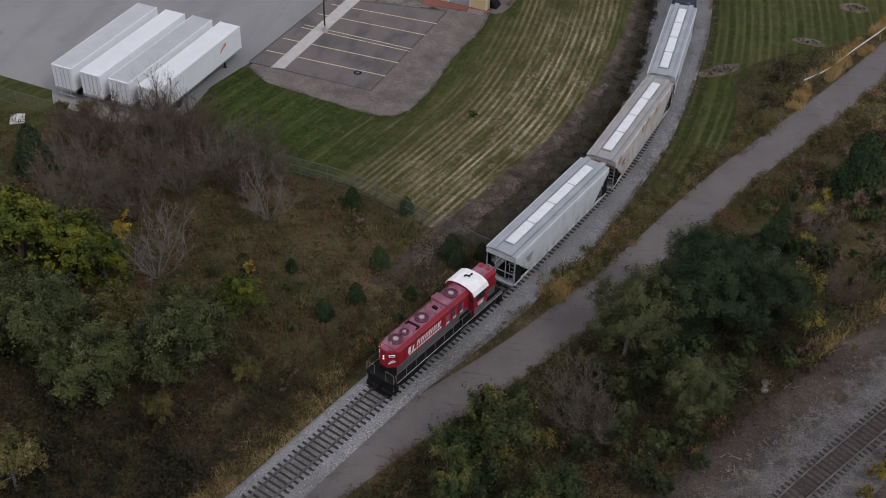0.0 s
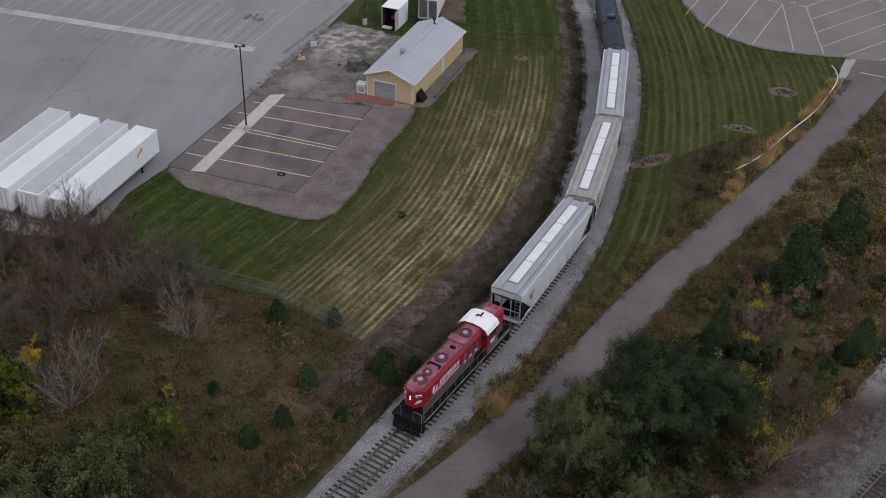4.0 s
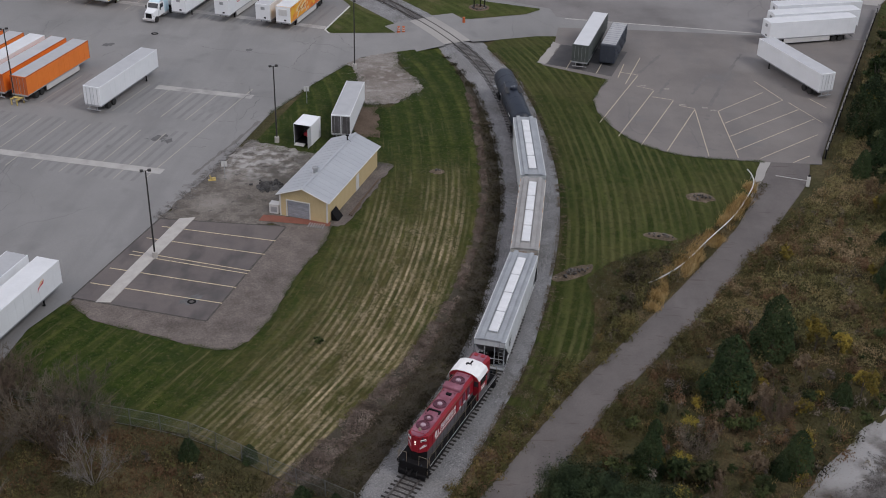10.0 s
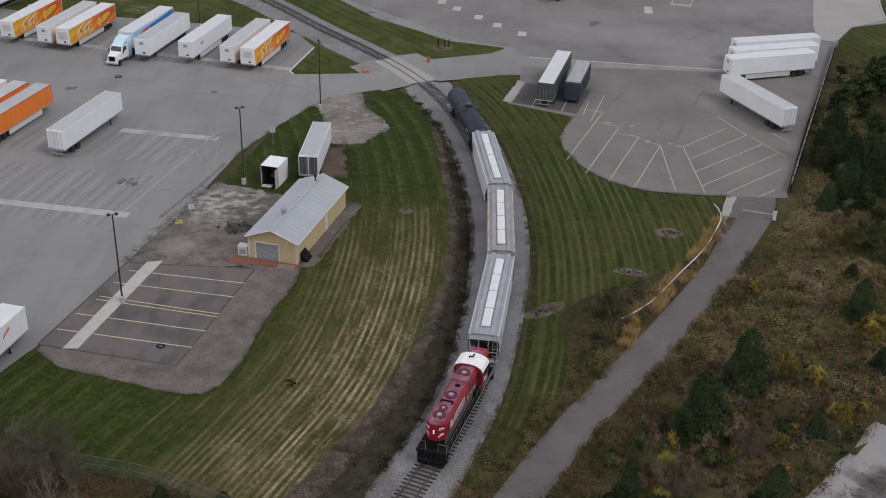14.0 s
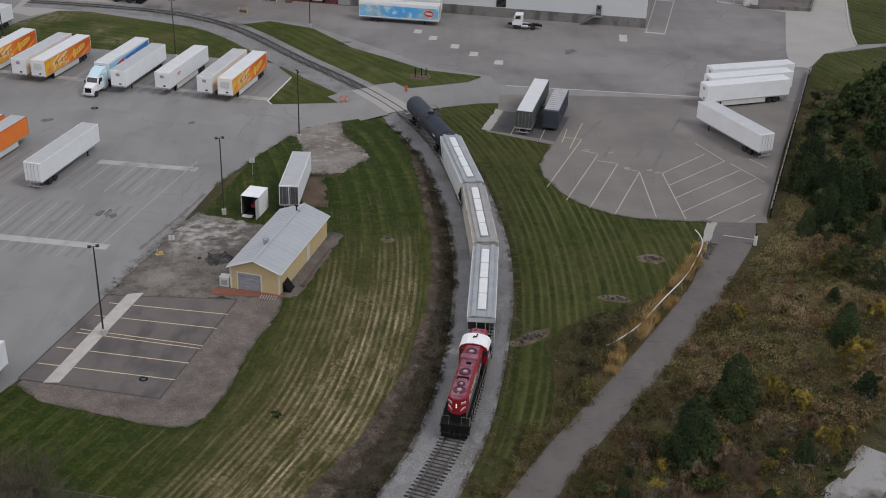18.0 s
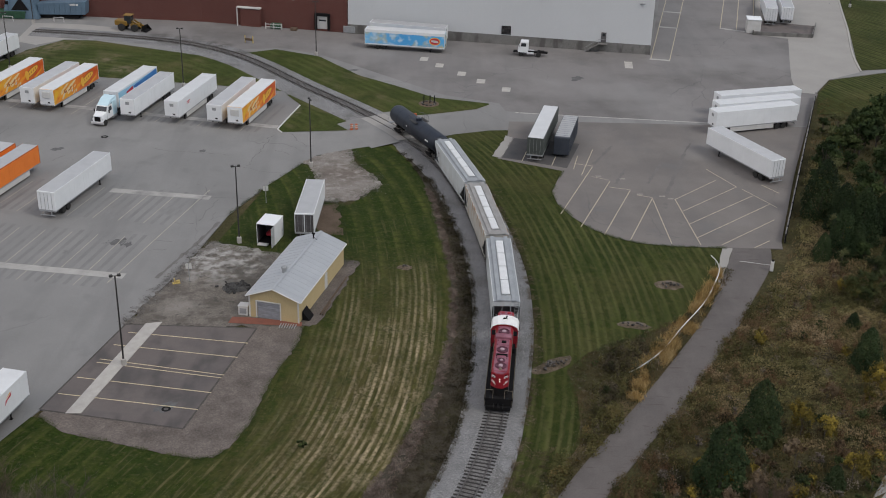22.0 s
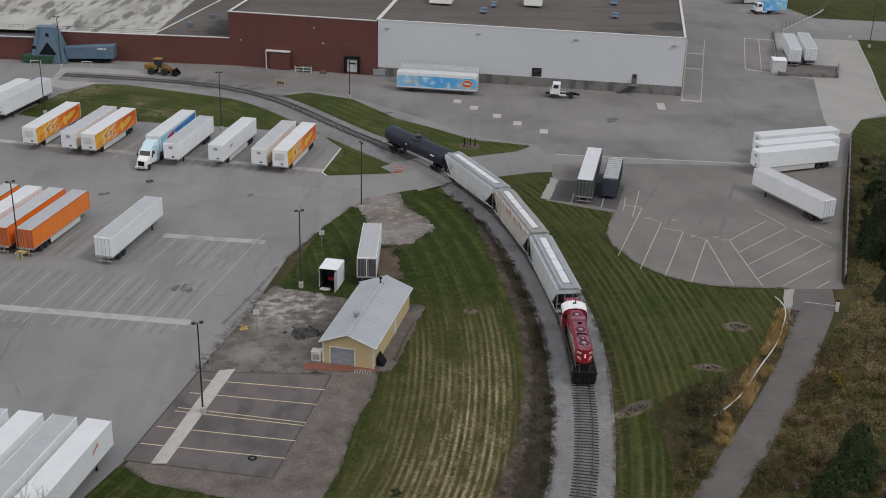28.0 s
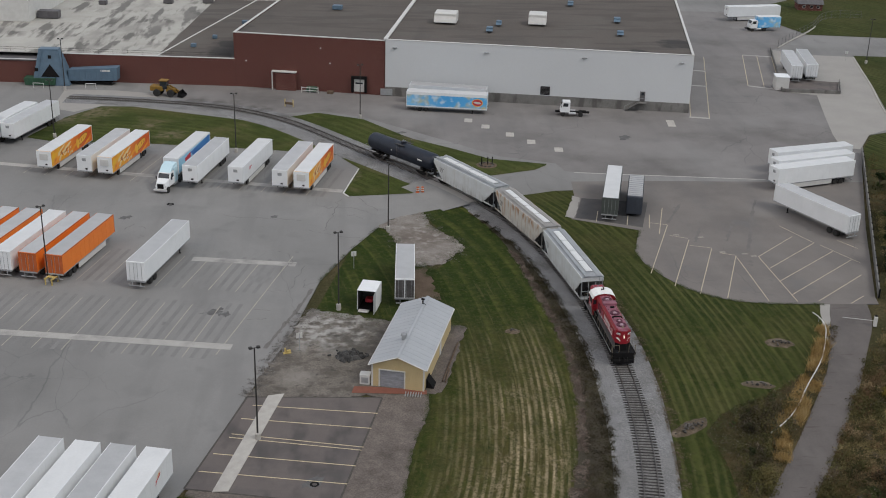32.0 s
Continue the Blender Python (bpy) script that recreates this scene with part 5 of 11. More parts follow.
        part("end_brake_gear", Geo().box((way * (L - 0.5), 0.1, 1.55), (0.6, 0.9, 0.6), 0.05).tube((way * (L - 0.4), -1.0, 1.4), (way * (L - 0.4), 1.0, 1.4), 0.12, 8), M_black, t)
        coupler(t, way * (L - 0.5), way)
    for i in range(4):
        part("side_marking", Geo().box((L - 2.4 - i * 0.01, 1.575, 3.1 - i * 0.22), (1.3 - 0.2 * i, 0.01, 0.1), 0.002), M_black if i % 2 else M_locogrey, t, "plain dark stencil bar")
        part("side_marking", Geo().box((-L + 2.4, -1.575, 3.1 - i * 0.22), (1.3 - 0.2 * i, 0.01, 0.1), 0.002), M_locogrey, t, "plain dark stencil bar")
    return t, [bogie(t, 6.4), bogie(t, -6.4)]


def build_tank():
    t = thing("tank_car", pose(0, 0, 0), "black cylindrical railway tank car with a railed dome platform", "rail car")
    L, r, zc = 8.3, 1.5, 2.75
    prof = [(0.05, -L - 0.55), (0.6, -L - 0.47), (1.1, -L - 0.28), (1.4, -L + 0.02), (r, -L + 0.4), (r, L - 0.4), (1.4, L - 0.02), (1.1, L + 0.28), (0.6, L + 0.47), (0.05, L + 0.55)]
    part("tank_shell", Geo().lathe(prof, 'X', 40, (0, 0, zc)), M_tank, t, smooth=True)
    for x in (-5.4, -2.7, 2.7, 5.4):
        part("shell_band", Geo().lathe([(r + 0.002, x - 0.05), (r + 0.014, x - 0.04), (r + 0.014, x + 0.04), (r + 0.002, x + 0.05)], 'X', 40, (0, 0, zc)), M_tank, t)
    part("dome", Geo().lathe([(0.5, zc + r - 0.1), (0.5, zc + r + 0.28), (0.42, zc + r + 0.33), (0.05, zc + r + 0.35)], 'Z', 20), M_tank, t)
    for dx, dy in ((0.15, 0.15), (-0.2, 0.1), (0, -0.22)):
        part("valve", Geo().tube((dx, dy, zc + r + 0.33), (dx, dy, zc + r + 0.5), 0.08, 10), M_steel, t)
    part("platform", Geo().box((0, 0.95, zc + r - 0.12), (2.3, 0.6, 0.05), 0.01).box((0, -0.95, zc + r - 0.12), (2.3, 0.6, 0.05), 0.01), M_pole, t, "dark grating platform")
    g = Geo()
    for sd in (-1, 1):
        for x in (-1.1, -0.4, 0.4, 1.1):
            g.tube((x, sd * 1.22, zc + r - 0.12), (x, sd * 1.22, zc + r + 0.75), 0.025, 5)
        g.tube((-1.1, sd * 1.22, zc + r + 0.75), (1.1, sd * 1.22, zc + r + 0.75), 0.025, 5)
        for x in (-1.1, 1.1):
            g.tube((x, sd * 1.22, zc + r + 0.75), (x, sd * 0.5, zc + r + 0.75), 0.025, 5)
    part("platform_rail", g, M_locogrey, t)
    for sd in (-1, 1):
        g = Geo()
        for x in (-0.22, 0.22):
            g.tube((x, sd * 1.6, 1.1), (x, sd * 1.45, zc + r - 0.1), 0.02, 5)
        for k in range(8):
            g.tube((-0.22, sd * 1.58, 1.3 + k * 0.35), (0.22, sd * 1.58, 1.3 + k * 0.35), 0.016, 5)
        part("ladder", g, M_locogrey, t)
        part("marking_bar", Geo().box((5.9, sd * 1.497, zc + 0.15), (1.1, 0.02, 0.22), 0.004).box((-1.6, sd * 1.497, zc + 0.1), (0.25, 0.02, 0.25), 0.004), M_cabwhite, t, "plain pale stencil bar")
    for way in (-1, 1):
        part("stub_sill", Geo().box((way * 7.0, 0, 1.0), (3.4, 0.5, 0.4), 0.03), M_black, t)
        part("saddle", Geo().box((way * 6.0, 0, 1.3), (0.7, 2.2, 0.5), 0.05), M_black, t)
        part("end_platform", Geo().box((way * 8.7, 0, 1.15), (0.6, 2.8, 0.06), 0.01), M_steel, t)
        g = Geo()
        grab(g, [(way * 8.95, -1.35, 1.15), (way * 8.95, -1.35, 2.1), (way * 8.95, 1.35, 2.1), (way * 8.95, 1.35, 1.15)], 0.022)
        part("end_rail", g, M_steel, t)
        coupler(t, way * 8.4, way)
    return t, [bogie(t, 6.0), bogie(t, -6.0)]


LOCO, LOCO_TRUCKS = build_locomotive()
HOPPER_A, HOPPER_A_TRUCKS = build_hopper(M_hopper, "pale grey covered hopper car with white roof hatches", M_hopperroof)
HOPPER_B, HOPPER_B_TRUCKS = build_hopper(M_hopper_b, "rust-streaked pale covered hopper car with white roof hatches", M_hopperroof_b)
HOPPER_C, HOPPER_C_TRUCKS = build_hopper(M_hopper, "pale grey covered hopper car coupled to the tank car", M_hopperroof)
TANK, TANK_TRUCKS = build_tank()

# ---- trailers and vehicles ----
def graphic(name, stops, blobs, blob_scale, lo=0.52, hi=0.6):
    """Printed side panel: colours running along the side, with soft printed shapes."""
    m = mat(name, stops[0], stops[0], 1.0, 0.4, grain=0.02, gscale=5, place=False)
    nt = m.node_tree
    N, L = nt.nodes, nt.links
    tc = N.new("ShaderNodeTexCoord")
    sp = N.new("ShaderNodeSeparateXYZ")
    L.new(tc.outputs["Object"], sp.inputs[0])
    mr = N.new("ShaderNodeMapRange")
    mr.inputs[1].default_value, mr.inputs[2].default_value = 8.0, -8.0
    L.new(sp.outputs[0], mr.inputs[0])
    cr = N.new("ShaderNodeValToRGB")
    cr.color_ramp.elements[0].color, cr.color_ramp.elements[1].color = (*stops[0], 1), (*stops[-1], 1)
    for k, c in enumerate(stops[1:-1]):
        e = cr.color_ramp.elements.new((k + 1) / (len(stops) - 1))
        e.color = (*c, 1)
    L.new(mr.outputs[0], cr.inputs[0])
    L.new(cr.outputs[0], N["Principled BSDF"].inputs["Base Color"])
    for col, sc in blobs:
        overlay(m, field(m, "noise", lo, hi, sc * blob_scale, source="Object", stretch=(1, 1, 1.2), detail=1.5), col)
    return m


M_snack = graphic("printed_orange_yellow_side", [(0.72, 0.42, 0.03), (0.74, 0.36, 0.03), (0.72, 0.2, 0.028), (0.62, 0.11, 0.025), (0.56, 0.085, 0.022)], [((0.74, 0.3, 0.05), 0.6), ((0.6, 0.16, 0.03), 0.9)], 0.6, lo=0.5, hi=0.75)
M_cloud = graphic("printed_sky_blue_side", [(0.1, 0.4, 0.72), (0.07, 0.34, 0.68), (0.18, 0.46, 0.72)], [((0.5, 0.47, 0.28), 0.5), ((0.45, 0.6, 0.72), 0.9)], 0.8, lo=0.5, hi=0.66)
M_chip = mat("printed_cream", (0.75, 0.6, 0.36), (0.7, 0.5, 0.25), 2.0, 0.45, grain=0.05, gscale=5, place=False)
M_swirl = mat("printed_orange_swirl", (0.8, 0.34, 0.03), (0.72, 0.26, 0.03), 1.0, 0.45, grain=0.05, gscale=5, place=False)
M_chipdark = mat("printed_brown", (0.4, 0.13, 0.03), (0.32, 0.1, 0.03), 2.0, 0.45, grain=0.05, gscale=5, place=False)
M_paleblue = mat("pale_blue_paint", (0.3, 0.52, 0.66), (0.26, 0.48, 0.64), 0.5, 0.4, grain=0.03, gscale=5)
M_bluestripe = mat("blue_stripe_paint", (0.04, 0.13, 0.38), (0.05, 0.2, 0.45), 0.4, 0.4, grain=0.04, gscale=5)
M_emblem = mat("red_emblem_paint", (0.5, 0.03, 0.05), (0.45, 0.04, 0.05), 1.0, 0.5, grain=0.03, gscale=5)
M_emblem_y = mat("yellow_emblem_paint", (0.8, 0.45, 0.06), (0.75, 0.4, 0.06), 1.0, 0.5, grain=0.03, gscale=5)
M_olddoor = mat("rusty_dark_door_sheet", (0.1, 0.095, 0.1), (0.05, 0.045, 0.045), 1.2, 0.7, grain=0.2, gscale=5, place=False)
M_dirtydoor = mat("grey_door_sheet", (0.42, 0.43, 0.44), (0.3, 0.31, 0.32), 0.7, 0.5, grain=0.08, gscale=5, place=False)


def wheel_meshes(r, w):
    return (mesh_of("tyre", Geo().lathe([(r * 0.58, -w / 2), (r * 0.95, -w / 2), (r, -w / 2 + 0.04), (r, w / 2 - 0.04), (r * 0.95, w / 2), (r * 0.58, w / 2)], 'Y', 18), M_tyre),
            mesh_of("rim", Geo().lathe([(r * 0.57, -w * 0.4), (r * 0.57, w * 0.4), (r * 0.4, w * 0.32), (r * 0.2, w * 0.42), (0.02, w * 0.42)], 'Y', 14), M_alu))


TYRE, RIM = wheel_meshes(0.5, 0.28)


def wheel(parent, x, y, z=0.5):
    t = part("tyre", TYRE, None, parent, m=pose(x, y, z, 0, 0, 0 if y > 0 else 180))
    part("rim", RIM, None, t, "bright wheel rim")


def build_trailer(label, side, roof, doors, frame=None, length=16.15, height=4.1, floor=1.2, skirt=False, group="parked trailers", axles=(-5.7, -4.4), ribs=True, width=2.6):
    """Box semi-trailer; +x is its nose, z = 0 the ground."""
    t = thing("semi_trailer", pose(0, 0, 0), label, "trailer", group)
    frame = frame or M_white
    h, L, w = height, length / 2, width / 2
    part("box_body", Geo().box((0, 0, (h + floor) / 2), (length, 2 * w, h - floor), 0.05), side, t)
    part("roof", Geo().box((0, 0, h - 0.005), (length - 0.14, 2 * w - 0.14, 0.05), 0.015), roof, t)
    for sd in (-1, 1):
        part("top_rail", Geo().box((0, sd * (w - 0.02), h - 0.06), (length, 0.07, 0.14), 0.015), frame, t)
        part("bottom_rail", Geo().box((0, sd * (w - 0.01), floor + 0.06), (length, 0.06, 0.16), 0.012), M_steel, t)
        if ribs:
            for k in range(1, 12):
                part("side_seam", Geo().box((-L + k * length / 12, sd * (w + 0.004), (h + floor) / 2), (0.03, 0.012, h - floor - 0.4), 0.003), side, t)
        part("rear_door", Geo().box((-L - 0.015, sd * (w - 0.64) * 1.0, (h + floor) / 2 + 0.02), (0.06, 1.16, h - floor - 0.3), 0.015), doors, t)
        part("corner_post", Geo().box((-L, sd * (w - 0.03), (h + floor) / 2), (0.1, 0.1, h - floor), 0.015), frame, t)
        for y in (0.25, 0.85):
            part("lock_rod", Geo().tube((-L - 0.07, sd * y, floor + 0.15), (-L - 0.07, sd * y, h - 0.2), 0.022, 6), M_steel, t)
        part("tail_lamp", Geo().box((-L - 0.03, sd * 0.95, floor - 0.03), (0.06, 0.4, 0.12), 0.02), M_emblem, t, "red tail lamp")
        part("mudflap", Geo().box((axles[0] - 0.65, sd * 0.95, 0.6), (0.03, 0.6, 0.75), 0.005), M_tyre, t)
        part("landing_leg", Geo().box((L - 3.0, sd * 0.85, 0.65), (0.14, 0.14, 1.1), 0.01).box((L - 3.0, sd * 0.85, 0.1), (0.3, 0.3, 0.06), 0.01), M_black, t)
        if skirt:
            part("side_skirt", Geo().box((0.8, sd * (w - 0.06), 0.78), (8.6, 0.05, 0.82), 0.01), M_trim, t, "pale aerodynamic side skirt")
        for x in axles:
            wheel(t, x, sd * 0.98)
    part("nose_plate", Geo().box((L + 0.012, 0, h - 0.75), (0.03, 0.7, 0.5), 0.01), M_steel, t)
    part("nose_sill", Geo().box((L + 0.01, 0, floor + 0.1), (0.05, 2 * w - 0.05, 0.22), 0.015), M_steel, t)
    for sd in (-1, 1):
        part("nose_post", Geo().box((L - 0.02, sd * (w - 0.02), (h + floor) / 2), (0.1, 0.08, h - floor), 0.02), frame, t)
    part("gladhand_box", Geo().box((L + 0.03, 0.35, floor + 0.55), (0.06, 0.4, 0.25), 0.02), M_black, t)
    part("rear_sill", Geo().box((-L - 0.02, 0, floor + 0.02), (0.12, 2 * w, 0.22), 0.02), M_steel, t)
    part("rear_header", Geo().box((-L - 0.02, 0, h - 0.1), (0.1, 2 * w, 0.18), 0.02), frame, t)
    part("underride_guard", Geo().box((-L - 0.02, 0, 0.55), (0.1, 2.3, 0.12), 0.02).box((-L - 0.02, 0.6, 0.85), (0.08, 0.1, 0.6), 0.01).box((-L - 0.02, -0.6, 0.85), (0.08, 0.1, 0.6), 0.01), M_steel, t)
    part("chassis", Geo().box((0, 0.5, floor - 0.14), (length - 0.6, 0.12, 0.26), 0.01).box((0, -0.5, floor - 0.14), (length - 0.6, 0.12, 0.26), 0.01), M_black, t)
    for x in axles:
        part("axle", Geo().tube((x, -0.9, 0.5), (x, 0.9, 0.5), 0.08, 8), M_black, t)
    return t


def ground_pose(x, y, a):
    return pose(x, y, 0.06, 0, 0, a)


def emblem(t, x, sd, z, w=1.3):
    e = part("side_emblem", Geo().add([(x - w * 0.5, sd * 1.325, z - 0.5), (x - w * 0.2, sd * 1.325, z - 0.1), (x + w * 0.4, sd * 1.325, z + 0.1), (x + w * 0.5, sd * 1.325, z + 0.5), (x + w * 0.2, sd * 1.325, z + 0.25), (x - w * 0.4, sd * 1.325, z)], [(0, 1, 2, 3, 4, 5)]), M_emblem, t, "red and yellow swoosh emblem")
    part("emblem_accent", Geo().add([(x - w * 0.3, sd * 1.326, z + 0.2), (x + w * 0.25, sd * 1.326, z + 0.35), (x + w * 0.4, sd * 1.326, z + 0.62), (x, sd * 1.326, z + 0.42)], [(0, 1, 2, 3)]), M_emblem_y, e)


WHITE_A = build_trailer("white box semi-trailer with grey roof and closed doors", M_white, M_roofgrey, M_white)
WHITE_A.matrix_basis = ground_pose(-17.6, 46.8, 76.2)
WHITE_B = build_trailer("white box semi-trailer with white roof", M_white, M_roofwhite, M_white, skirt=True)
WHITE_B.matrix_basis = ground_pose(-18.0, -14.2, 77)
for x, y, a in ((-21.73, -13.42, 77.6), (-14.4, -14.9, 77)):
    copy_thing(WHITE_A, ground_pose(x, y, a))
EMB = build_trailer("white box semi-trailer with a small red and yellow side emblem", M_white, M_roofwhite, M_white)
EMB.matrix_basis = ground_pose(-10.77, -15.6, 77)
emblem(EMB, 4.4, -1, 3.0)
ORANGE = build_trailer("orange box semi-trailer with grey roof and pale skirt", M_orange, M_roofgrey, M_orangedoor, M_orangedoor, skirt=True, group="orange trailers in the yard")
ORANGE.matrix_basis = ground_pose(-29.04, 49.18, 76)
for k, (x, y) in enumerate(((-32.7, 49.9), (-39.9, 51.3), (-43.5, 52.0))):
    copy_thing(ORANGE, ground_pose(x, y, 76))
copy_thing(WHITE_B, ground_pose(-36.3, 50.6, 76))
SNACK = build_trailer("white-nosed trailer with printed orange and yellow sides", M_snack, M_roofwhite, M_white, group="trailers with printed orange sides", skirt=True)
SNACK.matrix_basis = ground_pose(-41.54, 94.36, 257.4)
part("nose_panel", Geo().box((8.085, 0, 2.65), (0.03, 2.56, 2.86), 0.01), M_white, SNACK, "plain white nose panel")
print_rng = random.Random(77)


def tilted(x, z, w, h, lean, sd, y, n=12):
    """A printed oval leaning up towards the rear."""
    c, q = math.cos(lean), math.sin(lean)
    pts = [(w * math.cos(2 * math.pi * k / n), h * math.sin(2 * math.pi * k / n)) for k in range(n)]
    return Geo().add([(x - (a * c - b * q), sd * y, z + a * q + b * c) for a, b in pts], [tuple(range(n))])


for sd in (-1, 1):
    for k, (x, z, w, h) in enumerate(((5.6, 2.0, 1.9, 0.28), (2.6, 2.9, 2.6, 0.3), (-0.4, 2.2, 2.4, 0.26), (4.2, 3.3, 1.6, 0.2), (-5.6, 1.7, 1.8, 0.22))):
        part("printed_swirl", tilted(x, z, w, h, 0.32, sd, 1.309 + 0.0007 * k), (M_swirl, M_chip)[k % 2], SNACK, "soft printed orange swirl")
    for k in range(15):
        part("printed_chip", tilted(print_rng.uniform(0.2, 5.6), print_rng.uniform(1.6, 2.75), print_rng.uniform(0.3, 0.62), print_rng.uniform(0.12, 0.22), print_rng.uniform(0.2, 1.0), sd, 1.313 + 0.0008 * k, 9), (M_chip, M_chipdark, M_chip, M_trim)[k % 4], SNACK, "printed pale and brown snack shape")
    o = part("printed_emblem", tilted(-3.9, 2.75, 2.35, 0.72, 0.2, sd, 1.329, 16), M_chipdark, SNACK, "plain yellow printed shape with a dark rim")
    part("emblem_fill", tilted(-3.9, 2.75, 2.15, 0.55, 0.2, sd, 1.333, 16), M_emblem_y, o)
    part("emblem_end", tilted(-2.1, 2.5, 0.6, 0.9, 0.2, sd, 1.337, 14), M_emblem_y, o)
    for k in range(4):
        part("emblem_bar", tilted(-2.9 - k * 0.75, 2.55 + k * 0.15, 0.1, 0.3, 0.2, sd, 1.341, 8), M_chipdark, o)
part("nose_unit", Geo().box((8.15, 0, 3.1), (0.14, 1.5, 1.1), 0.06), M_trim, SNACK, "low white cooling unit on the nose")
for x, y in ((-30.71, 91.38), (2.65, 84.33)):
    copy_thing(SNACK, ground_pose(x, y, 257))
copy_thing(WHITE_A, ground_pose(-34.3, 92.2, 257))
marked = copy_thing(WHITE_B, ground_pose(-8.32, 86.75, 256.7))
marked["label"] = "white box semi-trailer with a small red side mark and pale skirt"
for sd in (-1, 1):
    part("side_mark", Geo().box((4.2, sd * 1.32, 3.05), (1.3, 0.012, 0.16), 0.003).box((4.3, sd * 1.32, 2.75), (1.0, 0.012, 0.14), 0.003), M_emblem, marked, "small red printed mark")
copy_thing(WHITE_A, ground_pose(-15.96, 87.2, 257.4))
copy_thing(WHITE_A, ground_pose(-0.98, 85.2, 257.2))
copy_thing(WHITE_A, ground_pose(-51.6, 110.6, 254))
copy_thing(WHITE_B, ground_pose(-55.4, 109.6, 254))
copy_thing(WHITE_B, ground_pose(-57.8, 99, 256))
STRIPE = build_trailer("white semi-trailer with a blue side stripe behind a truck", M_white, M_roofwhite, M_white, length=15.6)
STRIPE.matrix_basis = ground_pose(-19.7, 90.9, 257)
for sd in (-1, 1):
    part("side_panel", Geo().box((1.0, sd * 1.31, 2.6), (13.0, 0.014, 2.4), 0.003), M_paleblue, STRIPE, "pale blue side panel")
    part("side_stripe", Geo().add([(-7.6, sd * 1.322, 1.6), (0.6, sd * 1.322, 2.4), (2.0, sd * 1.322, 3.4), (-7.6, sd * 1.322, 3.9)], [(0, 1, 2, 3)]), M_bluestripe, STRIPE, "blue painted swoosh")
    part("side_stripe_red", Geo().add([(2.0, sd * 1.322, 2.6), (4.6, sd * 1.322, 2.5), (4.6, sd * 1.322, 3.1), (2.0, sd * 1.322, 3.5)], [(0, 1, 2, 3)]), M_emblem, STRIPE, "red painted block")
for x, y, a in ((89.4, 82.9, 198.5), (90.9, 87.2, 197.5), (92.3, 92.0, 196.5)):
    copy_thing(WHITE_B, ground_pose(x, y, a))
copy_thing(WHITE_A, ground_pose(83.6, 64.7, 114.9))
for x, y in ((111.9, 161.2), (115.9, 162.4)):
    copy_thing(WHITE_A, ground_pose(x, y, 80))
copy_thing(WHITE_B, ground_pose(121.5, 224, 190))
OLDBOX = build_trailer("old grey-white trailer with rusty dark closed doors beside the shed", M_white, M_roofgrey, M_olddoor, M_white, length=12.2, axles=(-4.3, -3.1), group="")
OLDBOX.matrix_basis = ground_pose(16.9, 39.4, 88)
DARKBOX = build_trailer("dark green-grey trailer with white roof", M_darkcont, M_roofwhite, M_darkcont, M_darkcont, length=16.6, group="")
DARKBOX.matrix_basis = ground_pose(52.1, 72.7, 76.5)
CLOUD = build_trailer("blue trailer with printed clouds parked beside the warehouse", M_cloud, M_roofwhite, M_white, length=16.6, floor=0.9, group="", axles=(-5.6, -4.3))
CLOUD.matrix_basis = ground_pose(28.2, 127.4, -9.5)
copy_thing(WHITE_A, ground_pose(28.7, 132.5, -12.5))
for sd in (-1, 1):
    o = part("oval_emblem", tilted(6.3, 2.45, 1.15, 0.8, 0.0, sd, 1.312, 20), M_emblem_y, CLOUD, "red and yellow oval emblem with a white band")
    part("oval_ring", tilted(6.3, 2.45, 0.98, 0.66, 0.0, sd, 1.318, 20), M_emblem, o)
    part("emblem_band", tilted(6.3, 2.45, 0.8, 0.24, 0.12, sd, 1.324, 16), M_trim, o)
    part("white_band", Geo().box((0, sd * 1.305, 3.78), (16.5, 0.02, 0.5), 0.004), M_white, CLOUD, "white band below the roof")
    part("white_band", Geo().box((0, sd * 1.305, 1.08), (16.5, 0.02, 0.26), 0.004), M_white, CLOUD, "white band along the floor")

M_paletruck = mat("pale_blue_cab_paint", (0.5, 0.66, 0.72), (0.46, 0.62, 0.69), 0.5, 0.4, grain=0.03, gscale=5)


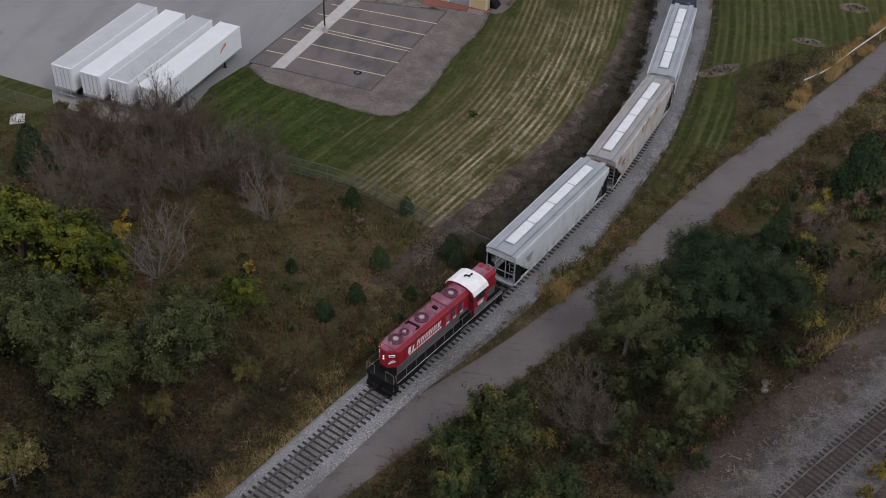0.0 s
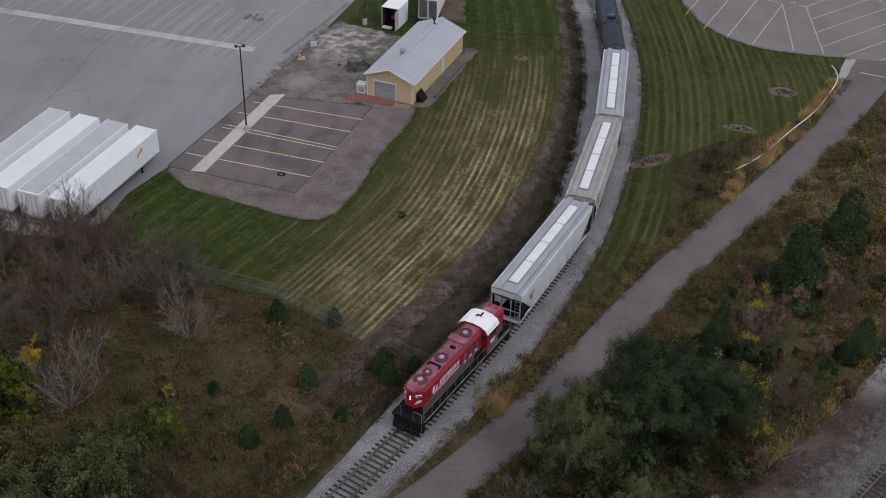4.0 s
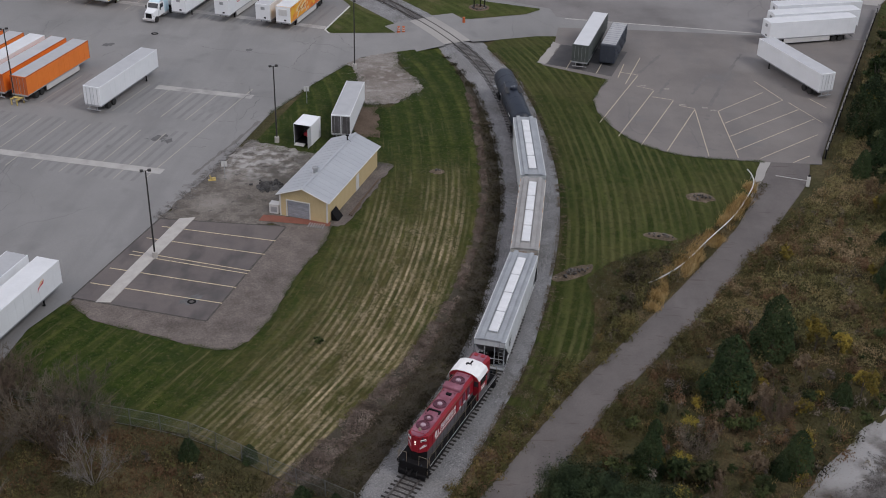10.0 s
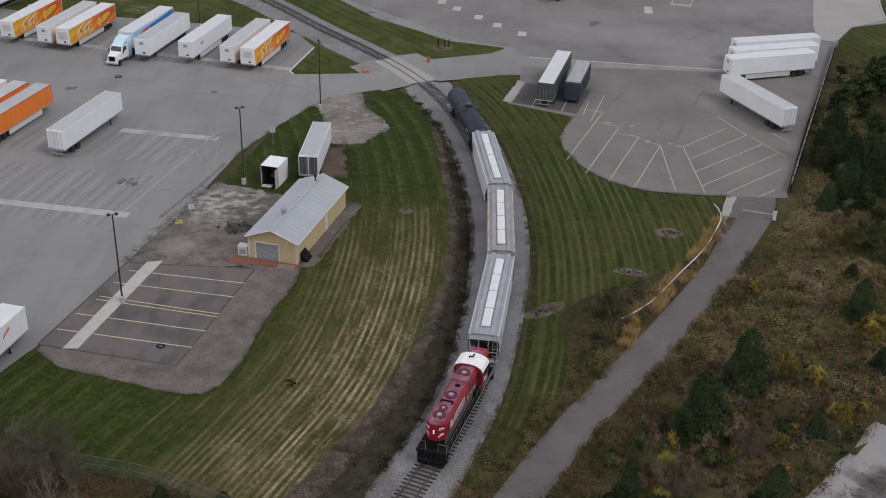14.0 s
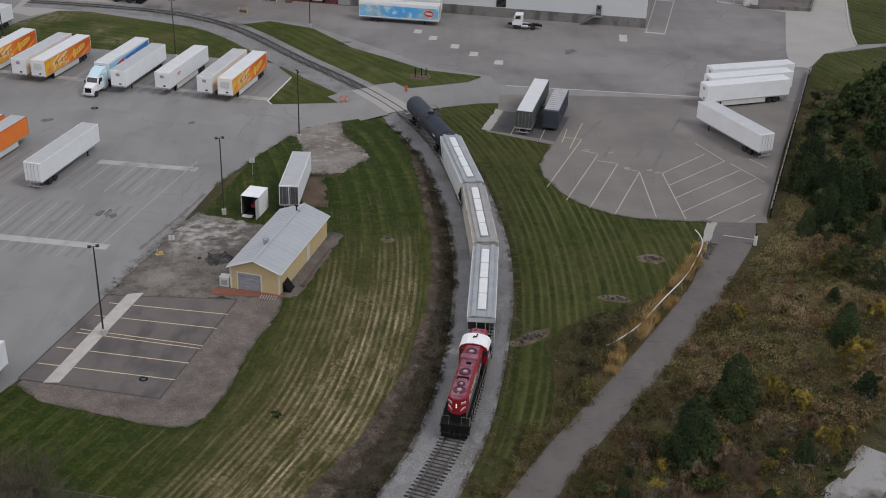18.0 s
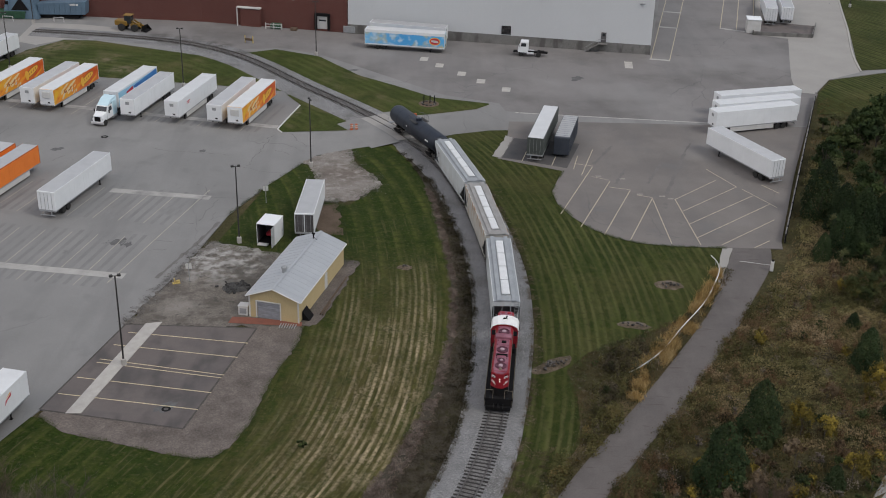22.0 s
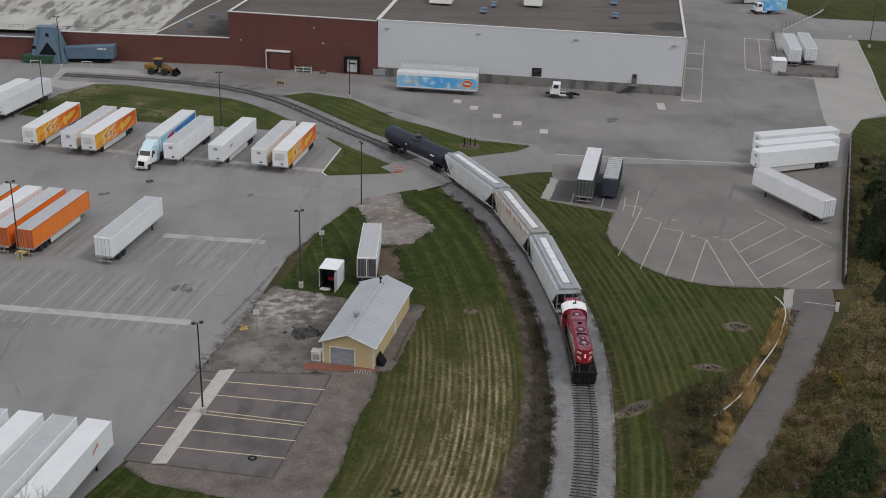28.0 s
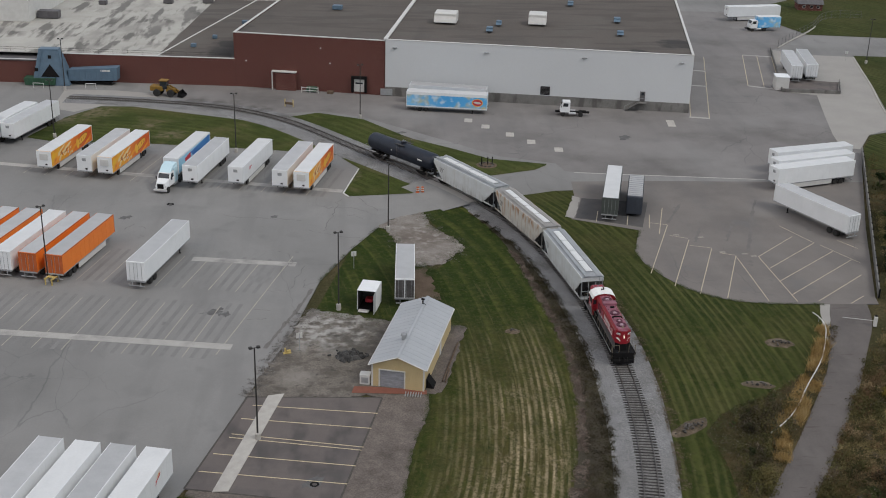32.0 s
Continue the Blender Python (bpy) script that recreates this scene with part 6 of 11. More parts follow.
def build_truck(label, x, y, a, sleeper=True, box=None):
    """Road tractor; +x is its front."""
    t = thing("truck", ground_pose(x, y, a), label, "truck")
    part("frame", Geo().box((-1.5, 0, 0.8), (7.0, 0.9, 0.25), 0.03), M_black, t)
    part("cab", Geo().add([(-1.0, -1.15, 0.9), (1.0, -1.15, 0.9), (1.0, 1.15, 0.9), (-1.0, 1.15, 0.9), (-1.0, -1.1, 3.0), (0.55, -1.05, 3.0), (0.55, 1.05, 3.0), (-1.0, 1.1, 3.0), (1.0, -1.1, 2.1), (1.0, 1.1, 2.1)],
         [(3, 2, 1, 0), (0, 1, 8, 5, 4), (2, 3, 7, 6, 9), (1, 2, 9, 8), (8, 9, 6, 5), (4, 5, 6, 7), (3, 0, 4, 7)]), M_white, t)
    part("windscreen", Geo().quad((0.985, -0.95, 2.17), (0.985, 0.95, 2.17), (0.62, 0.92, 2.9), (0.62, -0.92, 2.9)), M_glass, t)
    if sleeper:
        part("bonnet", Geo().add([(0.95, -1.0, 0.8), (2.5, -0.9, 0.8), (2.5, 0.9, 0.8), (0.95, 1.0, 0.8), (0.95, -1.0, 2.1), (2.4, -0.75, 1.75), (2.4, 0.75, 1.75), (0.95, 1.0, 2.1)], [(3, 2, 1, 0), (0, 1, 5, 4), (1, 2, 6, 5), (2, 3, 7, 6), (4, 5, 6, 7)]), M_white, t)
        part("grille", Geo().box((2.51, 0, 1.25), (0.05, 1.1, 0.8), 0.02), M_black, t)
        part("bumper", Geo().box((2.6, 0, 0.6), (0.25, 2.3, 0.4), 0.06), M_alu, t)
        part("sleeper", Geo().box((-1.7, 0, 2.2), (1.6, 2.35, 2.6), 0.1), M_paletruck, t, "pale blue sleeper")
        part("roof_fairing", Geo().add([(-2.5, -1.1, 3.45), (0.4, -0.95, 3.0), (0.4, 0.95, 3.0), (-2.5, 1.1, 3.45), (-2.5, -1.05, 4.0), (-1.0, -1.0, 3.8), (-1.0, 1.0, 3.8), (-2.5, 1.05, 4.0)], [(0, 1, 5, 4), (1, 2, 6, 5), (2, 3, 7, 6), (3, 0, 4, 7), (4, 5, 6, 7)]), M_paletruck, t, "pale blue roof fairing")
    for sd in (-1, 1):
        part("side_window", Geo().quad((-0.6, sd * 1.135, 2.1), (0.5, sd * 1.125, 2.1), (0.35, sd * 1.085, 2.8), (-0.6, sd * 1.1, 2.8)), M_glass, t)
        part("mirror", Geo().box((0.8, sd * 1.35, 2.2), (0.08, 0.2, 0.5), 0.03), M_black, t)
        part("head_lamp", Geo().box((2.35 if sleeper else 1.02, sd * 0.85, 1.2), (0.2, 0.25, 0.25), 0.05), M_alu, t)
        part("fuel_tank", Geo().tube((-2.2, sd * 0.95, 0.7), (-0.8, sd * 0.95, 0.7), 0.28, 12), M_alu, t)
        wheel(t, 1.7 if sleeper else 0.4, sd * 1.0)
        for xx in ((-3.6, -4.7) if sleeper else (-3.2,)):
            wheel(t, xx, sd * 0.95)
    part("fifth_wheel", Geo().box((-3.9, 0, 1.05), (0.9, 0.8, 0.1), 0.03), M_black, t)
    if box:
        part("cargo_box", Geo().box((-4.4, 0, 2.5), (6.6, 2.5, 2.9), 0.06), box, t, "blue printed cargo box")
        part("box_roof", Geo().box((-4.4, 0, 3.97), (6.5, 2.4, 0.06), 0.02), M_roofwhite, t)
    return t


build_truck("white and pale blue sleeper truck coupled to a trailer", -21.75, 79.4, 257)
build_truck("white yard tractor parked before the warehouse", 52.4, 125.3, 172, sleeper=False)
build_truck("white truck with a blue printed cargo box", 117.2, 209.5, 188, sleeper=False, box=M_cloud)


def build_loader(x, y, a):
    t = thing("wheel_loader", ground_pose(x, y, a), "yellow wheel loader with dark lowered bucket", "loader")
    part("rear_body", Geo().box((-1.9, 0, 1.6), (2.8, 1.9, 1.1), 0.15), M_cat, t)
    part("front_frame", Geo().box((1.0, 0, 1.2), (1.8, 1.2, 0.7), 0.08), M_cat, t)
    part("cab", Geo().box((-0.4, 0, 2.4), (1.5, 1.5, 1.7), 0.1), M_glass, t)
    part("cab_roof", Geo().box((-0.4, 0, 3.3), (1.8, 1.7, 0.16), 0.05), M_cat, t)
    for sd in (-1, 1):
        part("lift_arm", Geo().add([(0.4, sd * 0.5, 2.0), (2.9, sd * 0.5, 0.6), (3.0, sd * 0.5, 0.9), (0.6, sd * 0.5, 2.3), (0.4, sd * 0.62, 2.0), (2.9, sd * 0.62, 0.6), (3.0, sd * 0.62, 0.9), (0.6, sd * 0.62, 2.3)], [(0, 1, 2, 3), (7, 6, 5, 4), (0, 4, 5, 1), (1, 5, 6, 2), (2, 6, 7, 3), (3, 7, 4, 0)]), M_cat, t)
        for xx in (-1.7, 1.3):
            w = part("tyre", Geo().lathe([(0.4, -0.28), (0.72, -0.28), (0.78, -0.2), (0.78, 0.2), (0.72, 0.28), (0.4, 0.28)], 'Y', 18), M_tyre, t, m=pose(xx, sd * 1.05, 0.78))
            part("rim", Geo().lathe([(0.4, -0.2), (0.4, 0.2), (0.1, 0.15), (0.02, 0.15)], 'Y', 14), M_cat, w)
    part("bucket", Geo().add([(2.9, -1.4, 0.3), (3.1, -1.4, 1.3), (4.1, -1.4, 0.15), (2.9, 1.4, 0.3), (3.1, 1.4, 1.3), (4.1, 1.4, 0.15)], [(0, 2, 1), (3, 4, 5), (0, 3, 5, 2), (0, 1, 4, 3)]), M_black, t)
    return t


build_loader(-30.6, 137.4, -12)


# ---- small yard things ----
def build_pole(lamps):
    t = thing("street_lamp", pose(0, 0, 0), "tall dark steel yard lamp on a concrete base", "lamp post", "yard lamps")
    part("base", Geo().lathe([(0.32, -0.1), (0.32, 0.75), (0.26, 0.82), (0.05, 0.82)], 'Z', 16), M_concrete, t)
    part("pole", Geo().tube((0, 0, 0.8), (0, 0, 11.0), 0.105, 10, 0.075), M_pole, t)
    part("bracket", Geo().tube((-0.4, 0, 11.0), (0.4, 0, 11.0), 0.04, 6), M_pole, t)
    for k in range(lamps):
        sx = -0.6 if k == 0 else 0.6
        h = part("lamp_head", Geo().box((sx * 0.7, 0, 11.05), (0.4, 0.34, 0.26), 0.06), M_pole, t)
        part("lens", Geo().box((sx * 0.72, 0, 10.91), (0.28, 0.26, 0.03), 0.01), M_steel, h)
    return t


LAMP = build_pole(2)
LAMP.matrix_basis = ground_pose(0.0, 0.3, 20)
for x, y, a in ((7.95, 32.5, 20), (14.95, 60.7, 110), (-12.2, 99.2, 0), (10.3, 121.5, 10), (-46.7, 107.4, 0), (-32.0, 41.6, 30), (135, 173, 0), (-52.5, 141, 0), (-95, 60, 0), (-70, -2, 0)):
    copy_thing(LAMP, ground_pose(x, y, a))


def build_sign(x, y, a, h=2.4, label="white sign plate on a thin steel post"):
    t = thing("sign_post", pose(x, y, 0.02, 0, 0, a), label, "sign")
    part("post", Geo().tube((0, 0, 0), (0, 0, h), 0.04, 6), M_steel, t)
    part("plate", Geo().box((0, 0.05, h - 0.35), (0.75, 0.03, 0.75), 0.01), M_trim, t)
    return t


build_sign(3.4, 20.9, 10)
build_sign(9.8, 46.2, 10, 2.6, "two white sign plates on a post in the grass")
build_sign(131, 176, 0)


def build_barrier(x, y, a, material, name, label):
    t = thing(name, ground_pose(x, y, a) @ Matrix.Scale(0.75, 4), label, "barrier")
    part("base", Geo().box((0, 0, 0.1), (1.3, 0.6, 0.2), 0.05), material, t)
    part("hoop", Geo().box((-0.3, 0, 0.55), (0.14, 0.5, 0.9), 0.04).box((0.25, 0, 0.4), (0.7, 0.3, 0.4), 0.1), material, t)
    return t


M_paleyel = mat("faded_yellow_paint", (0.5, 0.38, 0.13), (0.42, 0.32, 0.12), 1.0, 0.6, grain=0.1, gscale=6)
build_barrier(1.9, 20.1, 20, M_paleyel, "barrier", "yellow kerb block at the yard edge")
for x, y in ((20.2, 77.9), (21.0, 78.0)):
    t = thing("traffic_drum", ground_pose(x, y, 0), "orange and white striped traffic drum at the crossing", "traffic drum", "drums at the crossing")
    part("drum", Geo().lathe([(0.34, 0.0), (0.34, 0.1), (0.26, 0.12), (0.22, 1.05), (0.1, 1.1), (0.02, 1.1)], 'Z', 16), M_barrierorange, t)
    for z in (0.4, 0.75):
        part("band", Geo().lathe([(0.27 - z * 0.04, z), (0.27 - z * 0.04, z + 0.14)], 'Z', 16), M_trim, t, "white reflective band")
for x, y in ((30.9, 84.1),):
    t = thing("traffic_drum", ground_pose(x, y, 0), "orange traffic drum beside the railway", "traffic drum", "drums at the crossing")
    part("drum", Geo().lathe([(0.34, 0.0), (0.26, 0.12), (0.22, 1.05), (0.02, 1.1)], 'Z', 16), M_barrierorange, t)
# brick fire ring with posts on the court island
t = thing("fire_pit", pose(33.2, 92.6, 0.1), "small stone ring with dark posts on the grass island", "fire pit")
for k in range(10):
    part("stone", Geo().box((0, 0, 0.12), (0.5, 0.35, 0.26), 0.08), M_rock, t, m=pose(1.2 * math.cos(k * 0.628), 1.2 * math.sin(k * 0.628), 0, 0, 0, k * 36 + 90))
part("gravel", Geo().lathe([(1.9, 0.0), (1.8, 0.04), (0.02, 0.05)], 'Z', 24), M_dirt, t)
for x in (-0.9, 0.2, 1.0):
    part("post", Geo().tube((x, 0.2, 0), (x, 0.2, 1.5), 0.09, 8), M_black, t)
t = thing("kerb", pose(0, 0, 0), "white painted concrete kerb at the grass island", "kerb")
for a, b in (((8.6, 75.9), (7.7, 77.4)), ((7.7, 77.4), (8.9, 83.6)), ((8.9, 83.6), (10.2, 90.0))):
    part("kerb_stone", Geo().tube((*a, 0.1), (*b, 0.1), 0.13, 6), M_trim, t)
# gate across the trail
t = thing("gate", pose(78.7, 27.2, 0.0, 0, 0, 163), "white trail gate post with a lowered pipe arm", "gate")
part("post", Geo().box((0, 0, 0.7), (0.45, 0.45, 1.4), 0.05), M_trim, t)
part("cap", Geo().box((0, 0, 1.5), (0.3, 0.3, 0.25), 0.05), M_black, t)
part("arm", Geo().tube((0.2, 0, 0.8), (4.2, 0, 0.75), 0.035, 8), M_trim, t)
# white pipe guard rail in the tall grass
GUARD = Line([(55.8, -0.4), (56.9, 0.6), (60.3, 4.6), (63.4, 9.8), (67.7, 16.8), (70.3, 22.6), (71.5, 26.2), (71.4, 29.4), (70.9, 30.8)])
t = thing("guard_rail", pose(0, 0, 0), "white weathered pipe guard rail beside the trail", "guard rail")
ss = np.arange(0, GUARD.s[-1], 1.0)
g = Geo()
for a, b in zip(ss, ss[1:]):
    g.tube((*GUARD.at(a), 0.72), (*GUARD.at(b), 0.72), 0.068, 8)
part("pipe", g, M_trim, t)
for s in np.arange(0.5, GUARD.s[-1], 3.0):
    part("post", Geo().tube((*GUARD.at(s), 0), (*GUARD.at(s), 0.72), 0.05, 6), M_steel, t)
# low wall along the east lot
t = thing("wall_east", pose(82.6, 36.0, 0, 0, 0, math.degrees(math.atan2(65.5, 23.2))), "low dark timber and concrete wall along the lot", "wall")
t["kind"] = "structure"
for k in range(23):
    part("panel", Geo().box((1.55 + k * 3.0, -0.12, 0.6), (2.94, 0.12, 1.2), 0.02), M_base, t)
    part("post", Geo().box((k * 3.0, -0.2, 0.7), (0.2, 0.2, 1.4), 0.02), M_black, t)
part("cap_rail", Geo().box((34.5, -0.12, 1.25), (69, 0.2, 0.1), 0.02), M_base, t, "weathered top rail")
# loading pads painted or laid on the court
for x, y in ((32.1, 120.8), (35.2, 116.6), (39.5, 111.4), (43.1, 106.8), (47.7, 102.0), (73.4, 119.9)):
    solid("dolly_pad", Geo().box((0, 0, 0), (1.6, 4.6 if x > 70 else 2.6, 0.05), 0.01), M_concrete, "pale concrete dolly pad in the asphalt", "pad", "dolly pads", m=pose(x, y, 0.065, 0, 0, -6))
for a, b in (((-34.5, 26.2), (-5, 21.8)), ((-110, 37), (-34.5, 26.2)), ((-13.5, 49.6), (1.5, 47.5)), ((-60, 93.7), (7.6, 78.5))):
    paint_strip(a, b, 1.5, M_strip, 0.069, "dolly_strip", "pale concrete strip in the yard asphalt")
def stalls(n, x0, y0, step, drop, run, rise):
    """Faded stall lines with the tyre-worn tracks of parked trailers between them."""
    for k in range(n):
        a = Vector((x0 + k * step, y0 - k * drop))
        b = a + Vector((run, rise))
        paint_strip(a, b, 0.12, M_fadedline, 0.066, "stall_line", "faded pale stall line")
        for q in (0.3, 0.68):
            o = Vector((step * q, -drop * q))
            paint_strip(a + o, b + o + Vector((0.2, 1.0)), 0.55, M_tyremark, 0.0645, "tyre_track", "dark tyre-worn track in the asphalt")


stalls(15, -62.8, 26.8, 3.72, 0.55, 3.0, 14.5)
stalls(12, -46.9, 45.2, 3.7, 0.64, 2.6, 10.5)
stalls(14, -47.2, 87.0, 3.75, 0.82, 3.3, 13.5)
paint_strip((-6.7, 19.8), (0.9, 50.5), 0.14, M_fadedline, 0.066, "stall_line", "faded pale stall line")
for a, b in (((82.3, 123.4), (95.5, 178)), ((78.6, 124.4), (91.4, 178.6)), ((106.1, 180.6), (98.5, 150.3)), ((113, 178.9), (105.1, 147.1)), ((109.5, 179.7), (101.8, 148.7))):
    paint_strip(a, b, 0.2, M_paleyellow, 0.078)
for a, b in (((78.4, 124.6), (82.4, 123.7)), ((84.6, 150.4), (88.7, 149.5)), ((88.0, 164.4), (92.1, 163.4)), ((98.5, 150.3), (105.1, 147.1)), ((106.1, 180.6), (113, 178.9))):
    paint_strip(a, b, 0.9, M_strip, 0.08, "wheel_strip", "pale concrete strip across the stalls")
t = thing("timber_stop", ground_pose(-4.4, 129.6, -20), "brown box between two pale yellow posts beside the track", "barrier")
for x in (-0.9, 0.9):
    part("post", Geo().box((x, 0, 0.8), (0.16, 0.16, 1.6), 0.02), M_paleyel, t)
part("beam", Geo().box((0, 0, 0.75), (1.7, 0.3, 0.5), 0.03), M_dirt, t)
# yellow steel stand before the orange trailers
t = thing("trailer_stand", ground_pose(-31.4, 41.0, 70), "pale yellow steel trailer stand", "stand")
for x, y in ((-0.7, -0.5), (0.7, -0.5), (-0.7, 0.5), (0.7, 0.5)):
    part("leg", Geo().box((x, y, 0.5), (0.16, 0.16, 1.0), 0.02), M_paleyel, t)
part("beam", Geo().box((0, -0.5, 0.85), (1.7, 0.16, 0.2), 0.02).box((0, 0.5, 0.85), (1.7, 0.16, 0.2), 0.02).box((0, 0, 0.95), (0.5, 1.2, 0.1), 0.02), M_paleyel, t)


M_stain = mat("dark_asphalt_patch", (0.075, 0.074, 0.075), (0.12, 0.118, 0.118), 1.2, 0.85, grain=0.2, gscale=9)


CRACKS = (((-11.07, 67.34), (-8.59, 66.25), (-4.49, 65.92), (1.02, 65.07)),
          ((1.76, 60.86), (4.97, 59.89), (7.89, 57.76), (10.45, 57.93)),
          ((4.87, 60.48), (5.86, 65.43), (6.9, 70.61), (7.26, 74.63)),
          ((0.04, 51.59), (0.96, 48.96), (-0.15, 46.26)),
          ((2.76, 46.97), (1.72, 42.82), (1.31, 38.89)),
          ((3.19, 42.42), (2.86, 39.95), (4.57, 38.14)),
          ((-2.16, 38.67), (1.05, 38.2)),
          ((0.35, 47.86), (7.8, 47.3)),
          ((9.94, 75.52), (12.34, 71.02), (13.7, 69.17)),
          ((8.48, 67.5), (10.95, 65.79)),
          ((-4.06, 29.45), (-1.23, 30.06)),
          ((-3.48, 32.57), (-0.78, 32.29)),
          ((-25.24, 60.73), (-24.24, 63.24)),
          ((-23.24, 62.09), (-22.0, 61.57)))
WORN_TRACKS = (((59.69, 64.36), (61.73, 68.85), (63.78, 72.86)),
               ((69.23, 52.41), (72.93, 63.48), (77.18, 75.18)),
               ((62.11, 56.34), (64.34, 62.28)),
               ((67.09, 56.68), (70.51, 65.12)),
               ((4.2, 39.07), (2.09, 31.13), (0.33, 25.48), (-0.91, 21.46)))


def crack(pts, width, material, name, label, seed, z=0.072, wander=0.18):
    """A meandering thin strip through plan points."""
    rng = random.Random(seed)
    line = [Vector(pts[0])]
    for a, b in zip(pts, pts[1:]):
        n = max(2, int(math.dist(a, b) / 0.7))
        line += [Vector(a).lerp(Vector(b), k / n) + Vector((rng.gauss(0, wander), rng.gauss(0, wander))) for k in range(1, n + 1)]
    vs = []
    for k, p in enumerate(line):
        d = (line[min(k + 1, len(line) - 1)] - line[max(k - 1, 0)]).normalized().orthogonal() * width * rng.uniform(0.25, 0.7)
        vs += [(*(p + d), z), (*(p - d), z)]
    return solid(name, Geo().add(vs, [(2 * k, 2 * k + 1, 2 * k + 3, 2 * k + 2) for k in range(len(line) - 1)]), material, label, "crack", kind="structure")


M_crackline = mat("open_asphalt_crack", (0.105, 0.103, 0.101), (0.14, 0.137, 0.134), 1.5, 0.9, grain=0.2, gscale=10)
M_rubbed = mat("rubbed_dark_asphalt", (0.125, 0.116, 0.112), (0.145, 0.135, 0.13), 0.6, 0.88, grain=0.15, gscale=10)
for k, pts in enumerate(CRACKS):
    crack(pts, 0.085, M_crackline, "pavement_crack", "long thin dark crack in the asphalt", k)
for k, pts in enumerate(WORN_TRACKS):
    crack(pts, 0.5, M_rubbed, "tyre_track", "dark rubbed tyre track on the asphalt", 40 + k, 0.0745, 0.06)
for x, y in ((59.81, 59.04), (63.4, 58.13), (65.19, 52.14), (68.46, 51.5), (69.58, 50.62)):
    for k in range(2):
        paint_strip((x - 0.45, y + 0.25 * k), (x + 0.45, y + 0.3 * k + 0.05), 0.14, M_fadedline, 0.076, "stall_mark", "faded unreadable painted stall mark")


def manhole(x, y, z, r=0.7):
    t = thing("manhole", pose(x, y, z), "iron manhole cover in stained asphalt", "manhole")
    part("ring", Geo().lathe([(r, 0), (r, 0.012), (r * 0.8, 0.016), (r * 0.8, 0.008), (0.02, 0.008)], 'Z', 24), M_black, t)
    part("cover", Geo().lathe([(r * 0.5, 0.004), (r * 0.5, 0.02), (0.02, 0.022)], 'Z', 20), M_rail, t)


manhole(6.4, -8.4, 0.086, 0.48)
stain_rng = random.Random(31)
for x, y, r in ((-8.6, 31.8, 1.5), (-6.9, 31.2, 1.1), (-7.6, 32.6, 0.7), (-26, 66, 1.2), (-3, 66.5, 0.9), (18, 112, 1.4), (62, 110, 1.8), (6.2, -8.0, 1.5)):
    ring = [(r * stain_rng.uniform(0.55, 1.25) * math.cos(k * 0.3307), 0.6 * r * stain_rng.uniform(0.55, 1.25) * math.sin(k * 0.3307)) for k in range(19)]
    solid("asphalt_patch", Geo().add([(0, 0, 0.0)] + [(a, b, -0.003) for a, b in ring], [(0, k + 1, (k + 1) % 19 + 1) for k in range(19)]), M_stain, "dark patched spot in the asphalt", "patch", kind="structure", m=pose(x, y, 0.089 if abs(x - 6.2) < 0.1 else 0.066, 0, 0, stain_rng.uniform(0, 90)))
manhole(-20, 72, 0.062, 0.6)

# ---- shed ----
def corrugated(material_wall):
    """Fine upright ribs on siding."""
    b = field(material_wall, "wave", 0.0, 1.0, 3.0, (1, 1, 0), detail=0.0)
    nt = material_wall.node_tree
    bp = nt.nodes.new("ShaderNodeBump")
    bp.inputs["Strength"].default_value, bp.inputs["Distance"].default_value = 0.6, 0.03
    nt.links.new(b, bp.inputs["Height"])
    nt.links.new(bp.outputs[0], nt.nodes["Principled BSDF"].inputs["Normal"])


